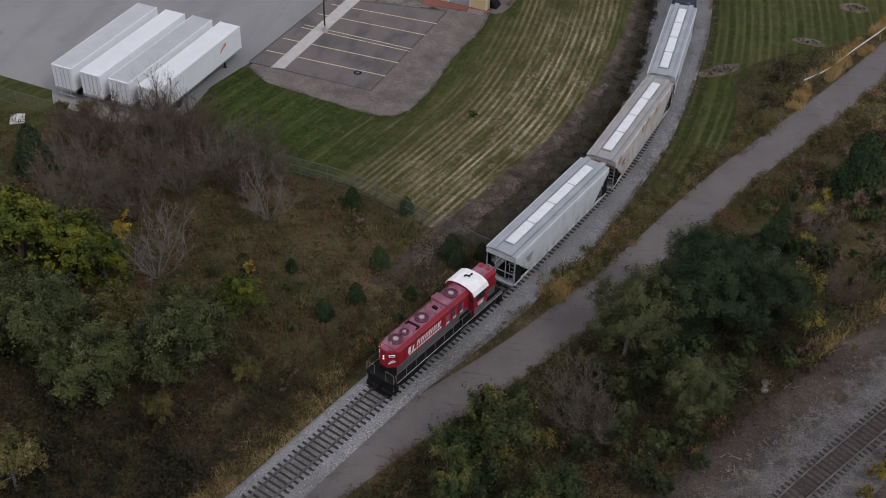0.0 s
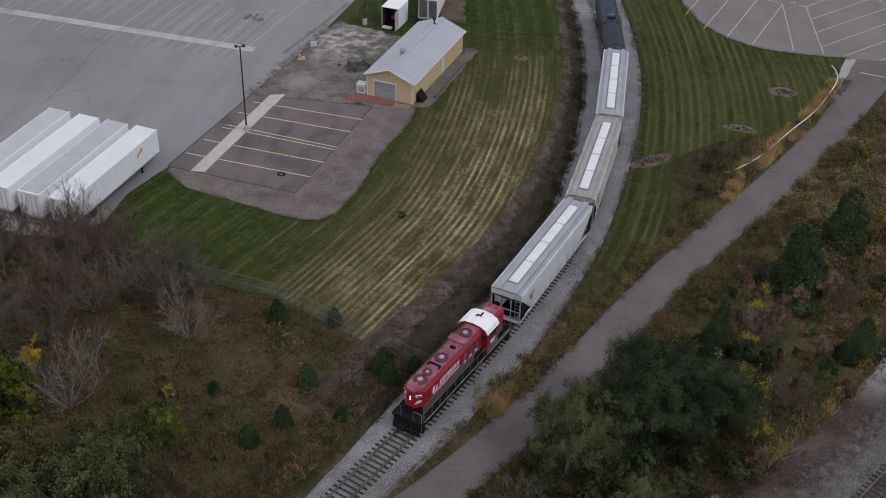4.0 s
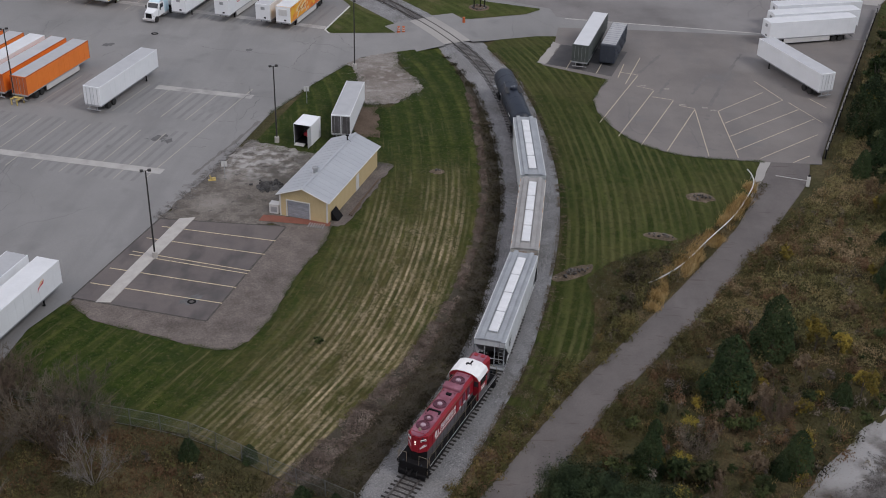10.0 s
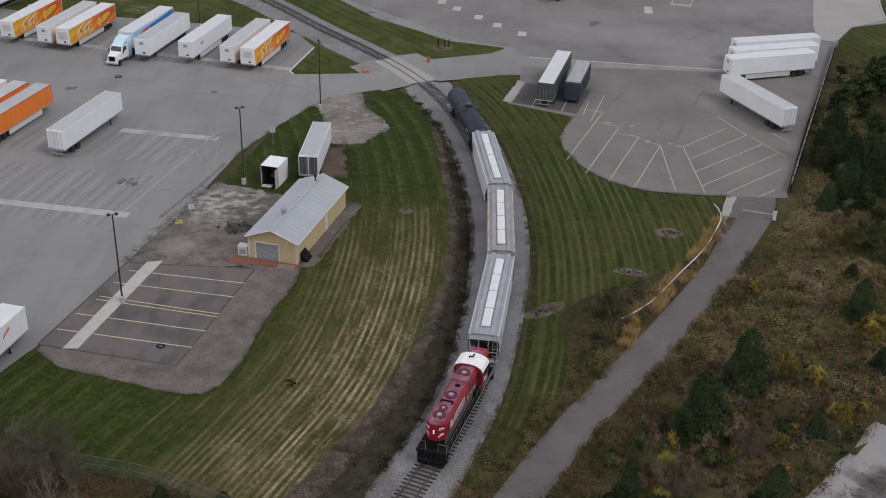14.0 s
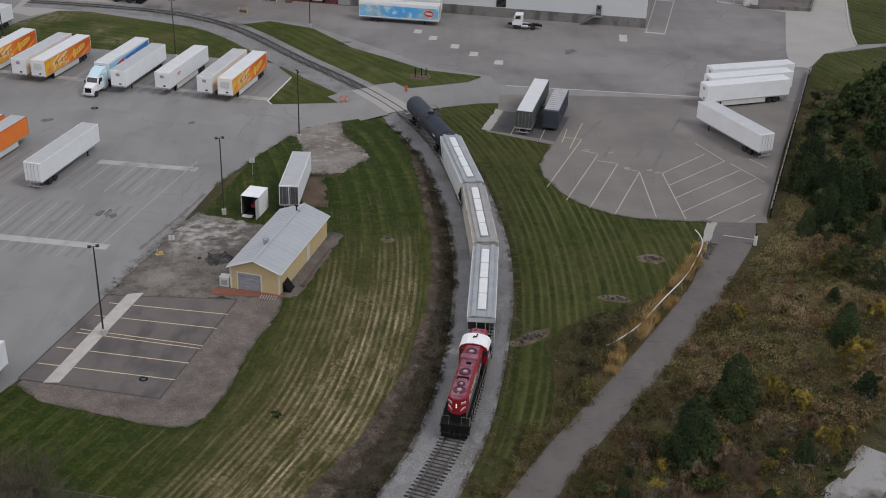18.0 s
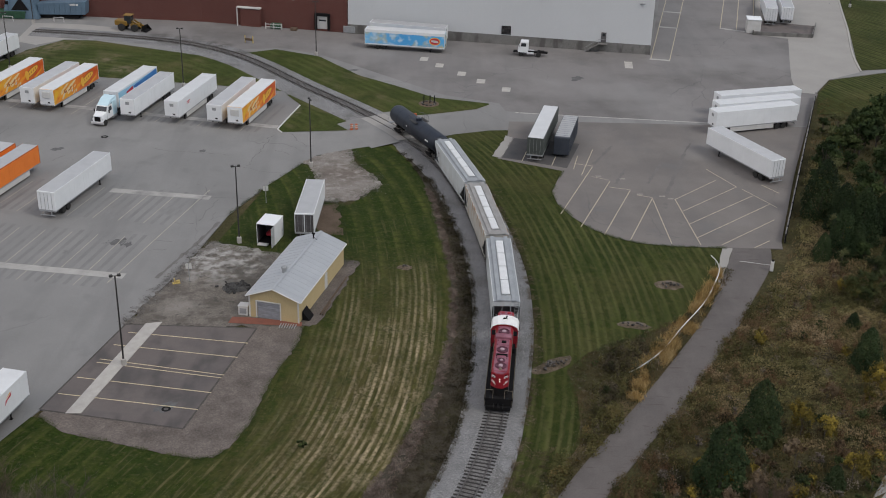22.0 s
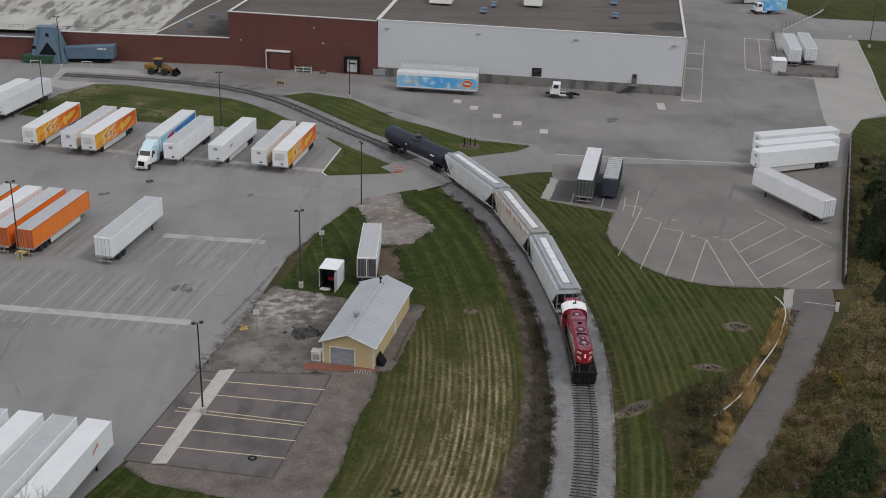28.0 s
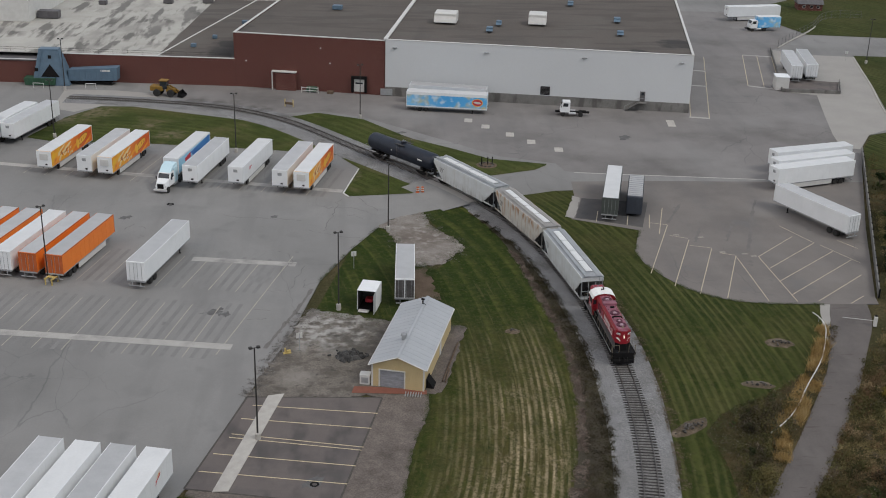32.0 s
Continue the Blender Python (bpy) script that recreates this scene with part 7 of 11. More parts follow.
def build_shed():
    t = thing("shed", pose(15.25, 11.15, 0.06, 0, 0, -8.3 - 6.2), "yellow metal-sided shed with grey gable roof and roller door", "shed")
    W, D, E, R = 6.25, 16.6, 2.95, 4.15
    w = W / 2
    # front wall with its door opening, in pieces round the hole
    d0, d1, dh = -2.15, 0.75, 2.2
    g = Geo()
    for x0, x1, z0, z1 in ((-w, d0, 0, E), (d1, w, 0, E), (d0, d1, dh, E)):
        g.box(((x0 + x1) / 2, 0.08, (z0 + z1) / 2), (x1 - x0, 0.16, z1 - z0), 0.004)
    g.add([(-w, 0, E), (w, 0, E), (0, 0, R), (-w, 0.16, E), (w, 0.16, E), (0, 0.16, R)], [(0, 1, 2), (5, 4, 3), (0, 2, 5, 3), (1, 4, 5, 2), (0, 3, 4, 1)])
    part("wall_front", g, M_yellowwall, t)
    part("wall_side", Geo().box((w - 0.08, D / 2, E / 2), (0.16, D - 0.33, E), 0.004), M_yellowwall, t)
    part("wall_side", Geo().box((-w + 0.08, D / 2, E / 2), (0.16, D - 0.33, E), 0.004), M_yellowwall, t)
    part("wall_back", Geo().box((0, D - 0.08, E / 2), (W, 0.16, E), 0.004).add([(-w, D, E), (w, D, E), (0, D, R), (-w, D - 0.16, E), (w, D - 0.16, E), (0, D - 0.16, R)], [(1, 0, 2), (3, 4, 5), (0, 3, 5, 2), (1, 2, 5, 4)]), M_yellowwall, t)
    for sd in (-1, 1):
        a = math.atan2(R - E, w)
        g = Geo()
        vs = [(sd * (w + 0.3), -0.3, E - 0.3 * math.tan(a) + 0.02), (0, -0.3, R + 0.02), (0, D + 0.3, R + 0.02), (sd * (w + 0.3), D + 0.3, E - 0.3 * math.tan(a) + 0.02)]
        g.add(vs + [(x, y, z + 0.09) for x, y, z in vs], [(0, 1, 2, 3), (7, 6, 5, 4), (0, 4, 5, 1), (1, 5, 6, 2), (2, 6, 7, 3), (3, 7, 4, 0)])
        part("roof_slope", g, M_metalroof, t)
        seam = Geo()
        for k in range(18):
            y = -0.2 + k * (D + 0.4) / 17
            seam.tube((sd * (w + 0.28), y, E - 0.28 * math.tan(a) + 0.115), (0, y, R + 0.115), 0.018, 4)
        part("roof_seams", seam, M_metalroof, t)
        part("corner_trim", Geo().box((sd * (w - 0.06), -0.012, E / 2), (0.2, 0.03, E), 0.005), M_trim, t)
        part("gable_trim", Geo().tube((sd * (w + 0.3), -0.32, E - 0.3 * math.tan(a) + 0.05), (0, -0.32, R + 0.05), 0.07, 4), M_trim, t)
        part("gutter", Geo().box((sd * (w + 0.34), D / 2, E - 0.1), (0.12, D + 0.6, 0.1), 0.02), M_trim, t)
    part("ridge_cap", Geo().box((0, D / 2, R + 0.12), (0.36, D + 0.62, 0.04), 0.01), M_metalroof, t)
    door = part("roller_door", Geo().box(((d0 + d1) / 2, 0.12, dh / 2), (d1 - d0, 0.06, dh), 0.01), M_door, t, "weathered grey roller door")
    for k in range(4):
        part("door_rib", Geo().box(((d0 + d1) / 2, 0.08, 0.45 + k * 0.5), (d1 - d0, 0.03, 0.05), 0.01), M_door, door)
    for x in (d0 - 0.07, d1 + 0.07):
        part("door_frame", Geo().box((x, -0.02, dh / 2), (0.14, 0.06, dh), 0.01), M_trim, t)
    part("door_frame", Geo().box(((d0 + d1) / 2, -0.02, dh + 0.07), (d1 - d0 + 0.28, 0.06, 0.14), 0.01), M_trim, t)
    part("side_door", Geo().box((w + 0.02, 9.6, 1.05), (0.06, 0.95, 2.1), 0.01), M_trim, t, "white side door")
    part("roof_vent", Geo().lathe([(0.3, R - 0.1), (0.3, R + 0.45), (0.4, R + 0.5), (0.36, R + 0.72), (0.1, R + 0.85), (0.02, R + 0.86)], 'Z', 16, (-0.35, 4.6, 0)), M_steel, t, "round metal roof ventilator")
    part("chimney_cowl", Geo().tube((-0.15, D - 2.2, R), (-0.15, D - 2.2, R + 0.7), 0.09, 8).box((-0.15, D - 2.2, R + 0.8), (0.45, 0.2, 0.22), 0.05).tube((-0.15, D - 2.2, R + 0.3), (0.3, D - 2.2, R), 0.04, 6), M_black, t, "dark roof cowl")
    return t


corrugated(M_yellowwall)
build_shed()
t = thing("storage_box", pose(12.0, 33.6, 0.06, 0, 0, 77), "white storage container open at one end", "container")
for a, b, nm in (((0, 1.25, 1.5), (3.4, 0.06, 2.9), "side"), ((0, -1.25, 1.5), (3.4, 0.06, 2.9), "side"), ((1.7, 0, 1.5), (0.06, 2.5, 2.9), "back"), ((0, 0, 2.95), (3.46, 2.56, 0.08), "roof"), ((0, 0, 0.12), (3.4, 2.5, 0.14), "floor")):
    part(nm, Geo().box(a, b, 0.015), M_white if nm != "floor" else M_black, t)
# added dark sheets inside, giving the open interior its shade by colour
for a, q in (((0.0, 1.205, 1.5), (3.3, 0.02, 2.7)), ((0.0, -1.205, 1.5), (3.3, 0.02, 2.7)), ((1.65, 0, 1.5), (0.02, 2.38, 2.7)), ((0, 0, 2.895), (3.3, 2.38, 0.02))):
    part("lining", Geo().box(a, q, 0.005), M_olddoor, t, "added inner sheet, coloured dark for the interior's shade")
part("open_door", Geo().box((-2.25, -1.2, 1.5), (1.1, 0.06, 2.8), 0.01), M_dirtydoor, t, "grey door swung open")
part("stored_load", Geo().box((0.5, 0.1, 0.75), (1.2, 1.0, 0.5), 0.2), M_emblem, t, "red load inside")
part("step", Geo().box((-2.1, 0.3, 0.2), (0.7, 1.4, 0.16), 0.02), M_trim, t)
t = thing("utility_box", pose(11.5, 12.6, 0.07, 0, 0, -10), "white utility cabinet beside the shed", "cabinet")
part("case", Geo().box((0, 0, 0.6), (1.2, 1.0, 1.2), 0.05), M_trim, t)
part("lid", Geo().box((0, 0, 1.23), (1.26, 1.06, 0.08), 0.02), M_trim, t)
part("grille", Geo().box((0, -0.51, 0.6), (0.8, 0.03, 0.7), 0.01), M_steel, t)
# lumber and pipe beside the shed
for a, b in (((20.6, 12.6), (23.1, 22.6)), ((20.9, 12.4), (21.6, 15.6))):
    solid("timber_beam", Geo().tube((*a, 0.2), (*b, 0.2), 0.1, 6), M_dirt, "weathered timber beam on the ground beside the shed", "timber", "beams beside the shed")
t = thing("pallet_stack", pose(17.0, 9.6, 0.08, 0, 0, -8), "pale metal grating on the ground", "grating")
for k in range(7):
    part("slat", Geo().box((-0.9 + k * 0.3, 0, 0.06), (0.12, 1.1, 0.06), 0.01), M_steel, t)
solid("cellar_hatch", Geo().add([(0, 0, 0), (0.9, 0, 0), (0.9, 1.6, 0), (0, 1.6, 0), (0, 0, 1.2), (0, 1.6, 1.2)], [(0, 1, 2, 3), (0, 4, 1), (2, 5, 3), (1, 4, 5, 2), (0, 3, 5, 4)]), M_black, "dark sloped hatch at the shed corner", "hatch", m=pose(18.6, 11.2, 0.06, 0, 0, -13))


# ---- factory ----
def frame_local(x, y, a):
    return pose(x, y, 0.0, 0, 0, a)


def brick_texture(m):
    nt = m.node_tree
    bt = nt.nodes.new("ShaderNodeTexBrick")
    tc = nt.nodes.new("ShaderNodeTexCoord")
    mp = nt.nodes.new("ShaderNodeMapping")
    mp.inputs["Rotation"].default_value = (radians(90), 0, 0)
    nt.links.new(tc.outputs["Object"], mp.inputs[0])
    nt.links.new(mp.outputs[0], bt.inputs["Vector"])
    bt.inputs["Scale"].default_value = 2.4
    bt.inputs["Mortar Size"].default_value = 0.012
    a, slot = colour_of(m)
    x = nt.nodes.new("ShaderNodeMix")
    x.data_type = 'RGBA'
    nt.links.new(bt.outputs["Fac"], x.inputs[0])
    nt.links.new(a, x.inputs[6])
    x.inputs[7].default_value = (0.24, 0.14, 0.12, 1)
    nt.links.new(x.outputs[2], slot)


brick_texture(M_brick)


def build_factory():
    t = thing("warehouse", frame_local(15.55, 139.0, -10.1), "white clad warehouse with flat brown roof", "warehouse")
    L, D, H = 64.4, 75.0, 12.2
    part("wall_front", Geo().box((L / 2, 0.2, H / 2 + 0.5), (L, 0.4, H - 1.0), 0.02), M_whitewall, t)
    part("wall_side", Geo().box((L - 0.2, D / 2 + 0.4, H / 2 + 0.5), (0.4, D - 0.8, H - 1.0), 0.02), M_whitewall, t)
    part("wall_back", Geo().box((L / 2, D - 0.2, H / 2), (L, 0.4, H), 0.02), M_whitewall, t)
    part("plinth", Geo().box((L / 2, 0.18, 1.0), (L + 0.02, 0.5, 2.1), 0.02), M_base, t, "stained grey concrete plinth")
    part("roof", Geo().box((L / 2, D / 2, H - 0.25), (L - 0.6, D - 0.6, 0.3), 0.02), M_roofbrown, t, "brown gravelled flat roof")
    part("parapet", Geo().box((L / 2, 0.2, H + 0.06), (L + 0.1, 0.5, 0.14), 0.02), M_trim, t)
    part("parapet", Geo().box((L - 0.2, D / 2, H + 0.06), (0.5, D, 0.14), 0.02), M_trim, t)
    part("parapet", Geo().box((0.0, D / 2, H + 0.1), (0.8, D, 0.3), 0.02), M_trim, t, "white roof edge between two roofs")
    for k in range(32):
        part("cladding_joint", Geo().box((1 + k * 2.0, -0.006, H / 2 + 0.6), (0.03, 0.012, H - 1.4), 0.003), M_whitewall, t)
    for x in (2.0, 21.5, 42, 62):
        part("wall_lamp", Geo().box((x, -0.2, H - 1.6), (1.0, 0.4, 0.2), 0.04), M_steel, t)
    v = part("wall_vent", Geo().box((34.2, -0.08, 3.15), (2.0, 0.08, 1.8), 0.02), M_black, t, "dark louvred wall vent")
    for k in range(6):
        part("vent_slat", Geo().box((34.2, -0.13, 2.5 + k * 0.26), (1.9, 0.06, 0.06), 0.01), M_locogrey, v)
    d = part("door", Geo().box((54.6, -0.09, 3.05), (1.05, 0.08, 2.1), 0.01), M_locogrey, t, "grey steel door above a stair")
    part("door_window", Geo().box((54.6, -0.135, 3.6), (0.5, 0.02, 0.6), 0.01), M_glass, d)
    st = part("stair", Geo().box((54.6, -0.8, 1.9), (1.7, 1.4, 0.14), 0.02), M_base, t, "concrete landing and stair")
    for k in range(9):
        part("step", Geo().box((53.6 - k * 0.3, -0.8, 1.74 - k * 0.19), (0.3, 1.2, 0.06), 0.01), M_base, st)
    g = Geo()
    grab(g, [(55.4, -1.45, 2.95), (53.7, -1.45, 2.95), (51.0, -1.45, 1.1), (51.0, -1.45, 0.1)], 0.035)
    grab(g, [(53.7, -1.45, 2.95), (53.7, -1.45, 1.95)], 0.035)
    part("stair_rail", g, M_steel, t)
    part("meter_box", Geo().box((0.3, -0.1, 0.9), (2.6, 0.2, 1.4), 0.05), M_steel, t)
    for x, y, s, mt in ((10.5, 21, (5.0, 4.4, 2.2), M_trim), (31, 24, (4.0, 4.2, 2.3), M_trim), (21, 13, (1.4, 1.4, 1.0), M_bluegrey), (22.5, 20, (1.2, 1.2, 1.0), M_bluegrey), (49, 30, (1.5, 1.6, 1.0), M_bluegrey), (49.5, 16, (1.4, 1.4, 0.9), M_bluegrey), (38, 47, (1.4, 1.4, 1.0), M_bluegrey)):
        u = part("rooftop_unit", Geo().box((x, y, H + s[2] / 2 + 0.15), s, 0.12), mt, t, "white rooftop air unit" if mt is M_trim else "small blue-grey roof vent")
        part("unit_hood", Geo().add([(x - s[0] / 2, y - s[1] / 2 - 0.02, H + 0.3), (x + s[0] / 2, y - s[1] / 2 - 0.02, H + 0.3), (x + s[0] / 2, y - s[1] / 2 - 0.6, H + 0.4), (x - s[0] / 2, y - s[1] / 2 - 0.6, H + 0.4), (x - s[0] / 2, y - s[1] / 2 - 0.02, H + s[2] * 0.8), (x + s[0] / 2, y - s[1] / 2 - 0.02, H + s[2] * 0.8)], [(0, 1, 2, 3), (3, 2, 5, 4), (0, 3, 4), (1, 5, 2)]), mt, u)
    b = thing("brick_hall", frame_local(15.5, 139.15, -11.3 + 180), "tall red brick hall with flat brown roof", "factory hall")
    # local x runs west from the warehouse corner, y towards the camera
    L2, H2, D2 = 33.2, 11.9, 78
    part("wall_front", Geo().box((L2 / 2 + 0.02, -0.2, H2 / 2), (L2 - 0.08, 0.4, H2), 0.02), M_brick, b)
    part("wall_side", Geo().box((L2 - 0.22, -D2 / 2 - 0.4, H2 / 2), (0.4, D2, H2), 0.02), M_brick, b)
    part("roof", Geo().box((L2 / 2, -D2 / 2 - 0.4, H2 - 0.3), (L2 - 0.9, D2, 0.3), 0.02), M_roofbrown, b)
    part("coping", Geo().box((L2 / 2 + 0.05, -0.2, H2 + 0.05), (L2 - 0.05, 0.55, 0.16), 0.02), M_trim, b, "pale parapet coping")
    part("coping", Geo().box((L2 - 0.22, -D2 / 2 - 0.5, H2 + 0.05), (0.55, D2, 0.16), 0.02), M_trim, b, "pale parapet coping")
    dk = part("dock_door", Geo().box((5.6, 0.05, 1.9), (2.3, 0.12, 2.7), 0.02), M_trim, b, "white dock door with dark seal")
    part("dock_seal", Geo().box((4.15, 0.3, 2.1), (0.5, 0.6, 3.4), 0.05).box((7.05, 0.3, 2.1), (0.5, 0.6, 3.4), 0.05).box((5.6, 0.3, 3.7), (3.4, 0.6, 0.6), 0.05), M_black, b, "black dock seal")
    part("door_window", Geo().box((5.6, 0.13, 2.4), (1.6, 0.03, 0.35), 0.01), M_glass, dk)
    hood = part("entry_hood", Geo().box((22.0, 0.5, 4.1), (5.4, 1.2, 0.25), 0.03), M_trim, b, "white hood over a brick bay")
    part("entry_bay", Geo().box((21.6, 0.45, 1.9), (4.4, 1.0, 3.8), 0.03), M_brick, b)
    part("hood_post", Geo().box((24.6, 0.9, 2.0), (0.2, 0.2, 4.0), 0.02), M_trim, hood)
    for x, z in ((14.0, 9.6), (12.0, 6.4), (30.5, 5.9)):
        part("wall_lamp", Geo().box((x, 0.1, z), (0.3, 0.25, 0.2), 0.04), M_trim, b)
    for x, y in ((17, -30), (28, -46)):
        part("rooftop_unit", Geo().box((x, y, H2 + 0.5), (2.2, 1.6, 1.0), 0.1), M_bluegrey, b, "small blue-grey roof vent")
    c = thing("low_brick_hall", frame_local(-17.0, 145.6, -4.7 + 180), "low red brick hall with pale stained roof", "factory hall")
    L3, H3 = 39.0, 6.1
    part("wall_front", Geo().box((L3 / 2, -0.2, H3 / 2), (L3, 0.4, H3), 0.02), M_brick, c)
    part("coping", Geo().box((L3 / 2, -0.2, H3 + 0.05), (L3 + 0.1, 0.55, 0.14), 0.02), M_trim, c)
    part("roof_dark", Geo().box((8.5, -33, H3 - 0.2), (17, 65, 0.3), 0.02), M_roofbrown, c, "dark flat roof")
    part("roof_pale", Geo().add([(17.0, -0.4, H3 - 0.1), (75, -0.4, H3 - 0.1), (75, -66, H3 - 0.1), (6.0, -66, H3 - 0.1)], [(3, 2, 1, 0)]), M_roofpale, c, "pale worn roofing with dark streaks")
    part("roof_divider", Geo().tube((17.0, -0.4, H3), (6.0, -66, H3), 0.18, 4), M_trim, c)
    part("wall_back", Geo().box((32, -66, H3 / 2 + 0.3), (86, 0.4, H3 + 0.6), 0.02), M_trim, c)
    g = Geo()
    for k in range(20):
        g.tube((1 + k * 3.2, -0.9, H3), (1 + k * 3.2, -0.9, H3 + 0.95), 0.03, 4)
    g.tube((1, -0.9, H3 + 0.95), (62, -0.9, H3 + 0.95), 0.03, 4)
    g.tube((1, -0.9, H3 + 0.5), (62, -0.9, H3 + 0.5), 0.025, 4)
    part("roof_rail", g, M_pole, c, "dark roof guard rail")
    for x, y, s in ((11, -10, (1.1, 1.1, 0.8)), (8, -19, (1.0, 1.0, 0.8)), (4, -36, (1.4, 1.1, 0.8)), (3, -28, (0.9, 0.9, 0.6)), (52, -36, (5.0, 2.4, 1.8)), (44, -54, (2, 1.4, 1.0)), (28, -58, (2.4, 1.6, 1.2)), (18, -60, (2.6, 1.6, 1.2))):
        part("rooftop_unit", Geo().box((x, y, H3 + s[2] / 2), s, 0.08), M_bluegrey if s[0] < 1.5 else M_locogrey, c, "roof vent unit")
    part("white_upper_hall", Geo().box((68, -48, H3 + 2.6), (26, 34, 5.4), 0.05), M_trim, c, "white upper storey behind the pale roof")
    e = thing("west_annex", frame_local(-58.5, 148.4, 176), "low red brick annex with flat grey roof", "factory hall")
    part("wall_front", Geo().box((12, 1.6, 2.5), (24, 0.4, 5.0), 0.02), M_brick, e)
    part("wall_side", Geo().box((-0.0, -2.5, 2.5), (0.4, 7.8, 5.0), 0.02), M_brick, e)
    part("roof", Geo().box((12, -2.5, 5.05), (24.6, 9.0, 0.25), 0.03), M_locogrey, e)
    part("coping", Geo().box((12, 1.7, 5.22), (24.8, 0.4, 0.14), 0.02), M_trim, e)
    part("door", Geo().box((-0.22, -1.2, 1.2), (0.06, 1.2, 2.3), 0.01), M_trim, e, "white annex door")


def build_compactor():
    t = thing("waste_compactor", ground_pose(-51.5, 146.4, -3), "blue-grey hopper tower and long waste compactor", "compactor")
    part("tower", Geo().add([(-8.6, -2.4, 0.1), (-0.6, -2.4, 0.1), (-0.6, 2.0, 0.1), (-8.6, 2.0, 0.1), (-6.9, -1.2, 7.6), (-2.9, -1.2, 7.6), (-2.9, 1.0, 7.6), (-6.9, 1.0, 7.6)], [(0, 1, 5, 4), (1, 2, 6, 5), (2, 3, 7, 6), (3, 0, 4, 7), (4, 5, 6, 7)]), M_bluegrey, t, "blue-grey tapered hopper tower")
    part("tower_port", Geo().box((-4.6, -1.52, 6.1), (0.7, 0.12, 0.7), 0.02), M_black, t, "small dark port")
    part("tower_port", Geo().box((-7.5, -2.0, 3.4), (0.7, 0.16, 0.7), 0.02), M_black, t, "small dark port")
    part("tower_cap", Geo().box((-4.9, -0.1, 7.65), (4.2, 2.4, 0.14), 0.03), M_bluegrey, t)
    for x in (-7.6, -1.6):
        part("tower_rib", Geo().tube((x, -2.45, 0.2), (-4.4 + (x + 4.6) * 0.6, -1.45, 7.5), 0.1, 4), M_bluegrey, t)
    part("tower_opening", Geo().add([(-6.6, -2.2, 1.9), (-2.6, -2.2, 1.9), (-4.6, -1.83, 4.6)], [(0, 1, 2)]), M_black, t, "dark triangular opening")
    part("container", Geo().add([(-1.0, -1.3, 0.9), (9.4, -1.3, 1.2), (9.4, 1.3, 1.2), (-1.0, 1.3, 0.9), (-1.0, -1.3, 3.3), (9.6, -1.3, 4.0), (9.6, 1.3, 4.0), (-1.0, 1.3, 3.3)], [(3, 2, 1, 0), (0, 1, 5, 4), (1, 2, 6, 5), (2, 3, 7, 6), (3, 0, 4, 7), (4, 5, 6, 7)]), M_bluegrey, t)
    for k in range(8):
        part("rib", Geo().box((0.2 + k * 1.2, -1.34, 2.3 + k * 0.06), (0.12, 0.1, 2.3), 0.02), M_bluegrey, t)
    part("marking_bar", Geo().box((7.0, -1.33, 3.3), (2.0, 0.03, 0.4), 0.01), M_trim, t)
    part("skid", Geo().box((3.5, -0.8, 0.5), (9.0, 0.3, 0.5), 0.03).box((3.5, 0.8, 0.5), (9.0, 0.3, 0.5), 0.03), M_black, t)
    d = thing("green_dumpster", ground_pose(-58.4, 145.2, -3), "dark green open-top dumpster", "dumpster")
    part("bin", Geo().add([(-3.2, -1.1, 0.2), (3.2, -1.1, 0.2), (3.2, 1.1, 0.2), (-3.2, 1.1, 0.2), (-3.4, -1.2, 1.7), (3.4, -1.2, 1.7), (3.4, 1.2, 1.7), (-3.4, 1.2, 1.7)], [(3, 2, 1, 0), (0, 1, 5, 4), (1, 2, 6, 5), (2, 3, 7, 6), (3, 0, 4, 7)]), M_green, d)
    part("cover", Geo().box((0, 0, 1.62), (6.6, 2.2, 0.1), 0.03), M_green, d)
    for k in range(6):
        part("rib", Geo().box((-2.6 + k * 1.04, -1.2, 1.0), (0.1, 0.12, 1.4), 0.02), M_green, d)
    for x in (-59.5, -48.5):
        g = Geo()
        grab(g, [(x, 142.6, 0), (x, 142.6, 1.1), (x + 2.2, 142.4, 1.1), (x + 2.2, 142.4, 0)], 0.07)
        solid("bollard_hoop", g, M_trim, "white painted pipe hoop guard", "bollard", "hoop guards")
    f = thing("pallet_cage", ground_pose(-0.6, 140.6, -11), "pale yellow steel fence cage", "cage")
    for x in (-1.8, 0, 1.8):
        part("post", Geo().box((x, 0, 0.7), (0.14, 0.14, 1.4), 0.02), M_trim, f)
    for z in (0.5, 1.1):
        part("rail", Geo().box((0, 0, z), (3.7, 0.08, 0.14), 0.02), M_trim, f)
    part("bin", Geo().box((0.2, 0.9, 0.6), (2.2, 1.2, 1.0), 0.06), M_green, f)
    solid("pallet", Geo().box((0, 0, 0.3), (1.3, 1.1, 0.6), 0.04), M_dirt, "stack of brown wooden pallets", "pallet", m=ground_pose(3.8, 140.2, -11))
    for x, y in ((105.3, 148.2),):
        u = thing("tank_enclosure", ground_pose(x, y, -8), "white tank cabinet inside a fence", "cabinet")
        part("case", Geo().box((0, 0, 1.5), (3.0, 3.4, 3.0), 0.1), M_trim, u)
        part("roof", Geo().box((0, 0, 3.05), (3.2, 3.6, 0.12), 0.03), M_white, u)
    sheet("truck_wash_pad", [(105.2, 145.8), (117.4, 144.4), (121, 154.2), (108.4, 157.6)], 0.09, M_lot, "dark stained pad behind a low wall", "pad")
    w = thing("low_wall", pose(0, 0, 0), "low grey concrete wall round the pad", "wall")
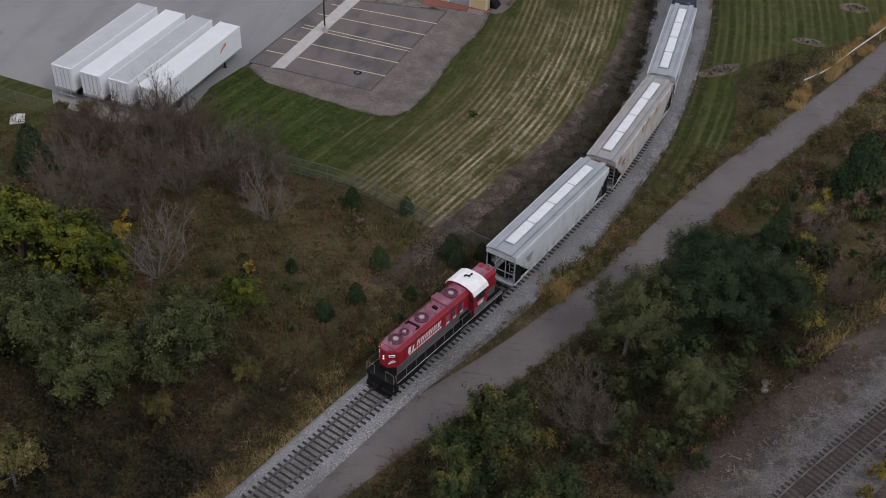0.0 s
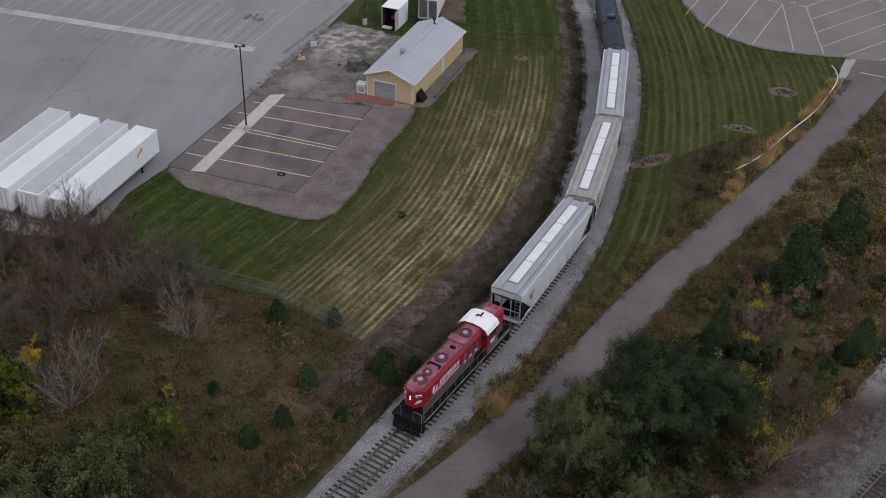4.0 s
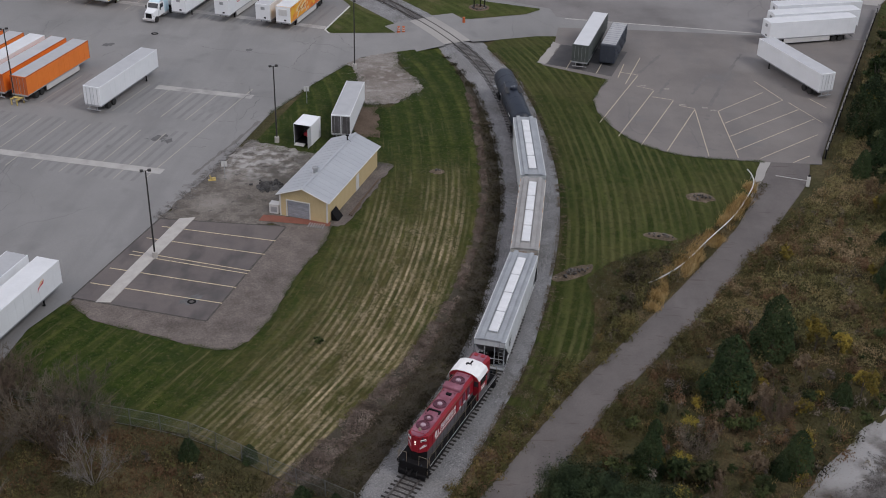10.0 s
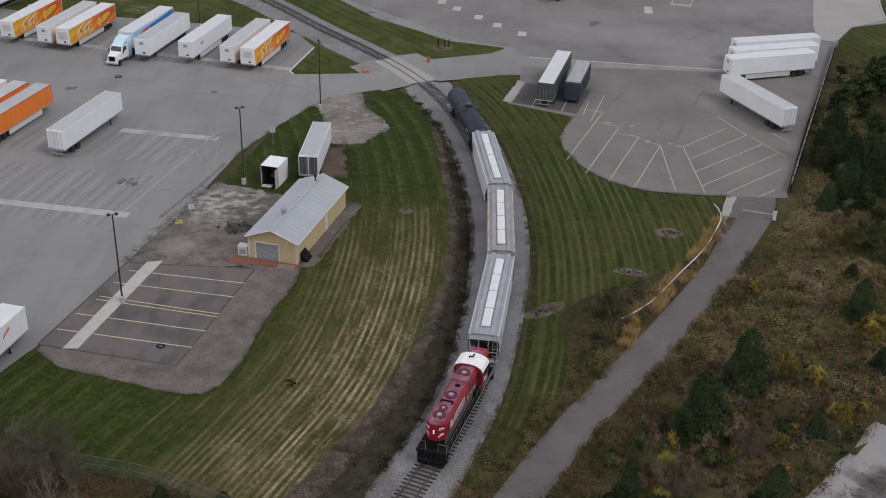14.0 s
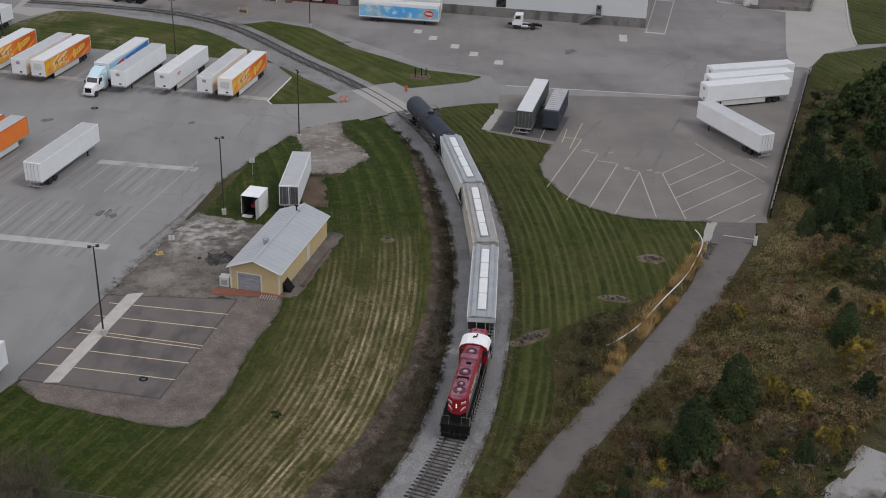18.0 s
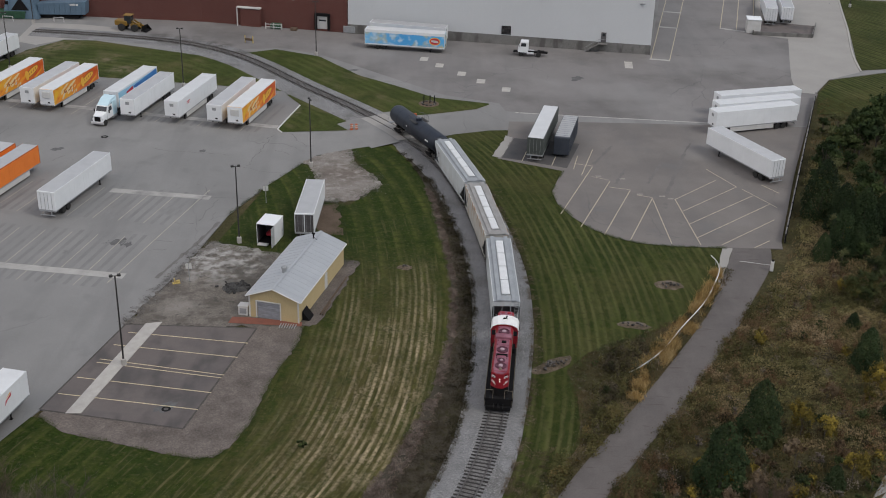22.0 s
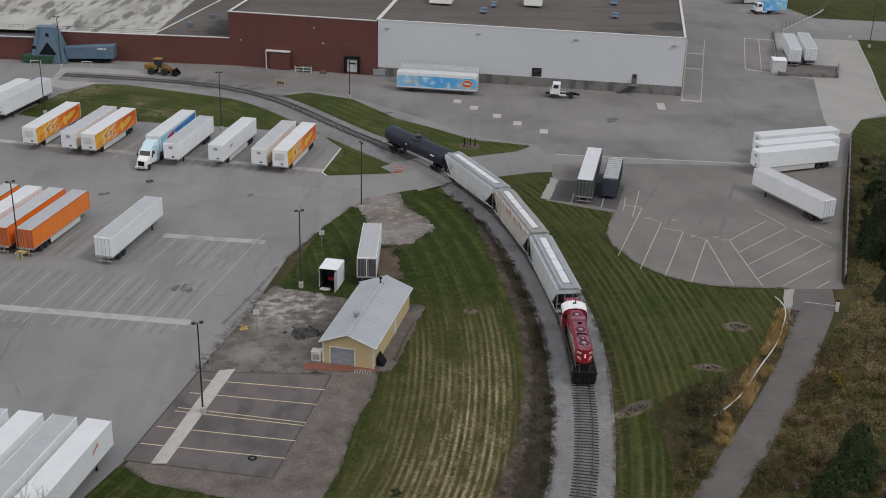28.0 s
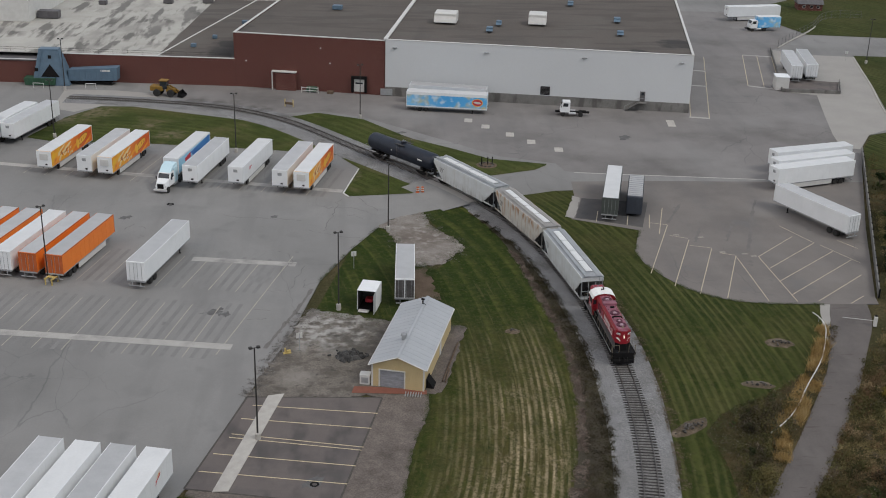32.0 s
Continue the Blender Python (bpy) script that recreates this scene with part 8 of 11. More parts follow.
    for a, q in (((104.7, 145.3), (117.6, 143.9)), ((117.6, 143.9), (121.2, 154.2)), ((104.7, 145.3), (110, 166)), ((110, 166), (115.3, 187.1))):
        p, q = Vector(a), Vector(q)
        d = q - p
        part("wall_length", Geo().box((0, 0, 0.42), (d.length - 0.22, 0.2, 0.84), 0.03), M_base, w, m=pose((p.x + q.x) / 2, (p.y + q.y) / 2, 0.06, 0, 0, math.degrees(math.atan2(d.y, d.x))))
    FAR_FENCE = Line([(117.7, 188.5), (127, 201.2), (136.3, 214.1), (147.8, 227.8), (153, 227.6), (156.9, 226.1)])
    f = thing("chain_link_fence", pose(0, 0, 0), "far grey chain-link fence on a pale concrete kerb", "fence")
    part("kerb", ribbon(FAR_FENCE, 0, 34, [(-0.2, 0), (-0.2, 0.3), (0.2, 0.3), (0.2, 0)]), M_concrete, f)
    for d in np.arange(0.2, FAR_FENCE.s[-1], 3.0):
        part("post", Geo().tube((*FAR_FENCE.at(d), 0), (*FAR_FENCE.at(d), 2.4), 0.05, 6), M_chain, f)
    for z in (0.5, 1.4, 2.35):
        for a in np.arange(0.2, FAR_FENCE.s[-1] - 3, 3.0):
            part("rail", Geo().tube((*FAR_FENCE.at(a), z), (*FAR_FENCE.at(a + 3.0), z), 0.03, 5), M_chain, f)


build_factory()
build_compactor()
t = thing("dark_rolloff", ground_pose(55.9, 72.3, 76.5), "dark navy container with a pale ribbed roof", "container")
part("hull", Geo().box((0, 0, 1.95), (11.0, 2.5, 3.0), 0.06), M_navy, t)
part("roof", Geo().box((0.2, 0, 3.47), (10.5, 2.36, 0.08), 0.03), M_roofgrey, t, "pale grey ribbed roof")
for k in range(11):
    part("roof_rib", Geo().box((-4.6 + k * 0.96, 0, 3.53), (0.1, 2.36, 0.07), 0.02), M_steel, t)
for k in range(8):
    for sd in (-1, 1):
        part("side_rib", Geo().box((-4.9 + k * 1.4, sd * 1.27, 1.95), (0.1, 0.06, 2.8), 0.015), M_navy, t)
for sd in (-1, 1):
    part("rear_door", Geo().box((-5.53, sd * 0.6, 1.95), (0.06, 1.14, 2.7), 0.02), M_navy, t)
part("chassis", Geo().box((0, 0, 0.4), (10.5, 1.0, 0.3), 0.03), M_black, t)
for x in (-3.8, -2.7):
    for sd in (-1, 1):
        wheel(t, x, sd * 0.95)
# far houses beyond the court
for x, y, a, col in ((144, 241, -6, M_brick), (128, 262, -4, M_trim), (170, 262, 5, M_trim)):
    h = thing("house", ground_pose(x, y, a) @ Matrix.Scale(0.65 if col is M_brick else 1.0, 4), "small far house with a low gable roof", "house", "far houses")
    part("house_body", Geo().box((0, 0, 1.6), (11, 7.5, 3.2), 0.03), col, h)
    part("roof", Geo().add([(-6, -4.3, 3.0), (6, -4.3, 3.0), (6, 4.3, 3.0), (-6, 4.3, 3.0), (-6, 0, 5.4), (6, 0, 5.4)], [(0, 1, 5, 4), (2, 3, 4, 5), (0, 4, 3), (1, 2, 5), (3, 2, 1, 0)]), M_locogrey, h)
    for k in (-3, 0.5, 3.5):
        w = part("window", Geo().box((k, -3.77, 1.8), (1.3, 0.06, 1.2), 0.01), M_trim, h)
        part("pane", Geo().box((k, -3.81, 1.8), (1.1, 0.03, 1.0), 0.005), M_glass, w)

# ---- plants ----
def fast_mesh(name, verts, faces, material):
    """A mesh from arrays of corners and equal-sided faces."""
    me = bpy.data.meshes.new(name)
    k = faces.shape[1]
    me.vertices.add(len(verts))
    me.vertices.foreach_set("co", verts.astype(np.float32).ravel())
    me.loops.add(faces.size)
    me.loops.foreach_set("vertex_index", faces.astype(np.int32).ravel())
    me.polygons.add(len(faces))
    me.polygons.foreach_set("loop_start", np.arange(0, faces.size, k, dtype=np.int32))
    me.update(calc_edges=True)
    me.materials.append(material)
    return me


def leaf_mat(name, cols, rough=0.8, patch=0.25, spec=0.15, jitter=0.7):
    """Foliage: a colour for each leaf out of a range, lighter and darker in clumps."""
    m = bpy.data.materials.new(name)
    m.use_nodes = True
    nt = m.node_tree
    N, L = nt.nodes, nt.links
    g = N.new("ShaderNodeNewGeometry")
    cr = N.new("ShaderNodeValToRGB")
    cr.color_ramp.interpolation = 'EASE'
    cr.color_ramp.elements[0].color, cr.color_ramp.elements[1].color = (*cols[0], 1), (*cols[-1], 1)
    for k, c in enumerate(cols[1:-1]):
        cr.color_ramp.elements.new((k + 1) / (len(cols) - 1)).color = (*c, 1)
    n = N.new("ShaderNodeTexNoise")
    n.inputs["Scale"].default_value, n.inputs["Detail"].default_value = patch, 3.0
    L.new(g.outputs["Position"], n.inputs["Vector"])
    add = N.new("ShaderNodeMath")
    add.operation = 'MULTIPLY_ADD'
    add.inputs[1].default_value, add.inputs[2].default_value = jitter, -jitter / 2
    L.new(g.outputs["Random Per Island"], add.inputs[0])
    fac = N.new("ShaderNodeMath")
    nm = N.new("ShaderNodeMapRange")
    nm.inputs[1].default_value, nm.inputs[2].default_value = 0.3, 0.7
    L.new(n.outputs[0], nm.inputs[0])
    L.new(nm.outputs[0], fac.inputs[0])
    L.new(add.outputs[0], fac.inputs[1])
    L.new(fac.outputs[0], cr.inputs[0])
    oi = N.new("ShaderNodeObjectInfo")
    mr = N.new("ShaderNodeMapRange")
    mr.inputs[3].default_value, mr.inputs[4].default_value = 0.75, 1.2
    L.new(oi.outputs["Random"], mr.inputs[0])
    mx = N.new("ShaderNodeMix")
    mx.data_type, mx.blend_type = 'RGBA', 'MULTIPLY'
    mx.inputs[0].default_value = 1.0
    L.new(cr.outputs[0], mx.inputs[6])
    L.new(mr.outputs[0], mx.inputs[7])
    b = N["Principled BSDF"]
    L.new(mx.outputs[2], b.inputs["Base Color"])
    b.inputs["Roughness"].default_value, b.inputs["Specular IOR Level"].default_value = rough, spec
    return m


M_cutbranch = mat("weathered_cut_branch", (0.2, 0.165, 0.13), (0.12, 0.1, 0.08), 1.0, 0.9, grain=0.2, gscale=8, rnd=0.3)
M_bark = mat("grey_bark", (0.1, 0.085, 0.072), (0.065, 0.054, 0.045), 3.0, 0.95, grain=0.25, gscale=12, place=False, stretch=(3, 3, 0.6))
M_palebark = mat("pale_grey_twigs", (0.17, 0.155, 0.14), (0.12, 0.105, 0.095), 2.0, 0.95, grain=0.2, gscale=10, place=False)
M_greybark = mat("grey_branch_bark", (0.13, 0.115, 0.1), (0.09, 0.078, 0.066), 2.0, 0.95, grain=0.2, gscale=10, place=False)
M_twig = mat("grey_brown_twigs", (0.11, 0.092, 0.07), (0.082, 0.066, 0.05), 1.0, 0.95, grain=0.25, gscale=8, place=False, rnd=0.25)
M_twigred = mat("red_brown_twigs", (0.095, 0.07, 0.05), (0.072, 0.05, 0.037), 1.0, 0.95, grain=0.25, gscale=8, place=False, rnd=0.25)
M_willow = leaf_mat("grey_green_leaves", [(0.008, 0.015, 0.006), (0.015, 0.025, 0.01), (0.025, 0.037, 0.015), (0.045, 0.058, 0.025)], patch=0.4, jitter=0.35)
M_olive_b = leaf_mat("yellowing_olive_leaves", [(0.028, 0.028, 0.011), (0.055, 0.052, 0.018), (0.09, 0.079, 0.027), (0.15, 0.122, 0.05)], patch=0.45, jitter=0.4)
M_seed = leaf_mat("pale_seed_heads", [(0.055, 0.044, 0.036), (0.105, 0.087, 0.073), (0.16, 0.136, 0.116), (0.23, 0.2, 0.175)], patch=0.8)
M_oliveweed = leaf_mat("olive_shrub_leaves", [(0.038, 0.037, 0.013), (0.066, 0.063, 0.022), (0.092, 0.082, 0.03), (0.125, 0.102, 0.042)], patch=0.3, jitter=0.25)
M_seedbrown = leaf_mat("grey_brown_seed_heads", [(0.045, 0.036, 0.026), (0.085, 0.068, 0.052), (0.13, 0.106, 0.085), (0.2, 0.17, 0.14)], patch=0.5, jitter=0.6)
M_willow_b = leaf_mat("olive_green_leaves", [(0.028, 0.036, 0.013), (0.054, 0.064, 0.024), (0.08, 0.088, 0.035), (0.125, 0.125, 0.058)], patch=0.5, jitter=0.35)
M_turning = leaf_mat("turning_leaves", [(0.014, 0.022, 0.008), (0.028, 0.04, 0.013), (0.045, 0.055, 0.018), (0.1, 0.085, 0.025)], patch=0.55, jitter=0.42)
M_bright = leaf_mat("bright_yellow_leaves", [(0.22, 0.15, 0.015), (0.34, 0.24, 0.02), (0.46, 0.34, 0.03), (0.5, 0.4, 0.07)], jitter=0.4)
# undergrowth colours lowered so that shade among the plants reads deeper
M_under = leaf_mat("shade_darkened_understory", [(0.012, 0.011, 0.006), (0.023, 0.022, 0.009), (0.037, 0.028, 0.015), (0.028, 0.033, 0.012), (0.06, 0.044, 0.027)], patch=0.3, jitter=0.5)
# darker version of the understory, with the shade beneath crowns in its colours
M_thicket = leaf_mat("shade_darkened_thicket", [(0.008, 0.008, 0.005), (0.016, 0.016, 0.008), (0.026, 0.02, 0.012), (0.02, 0.025, 0.01), (0.05, 0.03, 0.02)], patch=0.3, jitter=0.4)
M_bushgreen = leaf_mat("dull_green_bush_leaves", [(0.014, 0.021, 0.008), (0.027, 0.038, 0.013), (0.04, 0.05, 0.018), (0.066, 0.073, 0.028)], patch=0.5, jitter=0.35)
M_olive = leaf_mat("olive_leaves", [(0.02, 0.026, 0.01), (0.042, 0.051, 0.018), (0.066, 0.075, 0.027), (0.11, 0.114, 0.05)], patch=0.45, jitter=0.42)
M_lime = leaf_mat("yellow_green_leaves", [(0.022, 0.033, 0.006), (0.048, 0.062, 0.009), (0.085, 0.098, 0.012), (0.155, 0.145, 0.02)], patch=0.5, jitter=0.35)
M_gold = leaf_mat("golden_leaves", [(0.05, 0.045, 0.012), (0.12, 0.095, 0.02), (0.2, 0.15, 0.028), (0.32, 0.24, 0.045)], patch=0.6, jitter=0.4)
M_woodgreen = leaf_mat("wood_edge_leaves", [(0.012, 0.022, 0.008), (0.024, 0.04, 0.013), (0.04, 0.058, 0.018), (0.064, 0.078, 0.026)], patch=0.25, jitter=0.4)
M_speckle = leaf_mat("yellow_speckled_leaves", [(0.05, 0.045, 0.012), (0.14, 0.115, 0.02), (0.24, 0.19, 0.03), (0.32, 0.26, 0.05)], patch=0.5, jitter=0.8)
M_pine = leaf_mat("dark_conifer_needles", [(0.011, 0.02, 0.008), (0.018, 0.032, 0.012), (0.027, 0.043, 0.016), (0.04, 0.056, 0.022)], jitter=0.5)
M_rust = leaf_mat("rusty_brown_leaves", [(0.05, 0.034, 0.02), (0.085, 0.055, 0.03), (0.12, 0.085, 0.05), (0.15, 0.115, 0.08)])
M_deep = leaf_mat("deep_green_leaves", [(0.012, 0.018, 0.007), (0.028, 0.04, 0.013), (0.048, 0.062, 0.02), (0.09, 0.1, 0.036)], patch=0.5)
M_meadow = leaf_mat("autumn_meadow", [(0.036, 0.038, 0.013), (0.058, 0.058, 0.02), (0.078, 0.07, 0.026), (0.1, 0.076, 0.034), (0.115, 0.078, 0.04), (0.15, 0.11, 0.062)], patch=0.14, jitter=0.22)
M_meadow_b = leaf_mat("russet_meadow", [(0.036, 0.036, 0.014), (0.06, 0.052, 0.021), (0.086, 0.053, 0.027), (0.106, 0.062, 0.033), (0.12, 0.073, 0.041), (0.15, 0.1, 0.06)], patch=0.13, jitter=0.22)
M_slope = leaf_mat("pale_olive_slope_weeds", [(0.092, 0.092, 0.038), (0.14, 0.13, 0.055), (0.188, 0.158, 0.076), (0.205, 0.152, 0.086), (0.27, 0.205, 0.128)], patch=0.13, jitter=0.13)
M_brush = leaf_mat("dark_brush", [(0.022, 0.019, 0.011), (0.042, 0.035, 0.02), (0.066, 0.051, 0.032), (0.05, 0.052, 0.021), (0.12, 0.092, 0.062)], patch=0.4, jitter=0.4)
M_goldweed = leaf_mat("yellow_brown_weeds", [(0.04, 0.034, 0.014), (0.09, 0.07, 0.026), (0.14, 0.1, 0.035), (0.2, 0.15, 0.06)], patch=0.5)
M_stalk = leaf_mat("matted_stalks", [(0.09, 0.068, 0.056), (0.17, 0.13, 0.11), (0.25, 0.2, 0.17), (0.33, 0.27, 0.235)], patch=0.5)
M_drymat = leaf_mat("dry_weed_mat", [(0.04, 0.032, 0.02), (0.075, 0.058, 0.036), (0.11, 0.085, 0.052), (0.15, 0.12, 0.08)], patch=0.6)
M_straw = leaf_mat("dry_straw", [(0.14, 0.1, 0.04), (0.24, 0.175, 0.075), (0.34, 0.25, 0.115), (0.4, 0.31, 0.16)], patch=0.5)
M_goldstraw = leaf_mat("golden_dry_grass", [(0.2, 0.13, 0.05), (0.32, 0.215, 0.085), (0.44, 0.31, 0.135), (0.52, 0.39, 0.2)], patch=0.5, jitter=0.6)
M_blade = leaf_mat("lawn_blades", [(0.03, 0.045, 0.01), (0.05, 0.072, 0.016), (0.075, 0.095, 0.025), (0.12, 0.11, 0.04)], patch=0.4)


def unit(rng, n):
    v = rng.normal(size=(n, 3))
    return v / np.linalg.norm(v, axis=1)[:, None]


def leaf_quads(rng, pos, out, size, flat=0.6):
    """Small three-cornered leaves at places, facing roughly outwards."""
    n = len(pos)
    nor = unit(rng, n) + out * flat
    nor /= np.linalg.norm(nor, axis=1)[:, None]
    a = np.cross(nor, unit(rng, n))
    a /= np.linalg.norm(a, axis=1)[:, None] + 1e-9
    b = np.cross(nor, a)
    s = size * rng.uniform(0.55, 1.35, n)[:, None]
    v = np.stack([pos - a * s * 1.05 - b * s * 0.4, pos + a * s * 1.2, pos - a * s * 0.25 + b * s * 0.95], 1)
    return v.reshape(-1, 3), np.arange(3 * n).reshape(-1, 3)


def clump_crown(seed, height, spread, base, clumps, leaves, size, loose=0.05, spray=0.9):
    """Leaves in sprays, sprays in uneven lobes with gaps between them, lobes in a crown."""
    rng = np.random.default_rng(seed)
    lobes = max(5, clumps // 9)
    c = unit(rng, lobes) * (rng.uniform(0.35, 1.0, lobes) ** 0.5)[:, None]
    c[:, 2] = np.where(rng.random(lobes) < 0.35, np.abs(c[:, 2]), c[:, 2])
    mid, hz = (height + base) / 2, (height - base) / 2
    cen = np.stack([c[:, 0] * spread * 0.72, c[:, 1] * spread * 0.72, mid + c[:, 2] * hz * 0.74], 1)
    cen[:, :2] *= (1.15 - 0.5 * np.clip((cen[:, 2] - base) / (height - base), 0, 1) ** 2)[:, None]
    lrad = rng.uniform(0.2, 0.4, lobes) * spread
    own = rng.choice(lobes, clumps, p=lrad ** 2 / (lrad ** 2).sum())
    d = unit(rng, clumps)
    d[:, 2] = np.where(rng.random(clumps) < 0.5, np.abs(d[:, 2]), d[:, 2])
    sc = cen[own] + d * (lrad[own] * rng.uniform(0.55, 1.0, clumps))[:, None]
    rad = rng.uniform(0.06, 0.13, clumps) * spread
    ax = d + rng.normal(0, 0.3, (clumps, 3)) + np.array([0, 0, 0.3])
    ax /= np.linalg.norm(ax, axis=1)[:, None]
    k = rng.choice(clumps, leaves, p=rad ** 2 / (rad ** 2).sum())
    pos = sc[k] + rng.normal(0, 0.42, (leaves, 3)) * rad[k][:, None] + ax[k] * (rng.normal(0.0, spray, leaves) * rad[k])[:, None]
    stray = rng.random(leaves) < loose
    pos[stray] += rng.normal(0, 0.16 * spread, (int(stray.sum()), 3))
    pos[:, 2] = np.maximum(pos[:, 2], 0.12 + 0.2 * rng.random(leaves))
    whole = (pos - np.array([0, 0, base])) / np.array([spread, spread, height - base])
    out = d[k] * 0.9 + whole * 0.6 + np.array([0, 0, 0.25])
    return leaf_quads(rng, pos, out, size, 1.1), cen


def wood(rng, cen, height, r, pick=9):
    """A tapered trunk and limbs that reach into the clumps."""
    g = Geo()
    fork = height * 0.3
    g.tube((0, 0, -0.15), (0.06, 0.03, fork), r, 8, r * 0.7)
    g.tube((0.06, 0.03, fork), (0.0, 0.1, height * 0.72), r * 0.7, 7, r * 0.3)
    for i in rng.choice(len(cen), min(pick, len(cen)), replace=False):
        c = cen[i]
        mid = (c[0] * 0.45, c[1] * 0.45, fork + (c[2] - fork) * 0.55)
        g.tube((0.05, 0.03, fork * rng.uniform(0.7, 1.2)), mid, r * 0.45, 6, r * 0.28)
        g.tube(mid, tuple(c), r * 0.28, 5, r * 0.08)
    return g


def build_tree(label, seed, height, spread, base, clumps, leaves, size, material, group, name="tree", category="tree", r=0.16, bark=None, spray=0.9, loose=0.05):
    t = thing(name, pose(0, 0, 0), label, category, group)
    (v, f), cen = clump_crown(seed, height, spread, base, clumps, leaves, size, loose, spray)
    part("crown", fast_mesh("crown", v, f, material), None, t)
    part("trunk", wood(np.random.default_rng(seed + 1), cen, height, r), bark or M_bark, t)
    return t


def build_conifer(seed, height, spread, label, leaves=2500, size=0.1):
    rng = np.random.default_rng(seed)
    t = thing("conifer", pose(0, 0, 0), label, "conifer", "conifers")
    u = rng.uniform(0.0, 1.0, leaves) ** 0.7
    z = 0.2 + (height - 0.25) * (1 - u)
    a = rng.uniform(0, 2 * math.pi, leaves)
    lobes = 1 + 0.1 * np.sin(a * 5 + z * 2.1) + 0.12 * np.sin(a * 3 - z * 1.3) + 0.05 * np.sin(a * 11 + z * 5)
    r = spread * np.minimum(1.08 * u ** 0.5, 1.0) * np.clip(1.35 - 0.45 * u, 0, 1) * lobes * (1 - 0.42 * rng.random(leaves) ** 2.6)
    r *= 0.95 + 0.07 * np.abs(np.sin(z * 3.4 + 1.5 * np.sin(a * 2)))
    pos = np.stack([r * np.cos(a), r * np.sin(a), z - 0.14 * r + rng.normal(0, 0.06, leaves)], 1)
    out = np.stack([np.cos(a), np.sin(a), np.full(leaves, 0.7)], 1)
    v, f = leaf_quads(rng, pos, out, size, 1.0)
    part("crown", fast_mesh("crown", v, f, M_pine), None, t)
    g = Geo().tube((0, 0, -0.15), (0, 0, height * 0.95), 0.05 + height * 0.014, 7, 0.015)
    for k in range(14):
        zz = 0.5 + k * (height - 1.0) / 14
        rr = spread * (1 - zz / height) * 0.8
        g.tube((0, 0, zz), (rr * math.cos(k * 2.4), rr * math.sin(k * 2.4), zz - 0.1), 0.025, 4, 0.008)
    part("trunk", g, M_bark, t)
    return t


def build_bare(seed, height, spread, material, label, stems=9, name="bare_shrub", twist=0.5, twigs=5, haze=2600):
    """A leafless shrub: stems, branches and twigs."""
    rng = random.Random(seed)
    t = thing(name, pose(0, 0, 0), label, "shrub", "leafless shrubs")
    g, tw = Geo(), Geo()
    for s in range(stems):
        a = 2 * math.pi * s / stems + rng.uniform(-0.4, 0.4)
        p, d = Vector((0.15 * math.cos(a), 0.15 * math.sin(a), -0.1)), Vector((math.cos(a) * spread / height * rng.uniform(0.4, 1.1), math.sin(a) * spread / height * rng.uniform(0.4, 1.1), 1)).normalized()
        ln, r = height * rng.uniform(0.75, 1.05), 0.05 * rng.uniform(0.7, 1.3)
        n = 5
        for k in range(n):
            q = p + d * ln / n
            g.tube(p, q, r * (1 - k / (n + 1)), 4, r * (1 - (k + 1) / (n + 1)), caps=False)
            if k:
                for _ in range(3):
                    b = Vector((rng.gauss(0, 1), rng.gauss(0, 1), rng.uniform(0.1, 1.2))).normalized()
                    b = (b + d * 0.7).normalized()
                    e = q + b * ln * rng.uniform(0.14, 0.3)
                    g.tube(q, e, r * 0.4, 3, r * 0.15, caps=False)
                    for _ in range(twigs):
                        c = (b + Vector((rng.gauss(0, twist), rng.gauss(0, twist), rng.gauss(0.2, twist)))).normalized()
                        st = q.lerp(e, rng.uniform(0.3, 1.0))
                        tw.tube(st, st + c * ln * rng.uniform(0.08, 0.2), 0.016, 3, 0.006, caps=False)
            p = q
            d = (d + Vector((rng.gauss(0, 0.14), rng.gauss(0, 0.14), 0.06))).normalized()
    part("branch_frame", g, material, t)
    nr = np.random.default_rng(seed)
    tips = np.array(tw.v, float).reshape(-1, 6, 3)[:, 3:].mean(1)
    k = nr.integers(0, len(tips), haze)
    st = tips[k] + nr.normal(0, 0.12, (haze, 3))
    d = np.stack([st[:, 0] / spread, st[:, 1] / spread, np.full(haze, 0.9)], 1) + nr.normal(0, 0.45, (haze, 3))
    d /= np.linalg.norm(d, axis=1)[:, None]
    e = st + d * nr.uniform(0.25, 0.75, haze)[:, None]
    w = np.cross(d, unit(nr, haze))
    w *= 0.011 / (np.linalg.norm(w, axis=1)[:, None] + 1e-9)
    hv = np.stack([st - w, st + w, e + w * 0.4, e - w * 0.4], 1).reshape(-1, 3)
    n0 = len(tw.v)
    tw.v += [tuple(v) for v in hv]
    tw.f += [tuple(range(n0 + 4 * i, n0 + 4 * i + 4)) for i in range(haze)]
    part("twig_spray", tw, material, t)
    return t


def plant(x, y, a=0.0, s=1.0, z=-0.05):
    m = Matrix.LocRotScale((x, y, z), Euler((0, 0, radians(a))), (s, s, s))
    return m


def spread_copies(ob, spots, seed, first=True, lo=0.85, hi=1.15):
    """Places a plant at its first spot and copies of it at the rest."""
    rng = random.Random(seed)
    for k, sp in enumerate(spots):
        m = plant(sp[0], sp[1], rng.uniform(0, 360), (sp[2] if len(sp) > 2 else 1.0) * rng.uniform(lo, hi))
        if k == 0 and first:
            ob.matrix_basis = m
        else:
            copy_thing(ob, m)


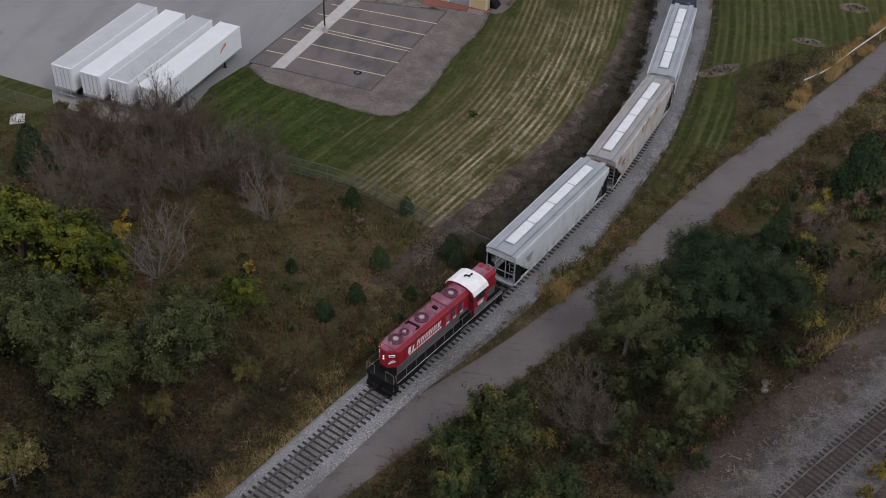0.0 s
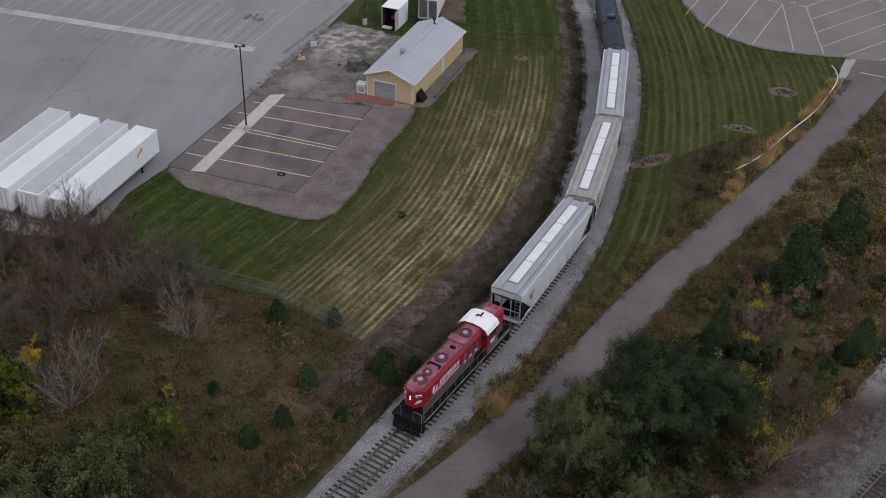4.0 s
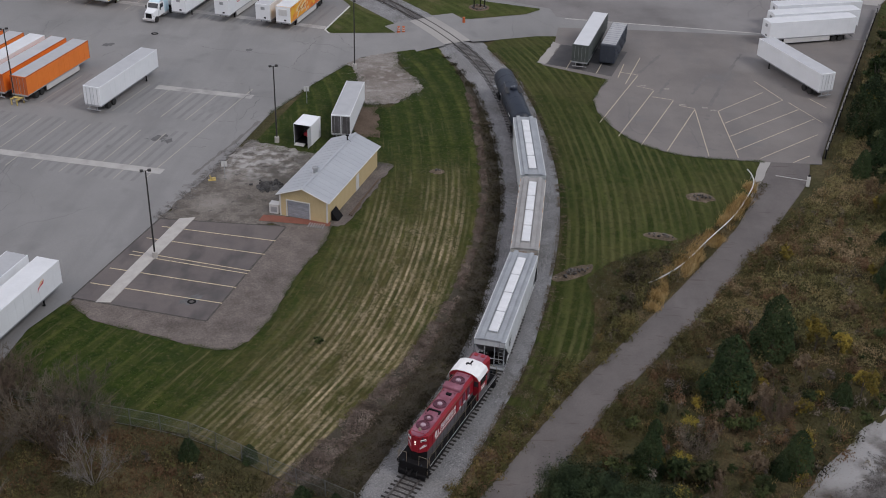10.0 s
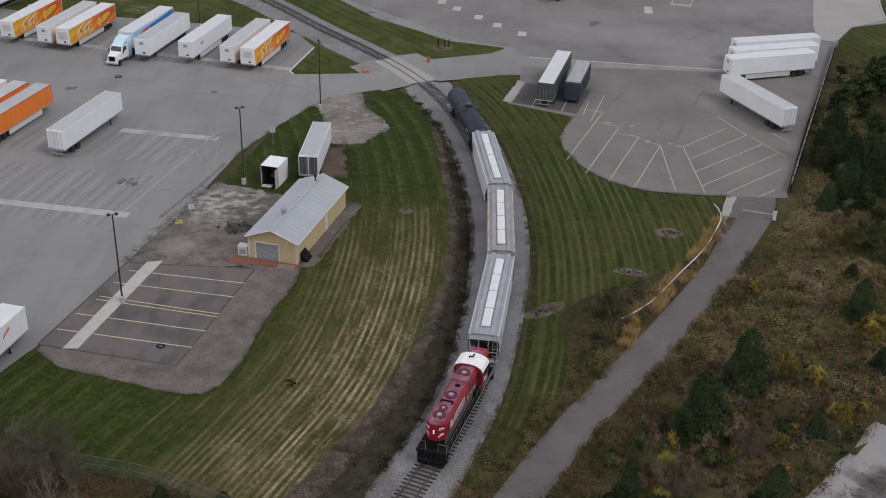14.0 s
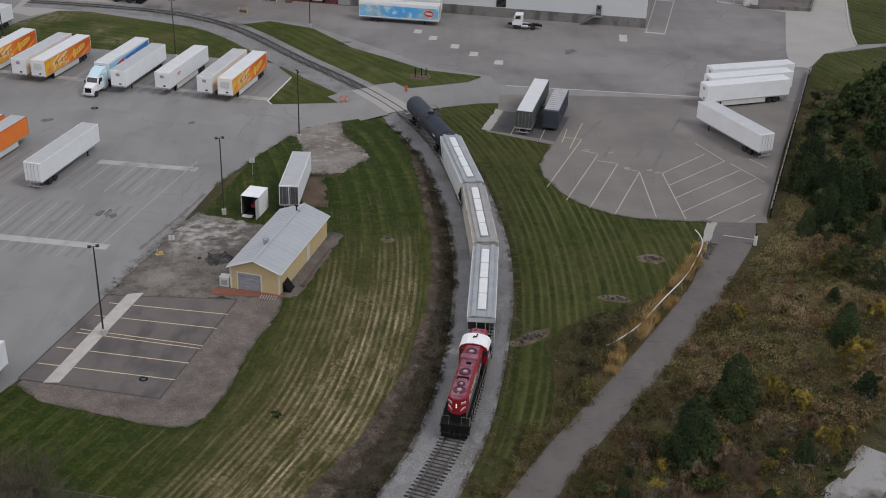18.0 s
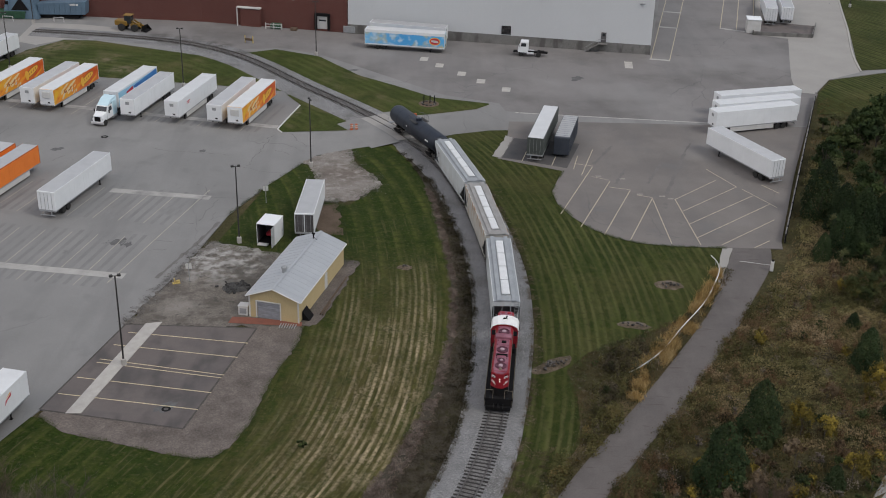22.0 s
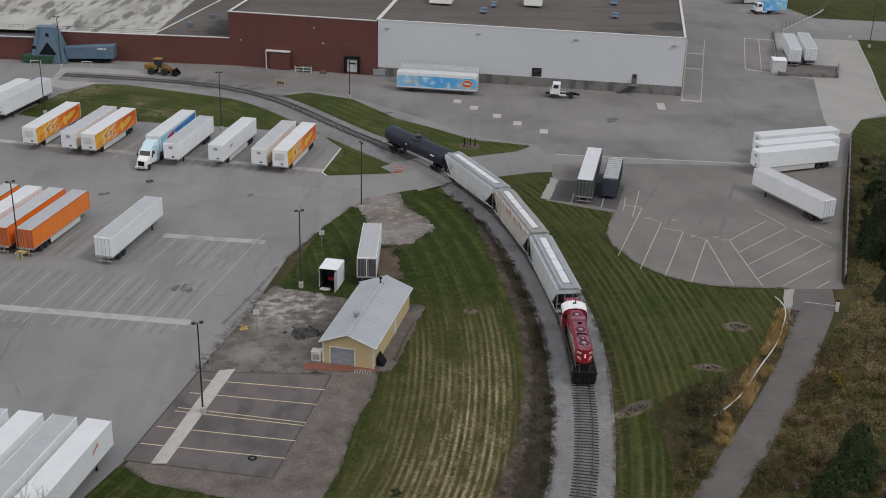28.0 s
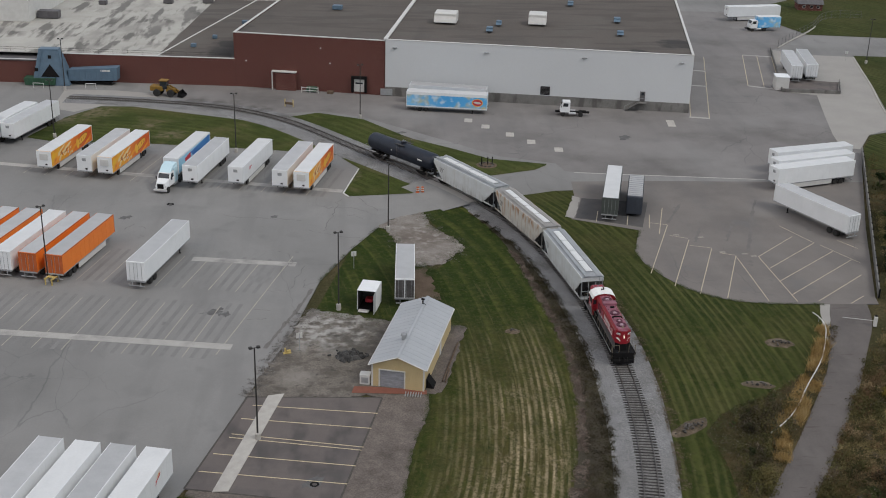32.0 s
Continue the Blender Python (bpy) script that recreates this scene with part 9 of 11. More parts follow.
W1 = build_tree("dark grey-green broadleaf tree beside the trail", 11, 10.4, 5.6, 0.3, 520, 72000, 0.07, M_willow, "trees beside the trail", r=0.24, spray=0.4, loose=0.02)
W2 = build_tree("olive-green rounded tree beside the trail", 12, 9.0, 4.6, 0.4, 300, 36000, 0.072, M_willow_b, "trees beside the trail", r=0.2, bark=M_palebark, spray=0.5, loose=0.04)
W3 = build_tree("green leafy tree with yellowing tips", 13, 8.2, 4.0, 0.3, 170, 17000, 0.1, M_turning, "trees beside the trail", spray=0.6)
W4 = build_tree("dark green bushy understory tree", 14, 4.2, 2.5, 0.1, 110, 6500, 0.1, M_bushgreen, "trees beside the trail", r=0.1, spray=0.5)
spread_copies(W1, [(46.6, -44.6, 1.0), (51.6, -43.6, 0.84)], 1, lo=0.97, hi=1.03)
spread_copies(W2, [(40.6, -49.2, 1.0), (46.2, -55.6, 0.72)], 2, lo=0.97, hi=1.03)
spread_copies(W3, [(32.2, -63.8, 1.0), (29.0, -67.4, 0.8), (36.0, -69.0, 0.8), (87.6, 19.2, 0.6), (91.4, 24.6, 0.5)], 17, lo=0.97, hi=1.03)
spread_copies(W4, [(42.4, -53.6, 0.9), (38.6, -53.0, 0.6), (49.6, -50.6, 0.9), (44.0, -60.0, 0.8), (41.2, -57.4, 0.75), (53.6, -47.4, 0.75), (44.4, -50.6, 0.9), (38.2, -61.6, 0.6), (47.2, -60.6, 0.55), (44.6, -64.4, 0.6), (55.0, -36.4, 0.7), (58.0, -33.3, 0.8), (47.8, -39.0, 0.55), (56.8, -36.8, 0.55), (62.8, -33.6, 0.6), (43.0, -63.6, 0.7), (38.0, -66.0, 0.6), (46.4, -49.0, 1.0), (48.6, -53.0, 0.9), (40.4, -54.6, 0.8), (36.6, -57.4, 0.6), (32.6, -57.0, 0.55), (40.6, -60.0, 0.8), (46.0, -58.4, 0.8), (50.6, -47.6, 0.8)], 22)
O1 = build_tree("grey-olive broadleaf tree with thinning autumn leaves", 21, 8.4, 4.5, 0.6, 300, 26000, 0.09, M_olive, "olive trees west of the railway", r=0.2, bark=M_palebark, spray=0.6, loose=0.08)
O2 = build_tree("yellowing olive bushy tree with thin crown", 22, 6.6, 3.3, 0.4, 180, 12000, 0.098, M_olive_b, "olive trees west of the railway", bark=M_palebark, spray=0.7, loose=0.08)
spread_copies(O1, [(5.6, -59.4, 1.05), (-6.4, -60.0, 1.0), (-0.6, -63.8, 0.9), (-12.6, -63.6, 0.9), (-13.6, -56.4, 0.8)], 3, lo=0.96, hi=1.04)
spread_copies(O2, [(-1.6, -57.4, 0.95), (5.4, -65.6, 0.6), (-10.5, -57.6, 0.9), (-2.6, -74.0), (-15.5, -58.0), (10.4, -59.4, 0.5)], 4, lo=0.95, hi=1.05)
G1 = build_tree("dense yellow-green bushy tree in autumn", 31, 6.6, 3.3, 0.3, 200, 15000, 0.11, M_lime, "yellow-green trees", spray=0.5)
spread_copies(G1, [(-9.2, -50.4, 1.15), (-13.4, -51.2, 1.2), (-5.6, -50.8, 0.75), (-16.8, -47.0, 0.9), (7.4, -51.4, 0.6), (-4.0, -52.6, 0.4), (2.6, -54.6, 0.35)], 5, lo=0.97, hi=1.03)
Y1 = build_tree("golden-leaved autumn shrub in rough grass", 41, 4.2, 1.7, 0.3, 60, 4200, 0.075, M_gold, "golden shrubs", "shrub", "shrub", 0.07)
spread_copies(Y1, [(71.9, -11.0, 0.95), (35.2, -61.4, 0.6), (82.8, -3.4, 1.1), (87.4, 5.6, 1.0), (88.6, 7.4, 0.6), (74.2, -11.6, 0.7), (93.2, 53.0, 1.0), (98.2, 67.4, 1.1), (91.0, 35.6, 0.8), (86.0, 20.6, 0.6), (81.0, -5.0, 0.5), (30.6, -58.2, 0.7), (60.8, -59.0, 0.55), (61.8, -57.0, 0.5), (59.6, -61.2, 0.5), (54.0, -31.6, 0.5), (84.5, -9.5, 0.7), (52.4, -38.0, 0.5), (74.8, -18.8, 0.8), (50.6, -40.0, 0.5)], 6)
YS = build_tree("sparse shrub of yellow leaves on thin grey stems", 44, 6.0, 2.5, 0.5, 60, 2600, 0.085, M_speckle, "golden shrubs", "shrub", "shrub", 0.08, M_palebark, 0.7, 0.3)
spread_copies(YS, [(55.0, -40.6, 1.0), (53.6, -38.4, 0.7), (55.8, -43.6, 0.6), (50.2, -39.0, 0.5), (57.4, -25.8, 0.4), (56.0, -31.4, 0.45)], 23, lo=0.97, hi=1.03)
YT = build_tree("slender tree with bright yellow leaves", 43, 5.0, 1.9, 1.4, 40, 2600, 0.1, M_bright, "golden shrubs", r=0.09, bark=M_palebark)
spread_copies(YT, [(-6.4, -45.2)], 18, lo=1.0, hi=1.0)
E1 = build_tree("yellowing olive tree along the lot wall", 56, 5.6, 2.4, 0.3, 70, 3600, 0.12, M_willow_b, "trees east of the wall")
spread_copies(E1, [(92.4, 48.6, 0.9), (95.6, 56.4), (97.0, 63.8, 0.8), (100.4, 70.6), (90.4, 39.2, 0.7), (88.2, 28.4, 0.6), (94.0, 44.2, 0.8), (103.4, 80.4, 0.9), (98.8, 52.0), (104.2, 62.0), (91.6, 22.0, 0.6), (84.8, 6.8, 0.5)], 21)
D1 = build_tree("deep green broadleaf tree in the wood edge", 51, 8.4, 3.2, 0.5, 110, 3600, 0.19, M_woodgreen, "trees east of the wall", r=0.2)
D2 = build_tree("deep green rounded bushy tree", 52, 6.0, 2.7, 0.3, 80, 2500, 0.19, M_woodgreen, "trees east of the wall")
wood_rng = random.Random(9)
spots1, spots2, spots3 = [], [], []
for k in range(85):
    y = wood_rng.uniform(27, 92)
    x0 = 82.6 + (y - 36.2) * 0.355
    x = x0 + (7.5 if y > 48 else 10) + (wood_rng.random() ** 1.4) * 32
    kind = wood_rng.choice((0, 0, 1, 1, 2))
    (spots1, spots2, spots3)[kind].append((x, y, wood_rng.uniform(0.75, 1.1) * (0.75 if kind == 2 else 1.0)))
spread_copies(D1, [(99.5, 66.5), (95.4, 61.2), (106, 76)] + spots1, 7)
spread_copies(D2, [(55.4, -32.8, 0.42), (60.2, -35.6, 0.4), (66.0, -30.6, 0.45), (63.6, -33.4, 0.4), (51.6, -35.6, 0.42), (49.6, -38.4, 0.5), (58.0, -40.4, 0.45), (60.6, -31.2, 0.45), (57.2, -27.2, 0.42), (56.2, -35.0, 0.4), (53.4, -28.4, 0.36), (62.4, -28.0, 0.36), (70.6, -25.0, 0.4), (94.9, 50.2), (92.6, 57.0), (101.5, 82.0)] + spots2, 8)
C1 = build_conifer(61, 7.0, 2.3, "dark green full conifer in rough grass", 6800, 0.115)
C2 = build_conifer(62, 2.6, 1.05, "small dark green conifer in rough grass", 2400, 0.09)
spread_copies(C1, [(61.5, -20.6, 1.14), (67.4, -11.6, 0.98), (53.2, -31.6, 0.55), (-20.2, -35.4, 0.85), (66.4, -30.2, 0.62), (83.0, 2.4, 0.62), (91.0, 16.0, 0.6), (86.4, 31.0, 0.5), (92.0, 41.0, 1.0), (89.5, 33.0, 0.9), (93.5, 37.0), (90.5, 46.0, 1.05)] + spots3, 10)
spread_copies(C2, [(12.5, -33.6, 0.9), (17.9, -33.4, 0.8), (17.4, -42.2), (16.5, -47.4, 0.9), (14.3, -50.1, 0.85), (23.6, -39.4, 1.25), (24.4, -40.6, 0.9), (72.7, -19.8, 1.3), (82.4, -7.8, 1.1), (84.6, 12.0, 0.9), (26.4, -38.9, 0.9), (54.3, -26.2, 0.9), (64.9, -31.0, 1.1), (9.6, -44.5, 0.6), (21.2, -46.0, 0.6)], 11)
B1 = build_bare(71, 4.3, 4.4, M_twig, "leafless grey-brown shrub in rough grass", 15, haze=1000)
B2 = build_bare(72, 4.5, 4.4, M_twigred, "leafless red-brown shrub thicket", 15, haze=1000)
B3 = build_bare(73, 5.6, 6.4, M_palebark, "leafless tree with pale spreading branches", 12, "bare_tree", 0.4, 5, 700)
spread_copies(B3, [(-2.0, -48.2), (5.2, -37.6, 0.8)], 12, lo=0.95, hi=1.05)
BT = build_bare(74, 6.0, 2.2, M_greybark, "thin leafless sapling before the parked trailers", 7, "bare_sapling", 0.4, 4, 350)
spread_copies(BT, [(-10.6, -24.8)], 19, lo=1.0, hi=1.0)
spread_copies(B1, [(-8.9, -31.6), (-1.6, -32.6), (-12.7, -36.2), (0.8, -28.2), (-4.4, -35.4), (-17.4, -33.6), (3.4, -31.5, 0.8), (-7.4, -40.4), (-12.4, -24.4, 0.8), (-8.2, -24.6, 0.7), (-12.5, -42), (57.6, -29.6, 0.6), (37.0, -56.4, 0.75), (38.8, -59.6, 0.7), (36.2, -58.4, 0.5)], 13)
spread_copies(B2, [(-14.4, -28.6), (-6.7, -28.0), (-18.6, -29.0, 0.8), (-5.2, -26.4, 0.65), (-1.6, -28.4, 0.6), (-17.0, -30.4), (-10.6, -26.6), (-8.0, -36.8), (-15.5, -39.5, 0.9), (1.0, -34.2, 0.8), (65.6, -23.6, 0.6), (59.2, -38.0, 0.7)], 14)
R1 = build_tree("rusty brown leafy shrub", 81, 3.6, 1.7, 0.2, 48, 2850, 0.096, M_rust, "rusty shrubs", "shrub", "shrub", 0.06)
spread_copies(R1, [(58.9, -27.9), (62.4, -30.9), (58.6, -34.0), (64.0, -22.0, 1.1), (60.6, -24.8), (66.5, -18.0, 0.8), (63.8, -36.5), (70.0, -16.0), (55.5, -46.5, 0.7), (76.5, -4.5, 0.9), (88, 8), (91, 15), (86.5, 26, 0.8), (83, -15), (74.5, -15.5, 0.8)], 15)
S1 = build_tree("low green bush in rough grass", 91, 1.7, 1.0, 0.05, 32, 1710, 0.074, M_deep, "low bushes", "bush", "bush", 0.04)
spread_copies(S1, [(21.2, -14.8, 0.75), (13.0, -33.3, 0.9), (24.0, -37.6, 0.8), (51, -38, 1.0), (52.5, -34.8), (49.5, -36.5, 0.8), (57.2, -23.5, 0.8), (76, -20.5, 1.3), (74.5, -22.6, 1.1), (80.5, 12, 0.8), (86, 31, 1.0), (88.4, 42.5, 1.2), (-22.3, -20.2, 1.6), (12.2, -52.4), (19.5, -53.6, 0.7), (20.6, -49.4, 0.8), (10.2, -47.4, 0.9), (5.4, -45.8, 0.7), (23.4, -45.0, 0.6), (30.5, -41.6, 0.5), (53.0, -3.5, 0.9), (56.2, 6.5, 0.8), (52.2, 2.0, 0.8), (52.6, -4.0, 0.8), (58.6, 7.4, 0.9), (60.2, 6.6, 0.9), (53.8, 1.8, 0.8), (55.0, 4.4, 0.8)], 16)


def scatter(poly, n, seed, skip, apart=1.2):
    """Random plan spots inside an outline."""
    rng = np.random.default_rng(seed)
    p = np.array(poly, float)
    out = []
    while len(out) < n:
        x, y = rng.uniform(*np.stack([p.min(0), p.max(0)])[:, 0], 40), rng.uniform(*np.stack([p.min(0), p.max(0)])[:, 1], 40)
        ok = inside(x, y, poly)
        if skip is not None and ok.any():
            ok[ok] = ~skip(x[ok], y[ok])
        for a, b in zip(x[ok], y[ok]):
            if len(out) < n and all((a - c[0]) ** 2 + (b - c[1]) ** 2 > apart ** 2 for c in out):
                out.append((float(a), float(b), float(rng.uniform(0.45, 1.25))))
    return out


def off_rail(lo, hi):
    def f(x, y):
        s, o = RAIL.near(x, y)
        t, q = TRAIL.near(x, y)
        u, w = SIDING.near(x, y)
        return ((o > lo) & (o < hi)) | ((q > -2.3) & (q < 2.0)) | ((w > -7.2) & (w < 9.5))
    return f


def clear_of_trail(x, y):
    return off_rail(-6.0, 5.0)(x, y) | (np.abs(TRAIL.near(x, y)[1]) < 4.4)


HILL = [(40, -44), (54, -18), (66, 2), (80, 25), (98, 24), (98, -5), (84, -22), (60, -50), (46, -62)]
LOWHILL = [(44, -40), (54, -22), (64, -8), (80, -8), (84, -22), (62, -47), (52, -54)]
FIELD = [(-24, -28), (0, -29), (10, -32), (22, -38), (26, -44), (16, -58), (-20, -56)]
SHRUBS = (("rusty brown low shrub in rough grass", M_rust, 1.5, 1.0, 850, ((LOWHILL, 18), (HILL, 14), (FIELD, 8))),
          ("olive leafy shrub in rough grass", M_oliveweed, 1.6, 1.1, 1050, ((LOWHILL, 20), (HILL, 20), (FIELD, 8))),
          ("dark green leafy shrub in rough grass", M_deep, 1.8, 1.2, 1100, ((LOWHILL, 22), (HILL, 12), (FIELD, 5))),
          ("pale grey-brown shrub with dry seed heads", M_seed, 1.9, 0.95, 850, ((LOWHILL, 14), (HILL, 5), (FIELD, 4))),
          ("yellowing shrub in rough grass", M_gold, 1.4, 0.9, 700, ((LOWHILL, 14), (HILL, 6), (FIELD, 3))))
for k, (text, leaf, h, w, count, places) in enumerate(SHRUBS):
    bush = build_tree(text, 200 + k, h, w, 0.05, 46, count, 0.078, leaf, "shrubs in rough grass", "shrub", "shrub", 0.035)
    spread_copies(bush, [sp for q, (poly, n) in enumerate(places) for sp in scatter(poly, n, 300 + 10 * k + q, clear_of_trail)], 400 + k)


def tufts(name, poly, density, height, material, label, seed, skip=None, blades=9, width=0.034, spread=0.24, lean=0.55, gate=None):
    """Rough grass and weeds: many small blades in tufts, one mesh."""
    rng = np.random.default_rng(seed)
    p = np.array(poly, float)
    x0, y0, x1, y1 = *p.min(0), *p.max(0)
    n = int((x1 - x0) * (y1 - y0) * density)
    x, y = rng.uniform(x0, x1, n), rng.uniform(y0, y1, n)
    ok = inside(x, y, poly)
    if skip is not None:
        ok &= ~skip(x, y)
    x, y = x[ok], y[ok]
    n = len(x)
    big = np.array([noise.noise((float(a) * 0.13, float(b) * 0.13, seed)) for a, b in zip(x, y)])
    if gate is not None:
        q = np.array([noise.noise((float(a) * 0.45, float(b) * 0.45, seed + 7.0)) + 0.5 * noise.noise((float(a) * 1.3, float(b) * 1.3, seed)) for a, b in zip(x, y)]) > gate
        x, y, big, n = x[q], y[q], big[q], int(q.sum())
    h = height * rng.uniform(0.45, 1.25, n) * (1 + 0.7 * big)
    bx = np.repeat(x, blades) + rng.normal(0, spread, n * blades)
    by = np.repeat(y, blades) + rng.normal(0, spread, n * blades)
    bh = np.repeat(h, blades) * rng.uniform(0.6, 1.2, n * blades)
    a = rng.uniform(0, 2 * math.pi, n * blades)
    w = 1.5 * width * rng.uniform(0.6, 1.6, n * blades)
    lx, ly = rng.normal(0, lean, n * blades) * bh, rng.normal(0, lean, n * blades) * bh
    ca, sa = np.cos(a) * w, np.sin(a) * w
    v = np.stack([np.stack([bx - ca, by - sa, np.full_like(bx, -0.1)], 1), np.stack([bx + ca, by + sa, np.full_like(bx, -0.1)], 1), np.stack([bx + lx, by + ly, bh], 1)], 1).reshape(-1, 3)
    me = fast_mesh(name, v, np.arange(len(v)).reshape(-1, 3), material)
    return tagged(new(name, me), label, "grass", kind="stuff")


def weeds(name, poly, density, height, material, label, seed, skip=None, leaves=14, size=0.06, wide=0.32, gate=-9.0):
    """Leafy weeds and low scrub: small leaves heaped in many uneven mounds, one mesh."""
    rng = np.random.default_rng(seed)
    p = np.array(poly, float)
    x0, y0, x1, y1 = *p.min(0), *p.max(0)
    n = int((x1 - x0) * (y1 - y0) * density)
    x, y = rng.uniform(x0, x1, n), rng.uniform(y0, y1, n)
    ok = inside(x, y, poly)
    if skip is not None:
        ok[ok] = ~skip(x[ok], y[ok])
    x, y = x[ok], y[ok]
    q = np.array([noise.noise((float(a) * 0.4, float(b) * 0.4, seed)) + 0.5 * noise.noise((float(a) * 1.2, float(b) * 1.2, seed + 3.0)) for a, b in zip(x, y)])
    x, y, q = x[q > gate], y[q > gate], q[q > gate]
    n = len(x)
    h = height * rng.uniform(0.4, 1.3, n) * np.clip(1 + 0.8 * q, 0.35, 2.0)
    k = np.repeat(np.arange(n), leaves)
    m = len(k)
    w = wide * rng.uniform(0.6, 1.3, n)[k]
    dx, dy = rng.normal(0, 0.6, m) * w, rng.normal(0, 0.6, m) * w
    z = h[k] * np.exp(-(dx ** 2 + dy ** 2) / (w ** 2 + 1e-6)) * rng.uniform(0.25, 1.1, m)
    pos = np.stack([x[k] + dx, y[k] + dy, z + 0.05], 1)
    out = np.stack([dx / w * 0.6, dy / w * 0.6, np.full(m, 0.7)], 1)
    v, f = leaf_quads(rng, pos, out, size, 0.5)
    return tagged(new(name, fast_mesh(name, v, f, material)), label, "weeds", kind="stuff")


def clumps(name, poly, density, radius, height, material, label, seed, skip=None, leaves=90, size=0.075, gate=-9.0):
    """Low bushes and weed hummocks: leaves on many uneven domes, one mesh."""
    rng = np.random.default_rng(seed)
    p = np.array(poly, float)
    x0, y0, x1, y1 = *p.min(0), *p.max(0)
    n = int((x1 - x0) * (y1 - y0) * density)
    x, y = rng.uniform(x0, x1, n), rng.uniform(y0, y1, n)
    ok = inside(x, y, poly)
    if skip is not None:
        ok[ok] = ~skip(x[ok], y[ok])
    x, y = x[ok], y[ok]
    q = np.array([noise.noise((float(a) * 0.22, float(b) * 0.22, seed)) + 0.5 * noise.noise((float(a) * 0.8, float(b) * 0.8, seed + 3.0)) for a, b in zip(x, y)])
    x, y = x[q > gate], y[q > gate]
    n = len(x)
    r, h = radius * rng.uniform(0.5, 1.4, n), height * rng.uniform(0.45, 1.4, n)
    k = np.repeat(np.arange(n), leaves)
    m = len(k)
    d = unit(rng, m)
    d[:, 2] = np.abs(d[:, 2]) ** 0.8
    a = np.arctan2(d[:, 1], d[:, 0])
    ph = rng.uniform(0, 6.28, (n, 2))
    bulge = 1 + 0.28 * np.sin(3 * a + ph[k, 0]) + 0.2 * np.sin(5 * a + ph[k, 1] + 3 * d[:, 2])
    f = bulge * (1 - 0.5 * rng.random(m) ** 2)
    pos = np.stack([x[k] + d[:, 0] * r[k] * f, y[k] + d[:, 1] * r[k] * f, 0.03 + d[:, 2] * h[k] * f], 1)
    v, fc = leaf_quads(rng, pos, d + np.array([0, 0, 0.3]), size, 1.0)
    return tagged(new(name, fast_mesh(name, v, fc, material)), label, "weeds", kind="stuff")


def fringe(name, path, per_metre, reach, material, label, seed, size=0.06, leaves=9, high=0.05, category="grass", gate=-0.15):
    """Tufts or stones strewn unevenly along a line on the ground."""
    rng = np.random.default_rng(seed)
    p = np.array(path, float)
    seg = np.linalg.norm(p[1:] - p[:-1], axis=1)
    n = int(seg.sum() * per_metre)
    k = rng.choice(len(seg), n, p=seg / seg.sum())
    u = rng.random(n)[:, None]
    d = (p[k + 1] - p[k]) / seg[k][:, None]
    c = p[k] + (p[k + 1] - p[k]) * u
    q = np.array([noise.noise((float(a) * 0.5, float(b) * 0.5, seed)) + 0.5 * noise.noise((float(a) * 1.5, float(b) * 1.5, seed + 3.0)) for a, b in c])
    c, d, q = c[q > gate], d[q > gate], q[q > gate]
    n = len(c)
    c = c + np.stack([-d[:, 1], d[:, 0]], 1) * (rng.normal(0, reach, n) * (1 + q))[:, None]
    k = np.repeat(np.arange(n), leaves)
    m = len(k)
    pos = np.stack([c[k, 0] + rng.normal(0, 0.13, m), c[k, 1] + rng.normal(0, 0.13, m), 0.075 + high * rng.random(m)], 1)
    v, f = leaf_quads(rng, pos, np.tile((0.0, 0.0, 1.0), (m, 1)), size, 3.0)
    return tagged(new(name, fast_mesh(name, v, f, material)), label, category, kind="stuff")


M_greytones = leaf_mat("loose_grey_stones", [(0.055, 0.05, 0.046), (0.085, 0.078, 0.073), (0.12, 0.112, 0.106), (0.17, 0.162, 0.155)], patch=0.9, jitter=0.7)
M_lawntuft = leaf_mat("lawn_edge_blades", [(0.022, 0.036, 0.008), (0.034, 0.05, 0.012), (0.048, 0.062, 0.017), (0.075, 0.08, 0.028)], patch=0.4, jitter=0.4)
NORTH_PATCH = [(20.8, 68.6), (21.3, 64.6), (22.2, 61.6), (24.1, 59.0), (25.6, 56.2), (26.4, 53.6), (24.0, 50.2), (22.6, 47.6), (19.5, 46.9), (17.2, 47.2), (16.6, 52.0), (15.9, 56.9), (14.7, 60.6), (13.6, 62.6)]
fringe("patch_edge_grass", NORTH_PATCH, 30, 0.5, M_lawntuft, "grass creeping over the gravel patch", 201, 0.042, 7, 0.04)
fringe("patch_edge_stones", NORTH_PATCH, 22, 0.7, M_greytones, "loose stones strewn into the grass", 202, 0.05, 6, 0.03, "gravel", 0.0)
YARD_EDGE = [(24.3, 27.2), (22.8, 28), (12.9, 29.5), (4.4, 32.8)]
fringe("yard_edge_grass", YARD_EDGE, 34, 0.6, M_lawntuft, "grass creeping over the gravel yard", 203, 0.042, 7, 0.04)
fringe("yard_spilled_stones", [(4.4, 32.8), (3.0, 29.0), (2.0, 24.5), (-0.1, 16.7), (-2.2, 9.3)], 30, 0.7, M_greytones, "pale stones spilled over the asphalt edge", 204, 0.06, 9, 0.02, "gravel", -0.3)
PAVED_EDGE = [(5.1, 41.7), (9.1, 52.6), (13.4, 62)]
fringe("paved_edge_grass", PAVED_EDGE, 20, 0.16, M_lawntuft, "ragged grass along the asphalt edge", 205, 0.042, 7, 0.04)
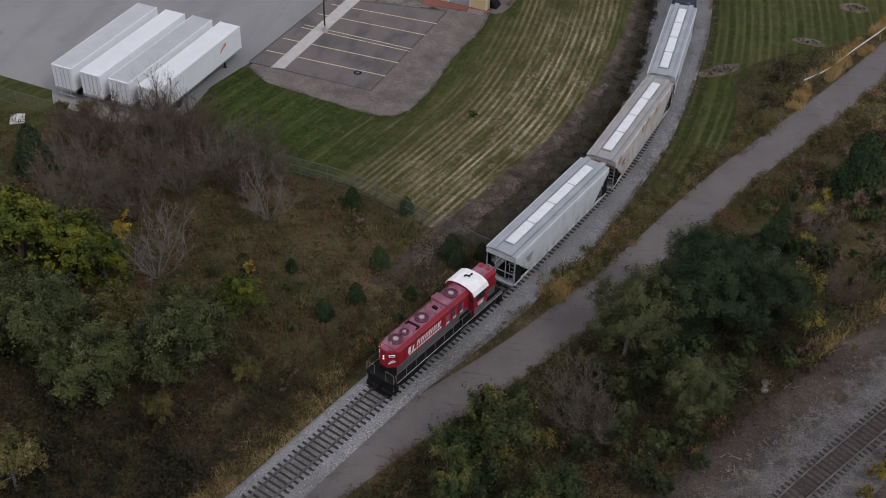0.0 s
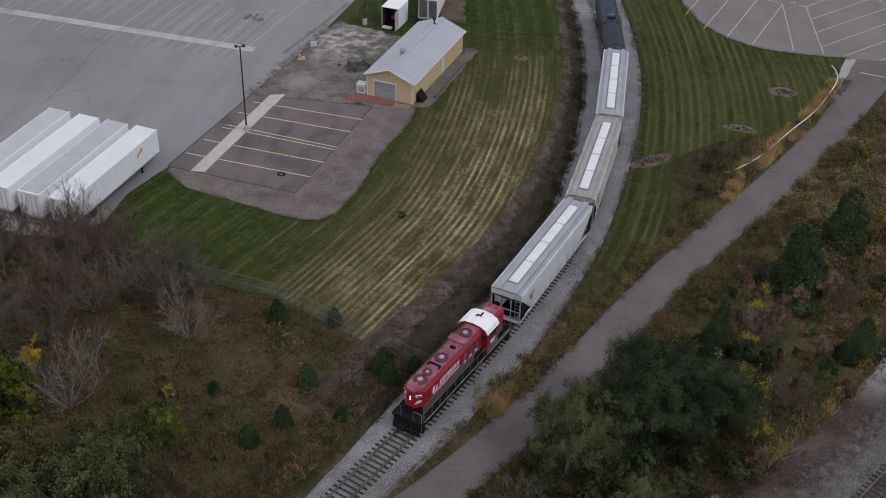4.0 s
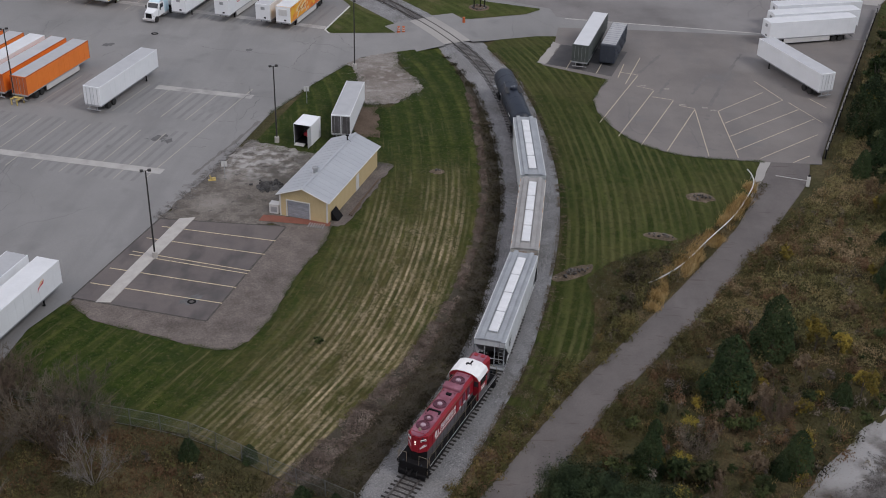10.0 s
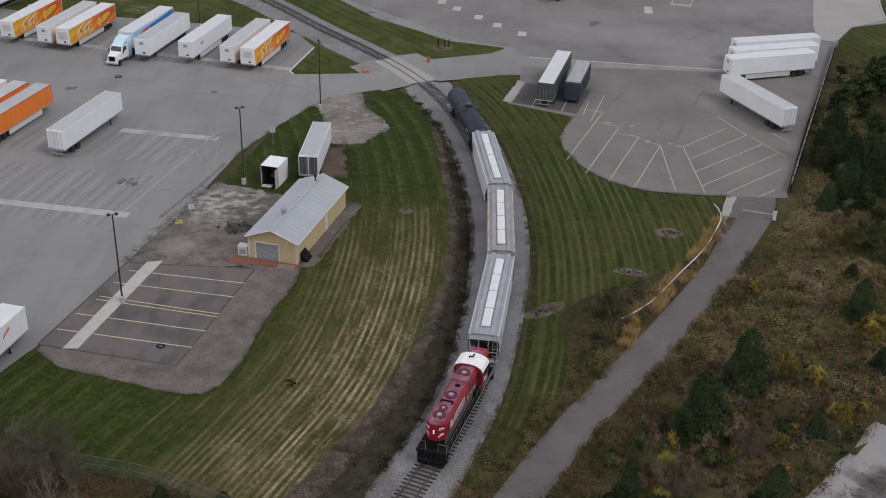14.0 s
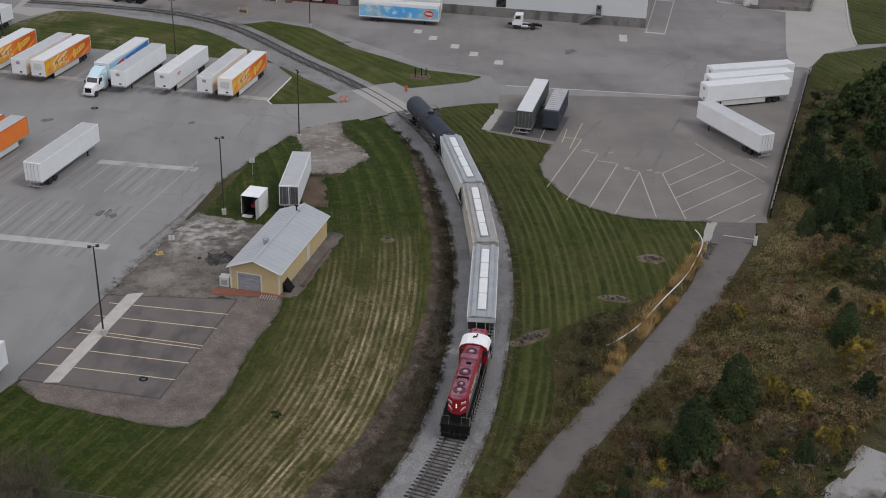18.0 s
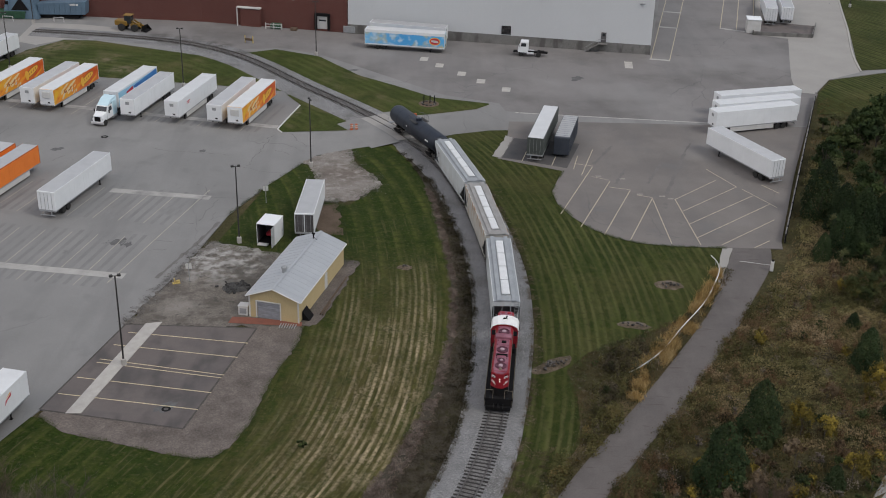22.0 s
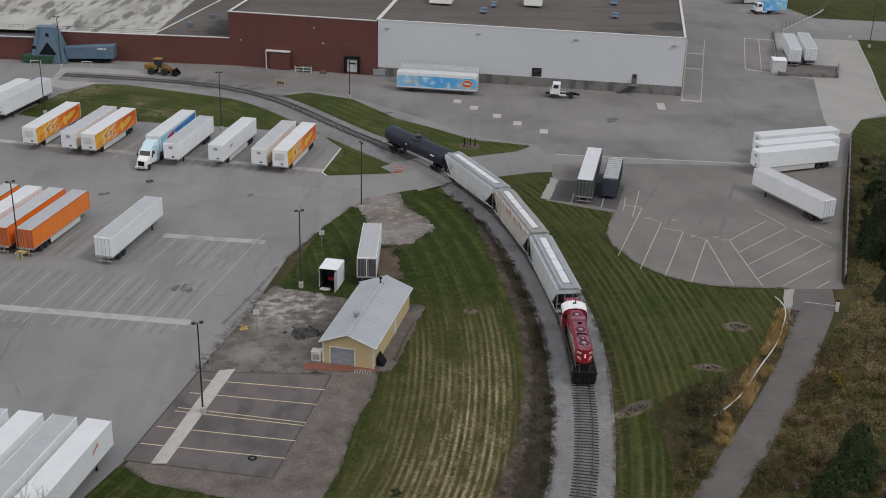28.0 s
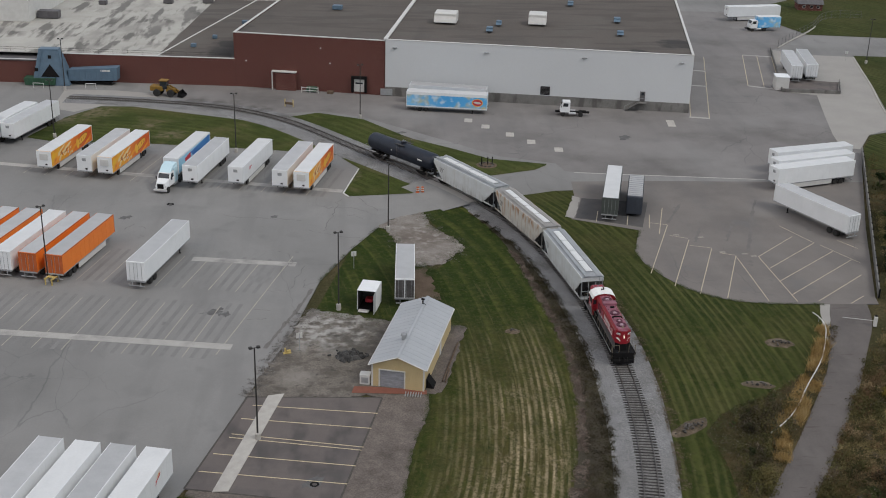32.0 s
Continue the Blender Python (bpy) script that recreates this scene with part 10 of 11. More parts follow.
fringe("lot_edge_grass", [(54.3, 61.2), (51.9, 52.4), (52.4, 48), (54, 43.5), (56.4, 39.2), (59.2, 36.6), (62.4, 34.9), (67, 34.1), (74.8, 33.9)], 26, 0.16, M_lawntuft, "ragged grass along the lot edge", 206, 0.042, 7, 0.04)
fringe("lawn_edge_litter", [RAIL.at(d, float(np.interp(d, (112, 121, 135, 145, 155, 170), (3.7, 3.1, 2.98, 3.15, 3.55, 3.85)))) for d in range(112, 216, 3)], 26, 0.45, M_drymat, "dry brown litter between ballast and lawn", 207, 0.06, 8, 0.04, "weeds")
fringe("bank_edge_grass", [(49.8, -13), (49.8, -8), (49.6, -2), (51.0, 3.4), (56, 7.4), (60.5, 9.6)], 30, 0.5, M_lawntuft, "ragged grass along the foot of the bank", 212, 0.042, 7, 0.04)
fringe("shoulder_edge_grass", [(-6.3, -10.2), (-2.8, -13.0), (2.4, -14.6), (8.6, -16.5), (11, -17), (12.6, -16.7), (14.0, -15.1), (15.5, -10.3), (16.5, -2.3), (18.5, 5.4), (18.9, 9.8)], 40, 0.16, M_lawntuft, "ragged grass along the gravel shoulder", 213, 0.035, 5, 0.03)
fringe("bare_patch_grass", [(16.6, 45.6), (20.3, 46.6), (21.6, 36.0), (18.5, 35.0)], 30, 0.5, M_lawntuft, "grass growing into the bare patch", 208, 0.042, 7, 0.04)
fringe("siding_spilled_stones", [SIDING.at(d, -3.6) for d in range(20, 90, 4)], 60, 0.75, M_greytones, "ballast stones spilled onto bare earth", 209, 0.06, 9, 0.03, "gravel", -0.5)
fringe("siding_earth_litter", [SIDING.at(d, -3.3) for d in range(20, 90, 4)], 24, 0.7, M_drymat, "brown litter over the old ballast", 210, 0.06, 9, 0.03, "weeds", 0.0)
fringe("ballast_spilled_stones", [RAIL.at(d, 2.5) for d in range(62, 112, 4)], 14, 0.3, M_greytones, "ballast stones spilled beside the trail", 211, 0.05, 7, 0.03, "gravel", -0.2)


clear = off_rail(-4.0, 3.2)
MEADOW_W = [(-40, -25.5), (-13, -24.5), (-4, -27.5), (5.4, -29.8), (11.7, -30.9), (19.7, -35.4), (27, -38.4), (34, -38), (20, -75), (-40, -82)]
EAST_SIDE = [(14, -80), (40, -30), (60, 1), (72, 22), (80.5, 26), (83.5, 36), (92, 60), (108, 103), (125, 100), (150, 60), (150, -20), (90, -14), (60, -50), (42, -80)]
EAST_NEAR = [(26, -66), (40, -40), (60, -6), (78, 24), (96, 30), (98, -5), (60, -50), (42, -80)]
tufts("meadow_grass", MEADOW_W, 4, 0.28, M_meadow_b, "rough brown and olive autumn grass west of the railway", 1, clear, blades=7, width=0.034, spread=0.3, lean=0.7)
weeds("meadow_weeds", MEADOW_W, 3, 0.75, M_meadow, "taller olive and straw weeds in patches", 21, clear, 18, 0.06, 0.4, gate=0.05)
weeds("meadow_russet_weeds", MEADOW_W, 3, 0.7, M_meadow_b, "russet dead weeds in patches", 31, clear, 18, 0.06, 0.4, gate=0.1)
tufts("trail_grass", EAST_SIDE, 1.0, 0.34, M_meadow, "rough olive and brown grass beside the trail", 2, clear, blades=8, width=0.036, spread=0.34, lean=0.7)
weeds("trail_weeds", EAST_NEAR, 3.5, 0.75, M_meadow, "taller olive and russet weeds beside the trail", 22, clear, 18, 0.06, 0.4, gate=0.05)
# undergrowth and bushes whose dark leaf colours carry the shade under the trees
weeds("wood_undergrowth", [(23, -70), (28.5, -60), (36, -49), (42.5, -36), (50, -34), (58.5, -45), (49.6, -59), (43, -65), (34, -78)], 4, 1.5, M_under, "undergrowth between the trees, coloured dark for shade", 24, clear, 24, 0.08, 0.55)
clumps("thicket_bushes", [(-22, -66), (4, -64), (12, -68), (8, -80), (-22, -80)], 0.35, 1.1, 1.9, M_thicket, "bushes coloured dark for the shade below the olive trees", 116, clear, 150, 0.12)
weeds("thicket_undergrowth", [(-30, -80), (-24, -54), (4, -53), (14, -57), (18, -61), (6, -80)], 3.5, 1.5, M_thicket, "undergrowth coloured dark for the shade below the olive trees", 25, clear, 20, 0.085, 0.55)
weeds("slope_pale_weeds", [(60, -6), (66, 3), (78, 23), (83, 31), (96, 70), (104, 66), (98, 24), (98, -5), (84, -12), (72, -14), (62, -9)], 9, 0.34, M_slope, "olive and straw weeds on the upper slope", 34, clear, 9, 0.1, 0.5, gate=-0.35)
weeds("strip_weeds", [(33.2, -43.5), (35.0, -42.8), (38.2, -36.6), (40.6, -31.6), (41.9, -28.6), (40.8, -26.8), (38.4, -30.2), (36.2, -35.4)], 6, 0.16, M_meadow_b, "low russet and olive weeds on the dry strip", 35, None, 10, 0.055, gate=-0.2)
VERGE_E = [TRAIL.at(d, 1.75) for d in range(20, 136, 3)] + [TRAIL.at(d, 5.2) for d in range(135, 19, -3)]
VERGE_W = [TRAIL.at(d, -2.1) for d in range(60, 104, 3)] + [TRAIL.at(d, -4.9) for d in range(103, 59, -3)]
weeds("verge_scrub", VERGE_E, 5, 0.85, M_meadow, "olive and russet scrub leaning over the trail edge", 71, None, 26, 0.06, 0.5, gate=-0.12)
weeds("bank_seed_tips", VERGE_W, 3, 1.0, M_seed, "pale seed heads over the low bushes", 74, None, 5, 0.05, gate=-0.05)
HILLSIDE = [(28, -64), (40, -42), (46, -31), (54, -17), (62, -4), (72, 12), (80, 26), (92, 30), (98, 10), (98, -5), (84, -20), (60, -48), (44, -72)]
clumps("hill_olive_bushes", HILLSIDE, 0.3, 0.75, 1.08, M_oliveweed, "low olive bushes on the slope", 101, clear, 100, 0.1, 0.0)
clumps("hill_russet_bushes", HILLSIDE, 0.3, 0.69, 0.98, M_meadow_b, "russet dead weed hummocks on the slope", 102, clear, 90, 0.1, 0.0)
clumps("hill_dark_bushes", LOWHILL, 0.14, 0.84, 1.17, M_under, "dark leafy hummocks on the slope", 103, clear, 110, 0.105, 0.05)
clumps("hill_seed_bushes", HILLSIDE, 0.22, 0.60, 1.08, M_seedbrown, "grey-brown dry seed bushes on the slope", 104, clear, 80, 0.075, 0.1)
clumps("hill_golden_bushes", HILLSIDE, 0.05, 0.55, 0.84, M_goldweed, "yellow-brown weed hummocks on the slope", 105, clear, 80, 0.09, 0.1)
clumps("field_russet_bushes", FIELD, 0.25, 0.66, 0.65, M_meadow_b, "russet dead weed hummocks in the meadow", 106, clear, 80, 0.095, 0.05)
clumps("field_olive_bushes", FIELD, 0.22, 0.72, 0.65, M_oliveweed, "low olive weeds in the meadow", 107, clear, 80, 0.095, 0.05)
clumps("field_dark_bushes", FIELD, 0.1, 0.72, 0.91, M_under, "dark hummocks in the meadow", 108, clear, 90, 0.1, 0.1)
clumps("verge_hummocks", VERGE_E, 1.0, 0.57, 0.91, M_oliveweed, "olive hummocks along the trail edge", 109, None, 90, 0.085, -0.1)
clumps("verge_russet_hummocks", VERGE_E, 0.35, 0.52, 0.78, M_meadow_b, "russet hummocks along the trail edge", 110, None, 80, 0.085, -0.1)
clumps("bank_bushes", VERGE_W, 1.5, 0.70, 1.21, M_oliveweed, "low olive bushes between lawn and trail", 111, None, 100, 0.09, -0.1)
clumps("bank_gold_bushes", VERGE_W, 0.6, 0.50, 0.99, M_goldweed, "yellowing bushes between lawn and trail", 112, None, 70, 0.085, 0.0)
MOUND = [(51.0, -9), (51.2, -2), (52.6, 3.0), (56, 6.4), (60.5, 6.2), (63, 10), (60, 3), (55, -4), (50.4, -13)]
clumps("mound_bushes", MOUND, 0.9, 0.80, 1.32, M_brush, "dark low bushes on the bank", 113, None, 110, 0.095, -0.1)
clumps("mound_olive_bushes", MOUND, 0.7, 0.70, 1.21, M_oliveweed, "olive bushes on the bank", 114, None, 100, 0.095, -0.05)
clumps("mound_seed_bushes", MOUND, 0.4, 0.45, 0.90, M_seedbrown, "grey-brown seed bushes on the bank", 115, None, 70, 0.075, 0.0)
weeds("bank_weeds", [(38.6, -33), (41.4, -28.2), (43.3, -25.4), (46, -19), (49.1, -13), (49.7, -7), (49.0, 0), (52, 5), (59, 9.5), (65, 14.5), (70.5, 22), (72, 28), (75, 26), (60, -1), (48, -20), (41.5, -31)], 9, 0.4, M_meadow, "weedy bank between lawn and trail", 3, clear, 12, 0.055)
weeds("bank_seed_heads", [(38.6, -33), (41.4, -28.2), (43.3, -25.4), (46, -19), (49.1, -13), (49.7, -7), (49.0, 0), (52, 5), (59, 9.5), (65, 14.5), (70.5, 22), (72, 28), (75, 26), (60, -1), (48, -20), (41.5, -31)], 3, 0.6, M_seed, "pale seed heads over the weedy bank", 36, clear, 5, 0.05, gate=-0.1)
weeds("mound_seed_heads", [(49.6, -9), (49.6, -2), (51, 3.5), (56, 7.5), (60.5, 6.6), (55, -3), (50.0, -12)], 5, 0.9, M_seed, "pale seed heads over the scrub", 37, None, 5, 0.05, gate=0.0)
weeds("ballast_weeds", [RAIL.at(s, 2.7) for s in range(60, 132, 3)] + [RAIL.at(s, 6.5) for s in range(131, 59, -3)], 14, 0.1, M_drymat, "dry brown weeds between ballast and trail", 26, lambda x, y: (TRAIL.near(x, y)[1] > -2.25) & (TRAIL.near(x, y)[1] < 1.95), 10, 0.05, gate=-0.12)
weeds("cutting_weeds", [RAIL.at(s, -3.0) for s in range(68, 106, 3)] + [RAIL.at(s, -8.0) for s in range(105, 67, -3)], 12, 0.4, M_under, "dark dead weeds close to the rails", 27, None, 12, 0.055)
def stalk_width(d):
    return float(np.interp(d, (95, 108, 124, 140, 160), (3.0, 2.8, 1.9, 1.0, 0.7)))


west_band = [RAIL.at(d, -3.2) for d in range(98, 204, 5)] + [RAIL.at(d, lawn_side(d) + 0.85 * stalk_width(d)) for d in range(203, 97, -5)]
weeds("ditch_brush", west_band, 12, 0.24, M_brush, "dark dry brush in the ditch beside the ballast", 4, None, 11, 0.055)
weeds("ditch_edge_stalks", [RAIL.at(d, lawn_side(d) + stalk_width(d)) for d in range(96, 200, 4)] + [RAIL.at(d, lawn_side(d) - 0.25) for d in range(199, 95, -4)], 20, 0.16, M_stalk, "matted pale stalks along the lawn edge", 5, None, 14, 0.06, gate=-0.3)
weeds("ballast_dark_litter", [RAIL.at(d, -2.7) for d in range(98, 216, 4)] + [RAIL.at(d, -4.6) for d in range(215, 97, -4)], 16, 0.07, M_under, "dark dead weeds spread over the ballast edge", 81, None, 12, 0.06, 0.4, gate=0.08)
straw_line = [GUARD.at(s, -0.95) for s in np.arange(0.0, GUARD.s[-1] - 4, 1.5)] + [GUARD.at(s, float(np.interp(s, (16, 22), (1.0, 0.15)))) for s in np.arange(GUARD.s[-1] - 4, -0.1, -1.5)]
tufts("tall_straw_grass", straw_line, 80, 1.0, M_goldstraw, "tall golden dry grass along the guard rail", 7, gate=0.08, blades=9, width=0.024, lean=0.32)
tufts("straw_end_clump", [(55.2, -4.6), (56.2, -5.2), (57.6, -1.6), (57.4, 0.2), (56.2, -0.6)], 60, 0.9, M_goldstraw, "golden dry grass at the end of the guard rail", 14, gate=-0.2, blades=9, width=0.026, lean=0.35)
tufts("hill_straw", HILL, 3, 0.55, M_straw, "scattered tan dry grass on the slope", 51, clear, gate=0.34, blades=6, width=0.02, lean=0.5)
tufts("meadow_straw", FIELD, 1.2, 0.4, M_straw, "scattered tan dry grass in the meadow", 52, clear, gate=0.35, blades=6, width=0.02, lean=0.5)
tufts("straw_clump", [(32.8, -43.6), (34.2, -43.8), (35.2, -41.4), (34.2, -40.6), (33.0, -42)], 60, 0.95, M_goldstraw, "tall golden dry grass clump beside the ballast", 8, blades=9, width=0.024, lean=0.35)
tufts("straw_edge", [(55.6, -47.5), (58.4, -44.0), (61.4, -40.6), (65.2, -36), (66.0, -34.2), (64.2, -35.2), (60.0, -41.0), (55, -46)], 16, 0.8, M_straw, "tan dry grass along the second track", 9, blades=9, width=0.022, lean=0.45)
tufts("ballast_edge_grass", [RAIL.at(s, -4.0) for s in range(62, 104, 3)] + [RAIL.at(s, -5.6) for s in range(103, 61, -3)], 12, 0.35, M_straw, "tan dry grass along the ballast edge", 10, blades=9, width=0.022)
tufts("south_ballast_grass", [RAIL.at(s, -2.4) for s in range(20, 82, 3)] + [RAIL.at(s, -4.8) for s in range(81, 19, -3)], 14, 0.32, M_straw, "tan dry grass grown over the ballast edge", 13, gate=-0.35, blades=9, width=0.022)
weeds("south_trail_weeds", [RAIL.at(s, 2.2) for s in range(20, 100, 3)] + [RAIL.at(s, 4.2) for s in range(99, 19, -3)], 12, 0.14, M_drymat, "dry weeds and litter between ballast and trail", 29, lambda x, y: TRAIL.near(x, y)[1] > -2.2, 11, 0.05, gate=-0.15)
weeds("south_ballast_weeds", [RAIL.at(s, -3.0) for s in range(20, 74, 3)] + [RAIL.at(s, -5.6) for s in range(73, 19, -3)], 16, 0.2, M_drymat, "dry brown weeds grown over the ballast edge", 28, None, 12, 0.055, gate=-0.3)
tufts("lawn_ragged_blades", [(-13, -24), (5, -29.2), (20, -34.6), (27, -37.6), (30, -34), (22, -16), (14, -18), (0, -16), (-9, -14)], 2.5, 0.1, M_blade, "longer blades in the lawn", 12, blades=4, width=0.06, spread=0.3)


# chain-link fence at the south edge of the lawn
SHRUB_Y = build_tree("bushy yellow-green shrub behind the parked trailers", 95, 3.0, 1.5, 0.2, 60, 4200, 0.08, M_olive_b, "shrubs behind the trailers", "shrub", "shrub", 0.06)
spread_copies(SHRUB_Y, [(-19.0, -25.6), (-22.2, -25.2, 0.75)], 20, lo=1.0, hi=1.0)
t = thing("tarp", pose(-26.9, -26.4, 0.04, 0, 0, 25), "crumpled white tarp lying on the grass", "tarp")
tarp_rng = random.Random(3)
part("sheet", Geo().add([(i * 0.4 - 0.8, j * 0.4 - 1.0, tarp_rng.uniform(0.05, 0.4) * (0 < i < 4 and 0 < j < 5)) for j in range(6) for i in range(5)], [(j * 5 + i, j * 5 + i + 1, j * 5 + i + 6, j * 5 + i + 5) for j in range(5) for i in range(4)]), M_trim, t)
YARDFENCE = Line([(-75, -12.5), (-45, -19.6), (-30.3, -23.3), (-22.9, -24.9), (-16.5, -25.2)])
t = thing("chain_link_fence", pose(0, 0, 0), "grey chain-link fence with steel posts behind the yard", "fence")
for d in np.arange(0.2, YARDFENCE.s[-1], 3.0):
    part("post", Geo().tube((*YARDFENCE.at(d), -0.05), (*YARDFENCE.at(d), 1.9), 0.04, 6), M_chain, t)
ss = np.arange(0.2, YARDFENCE.s[-1], 3.0)
for z in (0.1, 1.85):
    for a, b in zip(ss, ss[1:]):
        part("rail", Geo().tube((*YARDFENCE.at(a), z), (*YARDFENCE.at(b), z), 0.02, 5), M_chain, t)
w = Geo()
for d in np.arange(YARDFENCE.s[-1] - 24, YARDFENCE.s[-1] - 1, 0.2):
    w.tube((*YARDFENCE.at(d), 0.05), (*YARDFENCE.at(d + 0.9), 1.85), 0.005, 3, caps=False)
    w.tube((*YARDFENCE.at(d + 0.9), 0.05), (*YARDFENCE.at(d), 1.85), 0.005, 3, caps=False)
wire = part("wire_mesh", w, M_chain, t)
wire["kind"] = "stuff"
FENCE = Line([(-6.0, -27.6), (0, -28.6), (5.4, -29.5), (11.9, -31.0), (19.8, -35.0), (24, -37.0), (28.6, -39.2)])
t = thing("chain_link_fence", pose(0, 0, 0), "rusty grey chain-link fence with steel posts along the lawn", "fence")
for s in np.arange(0.2, FENCE.s[-1], 3.0):
    part("post", Geo().tube((*FENCE.at(s), -0.05), (*FENCE.at(s), 2.0), 0.04, 6), M_chain, t)
ss = np.arange(0.2, FENCE.s[-1], 3.0)
for z in (0.1, 1.0, 1.95):
    for a, b in zip(ss, ss[1:]):
        part("rail", Geo().tube((*FENCE.at(a), z), (*FENCE.at(b), z), 0.022, 5), M_chain, t)
w = Geo()
for s in np.arange(0.2, FENCE.s[-1] - 1, 0.16):
    w.tube((*FENCE.at(s), 0.05), (*FENCE.at(s + 0.95), 1.95), 0.006, 3, caps=False)
    w.tube((*FENCE.at(s + 0.95), 0.05), (*FENCE.at(s), 1.95), 0.006, 3, caps=False)
wire = part("wire_mesh", w, M_chain, t)
wire["kind"] = "stuff"
gate = thing("fence_gate", pose(28.7, -39.2, 0, 0, 0, -60), "steel tube gate standing beside the ballast", "gate")
for z in (0.3, 1.1, 1.9):
    part("bar", Geo().tube((0, 0, z), (3.0, 0, z), 0.03, 6), M_chain, gate)
for x in (0, 1.5, 3.0):
    part("upright", Geo().tube((x, 0, -0.05), (x, 0, 2.0), 0.035, 6), M_chain, gate)
# signal mast beside the ballast
t = thing("track_sign", pose(32.6, -40.4, 0), "thin grey steel sign post beside the track", "sign")
part("post", Geo().tube((0, 0, -0.1), (0, 0, 3.0), 0.05, 6), M_steel, t)
part("brace", Geo().tube((0.5, 0.3, -0.1), (0, 0, 1.6), 0.025, 5), M_steel, t)


M_rubble = mat("broken_asphalt", (0.03, 0.03, 0.031), (0.06, 0.058, 0.056), 2.0, 0.95, grain=0.3, gscale=12, bump=0.02, rnd=0.4, place=False)


M_stonyearth = mat("stony_earth", (0.105, 0.078, 0.052), (0.06, 0.046, 0.03), 1.2, 0.95, grain=0.6, gscale=6, bump=0.04, col3=(0.15, 0.12, 0.09), scale3=0.7)


def rock_pile(x, y, rx, ry, n, a, seed, label):
    """A heap of loose stones on bare earth."""
    rng = random.Random(seed)
    t = thing("rock_pile", pose(x, y, 0.03, 0, 0, a), label, "rocks")
    g = Geo()
    ring = [(rx * 1.5 * math.cos(k * 0.4488) * rng.uniform(0.85, 1.1), ry * 1.5 * math.sin(k * 0.4488) * rng.uniform(0.85, 1.1)) for k in range(14)]
    g.add([(0, 0, 0.1)] + [(p[0], p[1], -0.02) for p in ring], [(0, k + 1, (k + 1) % 14 + 1) for k in range(14)])
    part("earth", g, M_stonyearth, t)
    for k in range(n):
        s = rng.uniform(0.1, 0.32)
        part("stone", Geo().box((0, 0, 0), (s * 1.2, s, s * 0.7), s * 0.25), M_rock, t, m=pose(rng.gauss(0, rx * 0.36), rng.gauss(0, ry * 0.36), 0.12 + rng.uniform(0, 0.15), rng.uniform(0, 50), rng.uniform(0, 50), rng.uniform(0, 360)))


rock_pile(47.6, 2.0, 2.6, 0.9, 40, 38, 1, "heap of grey stones on bare earth beside the ballast")
rock_pile(58.2, 11.6, 1.6, 0.8, 14, -10, 2, "few pale stones on bare earth in the lawn")
rock_pile(64.3, 22.4, 1.5, 1.1, 16, 0, 3, "ring of dark stones on bare earth in the lawn")
rock_pile(30.4, 26.0, 0.9, 0.6, 5, 0, 4, "small bare patch with stones in the lawn")
heap_rng = random.Random(8)
t = thing("rubble_mound", pose(9.6, 19.4, 0.06), "low mound of broken black asphalt on gravel", "rubble")
ring = [(2.2 * math.cos(k * 0.3491) * heap_rng.uniform(0.75, 1.15), 1.5 * math.sin(k * 0.3491) * heap_rng.uniform(0.75, 1.15)) for k in range(18)]
part("asphalt_bed", Geo().add([(0.1, 0, 0.25)] + [(p[0] * 0.55, p[1] * 0.55, heap_rng.uniform(0.12, 0.32)) for p in ring] + [(p[0], p[1], -0.04) for p in ring],
     [(0, k + 1, (k + 1) % 18 + 1) for k in range(18)] + [(k + 1, k + 19, (k + 1) % 18 + 19, (k + 1) % 18 + 1) for k in range(18)]), M_rubble, t)
for k in range(70):
    sz = heap_rng.uniform(0.15, 0.5)
    x, y = heap_rng.gauss(0, 0.95), heap_rng.gauss(0, 0.65)
    part("asphalt_chunk", Geo().box((0, 0, 0), (sz * 1.4, sz, sz * 0.5), sz * 0.12), M_rubble, t, m=pose(x, y, max(0.05, 0.32 - 0.1 * (x * x + 2 * y * y)), heap_rng.uniform(-40, 40), heap_rng.uniform(-40, 40), heap_rng.uniform(0, 360)))
sheet("bare_strip", rough([(33.2, -43.5), (35.0, -42.8), (38.2, -36.6), (40.6, -31.6), (41.9, -28.6), (40.8, -26.8), (38.4, -30.2), (36.2, -35.4)], 0.4), 0.035, M_drygrass, "dry brown grass strip beside the trail", "earth")
sheet("bare_patch_north", rough([(16.6, 45.6), (20.3, 46.6), (21.6, 36.0), (18.5, 35.0)], 0.4), 0.045, M_dirt, "bare brown patch beside the old trailer", "earth")

# cut branches lying on the earth beside the second track
debris_rng = random.Random(12)
for k in range(34):
    d = debris_rng.uniform(30, 66)
    x, y = SIDING.at(d, -debris_rng.uniform(4.6, 8.6))
    a = debris_rng.uniform(0, 360)
    ln = debris_rng.uniform(0.35, 1.3)
    t = thing("cut_branch", pose(x, y, 0.07, 0, 0, a), "pale cut branch lying on bare earth", "branch", "cut branches")
    part("stem", Geo().tube((-ln / 2, 0, 0.02), (0, 0.12, 0.05), 0.035, 6, 0.03).tube((0, 0.12, 0.05), (ln / 2, 0.02, 0.03), 0.03, 6, 0.015), M_cutbranch, t)
    part("side_twig", Geo().tube((0, 0.12, 0.05), (ln * 0.25, 0.12 + ln * 0.22, 0.1), 0.025, 5, 0.01), M_cutbranch, t)
weeds("track_side_scrub", [SIDING.at(d, -5.0) for d in range(20, 80, 4)] + [SIDING.at(d, -8.8) for d in range(79, 19, -4)], 3, 0.3, M_drymat, "dry weeds on bare earth beside the second track", 41, None, 14, 0.06, gate=0.12)
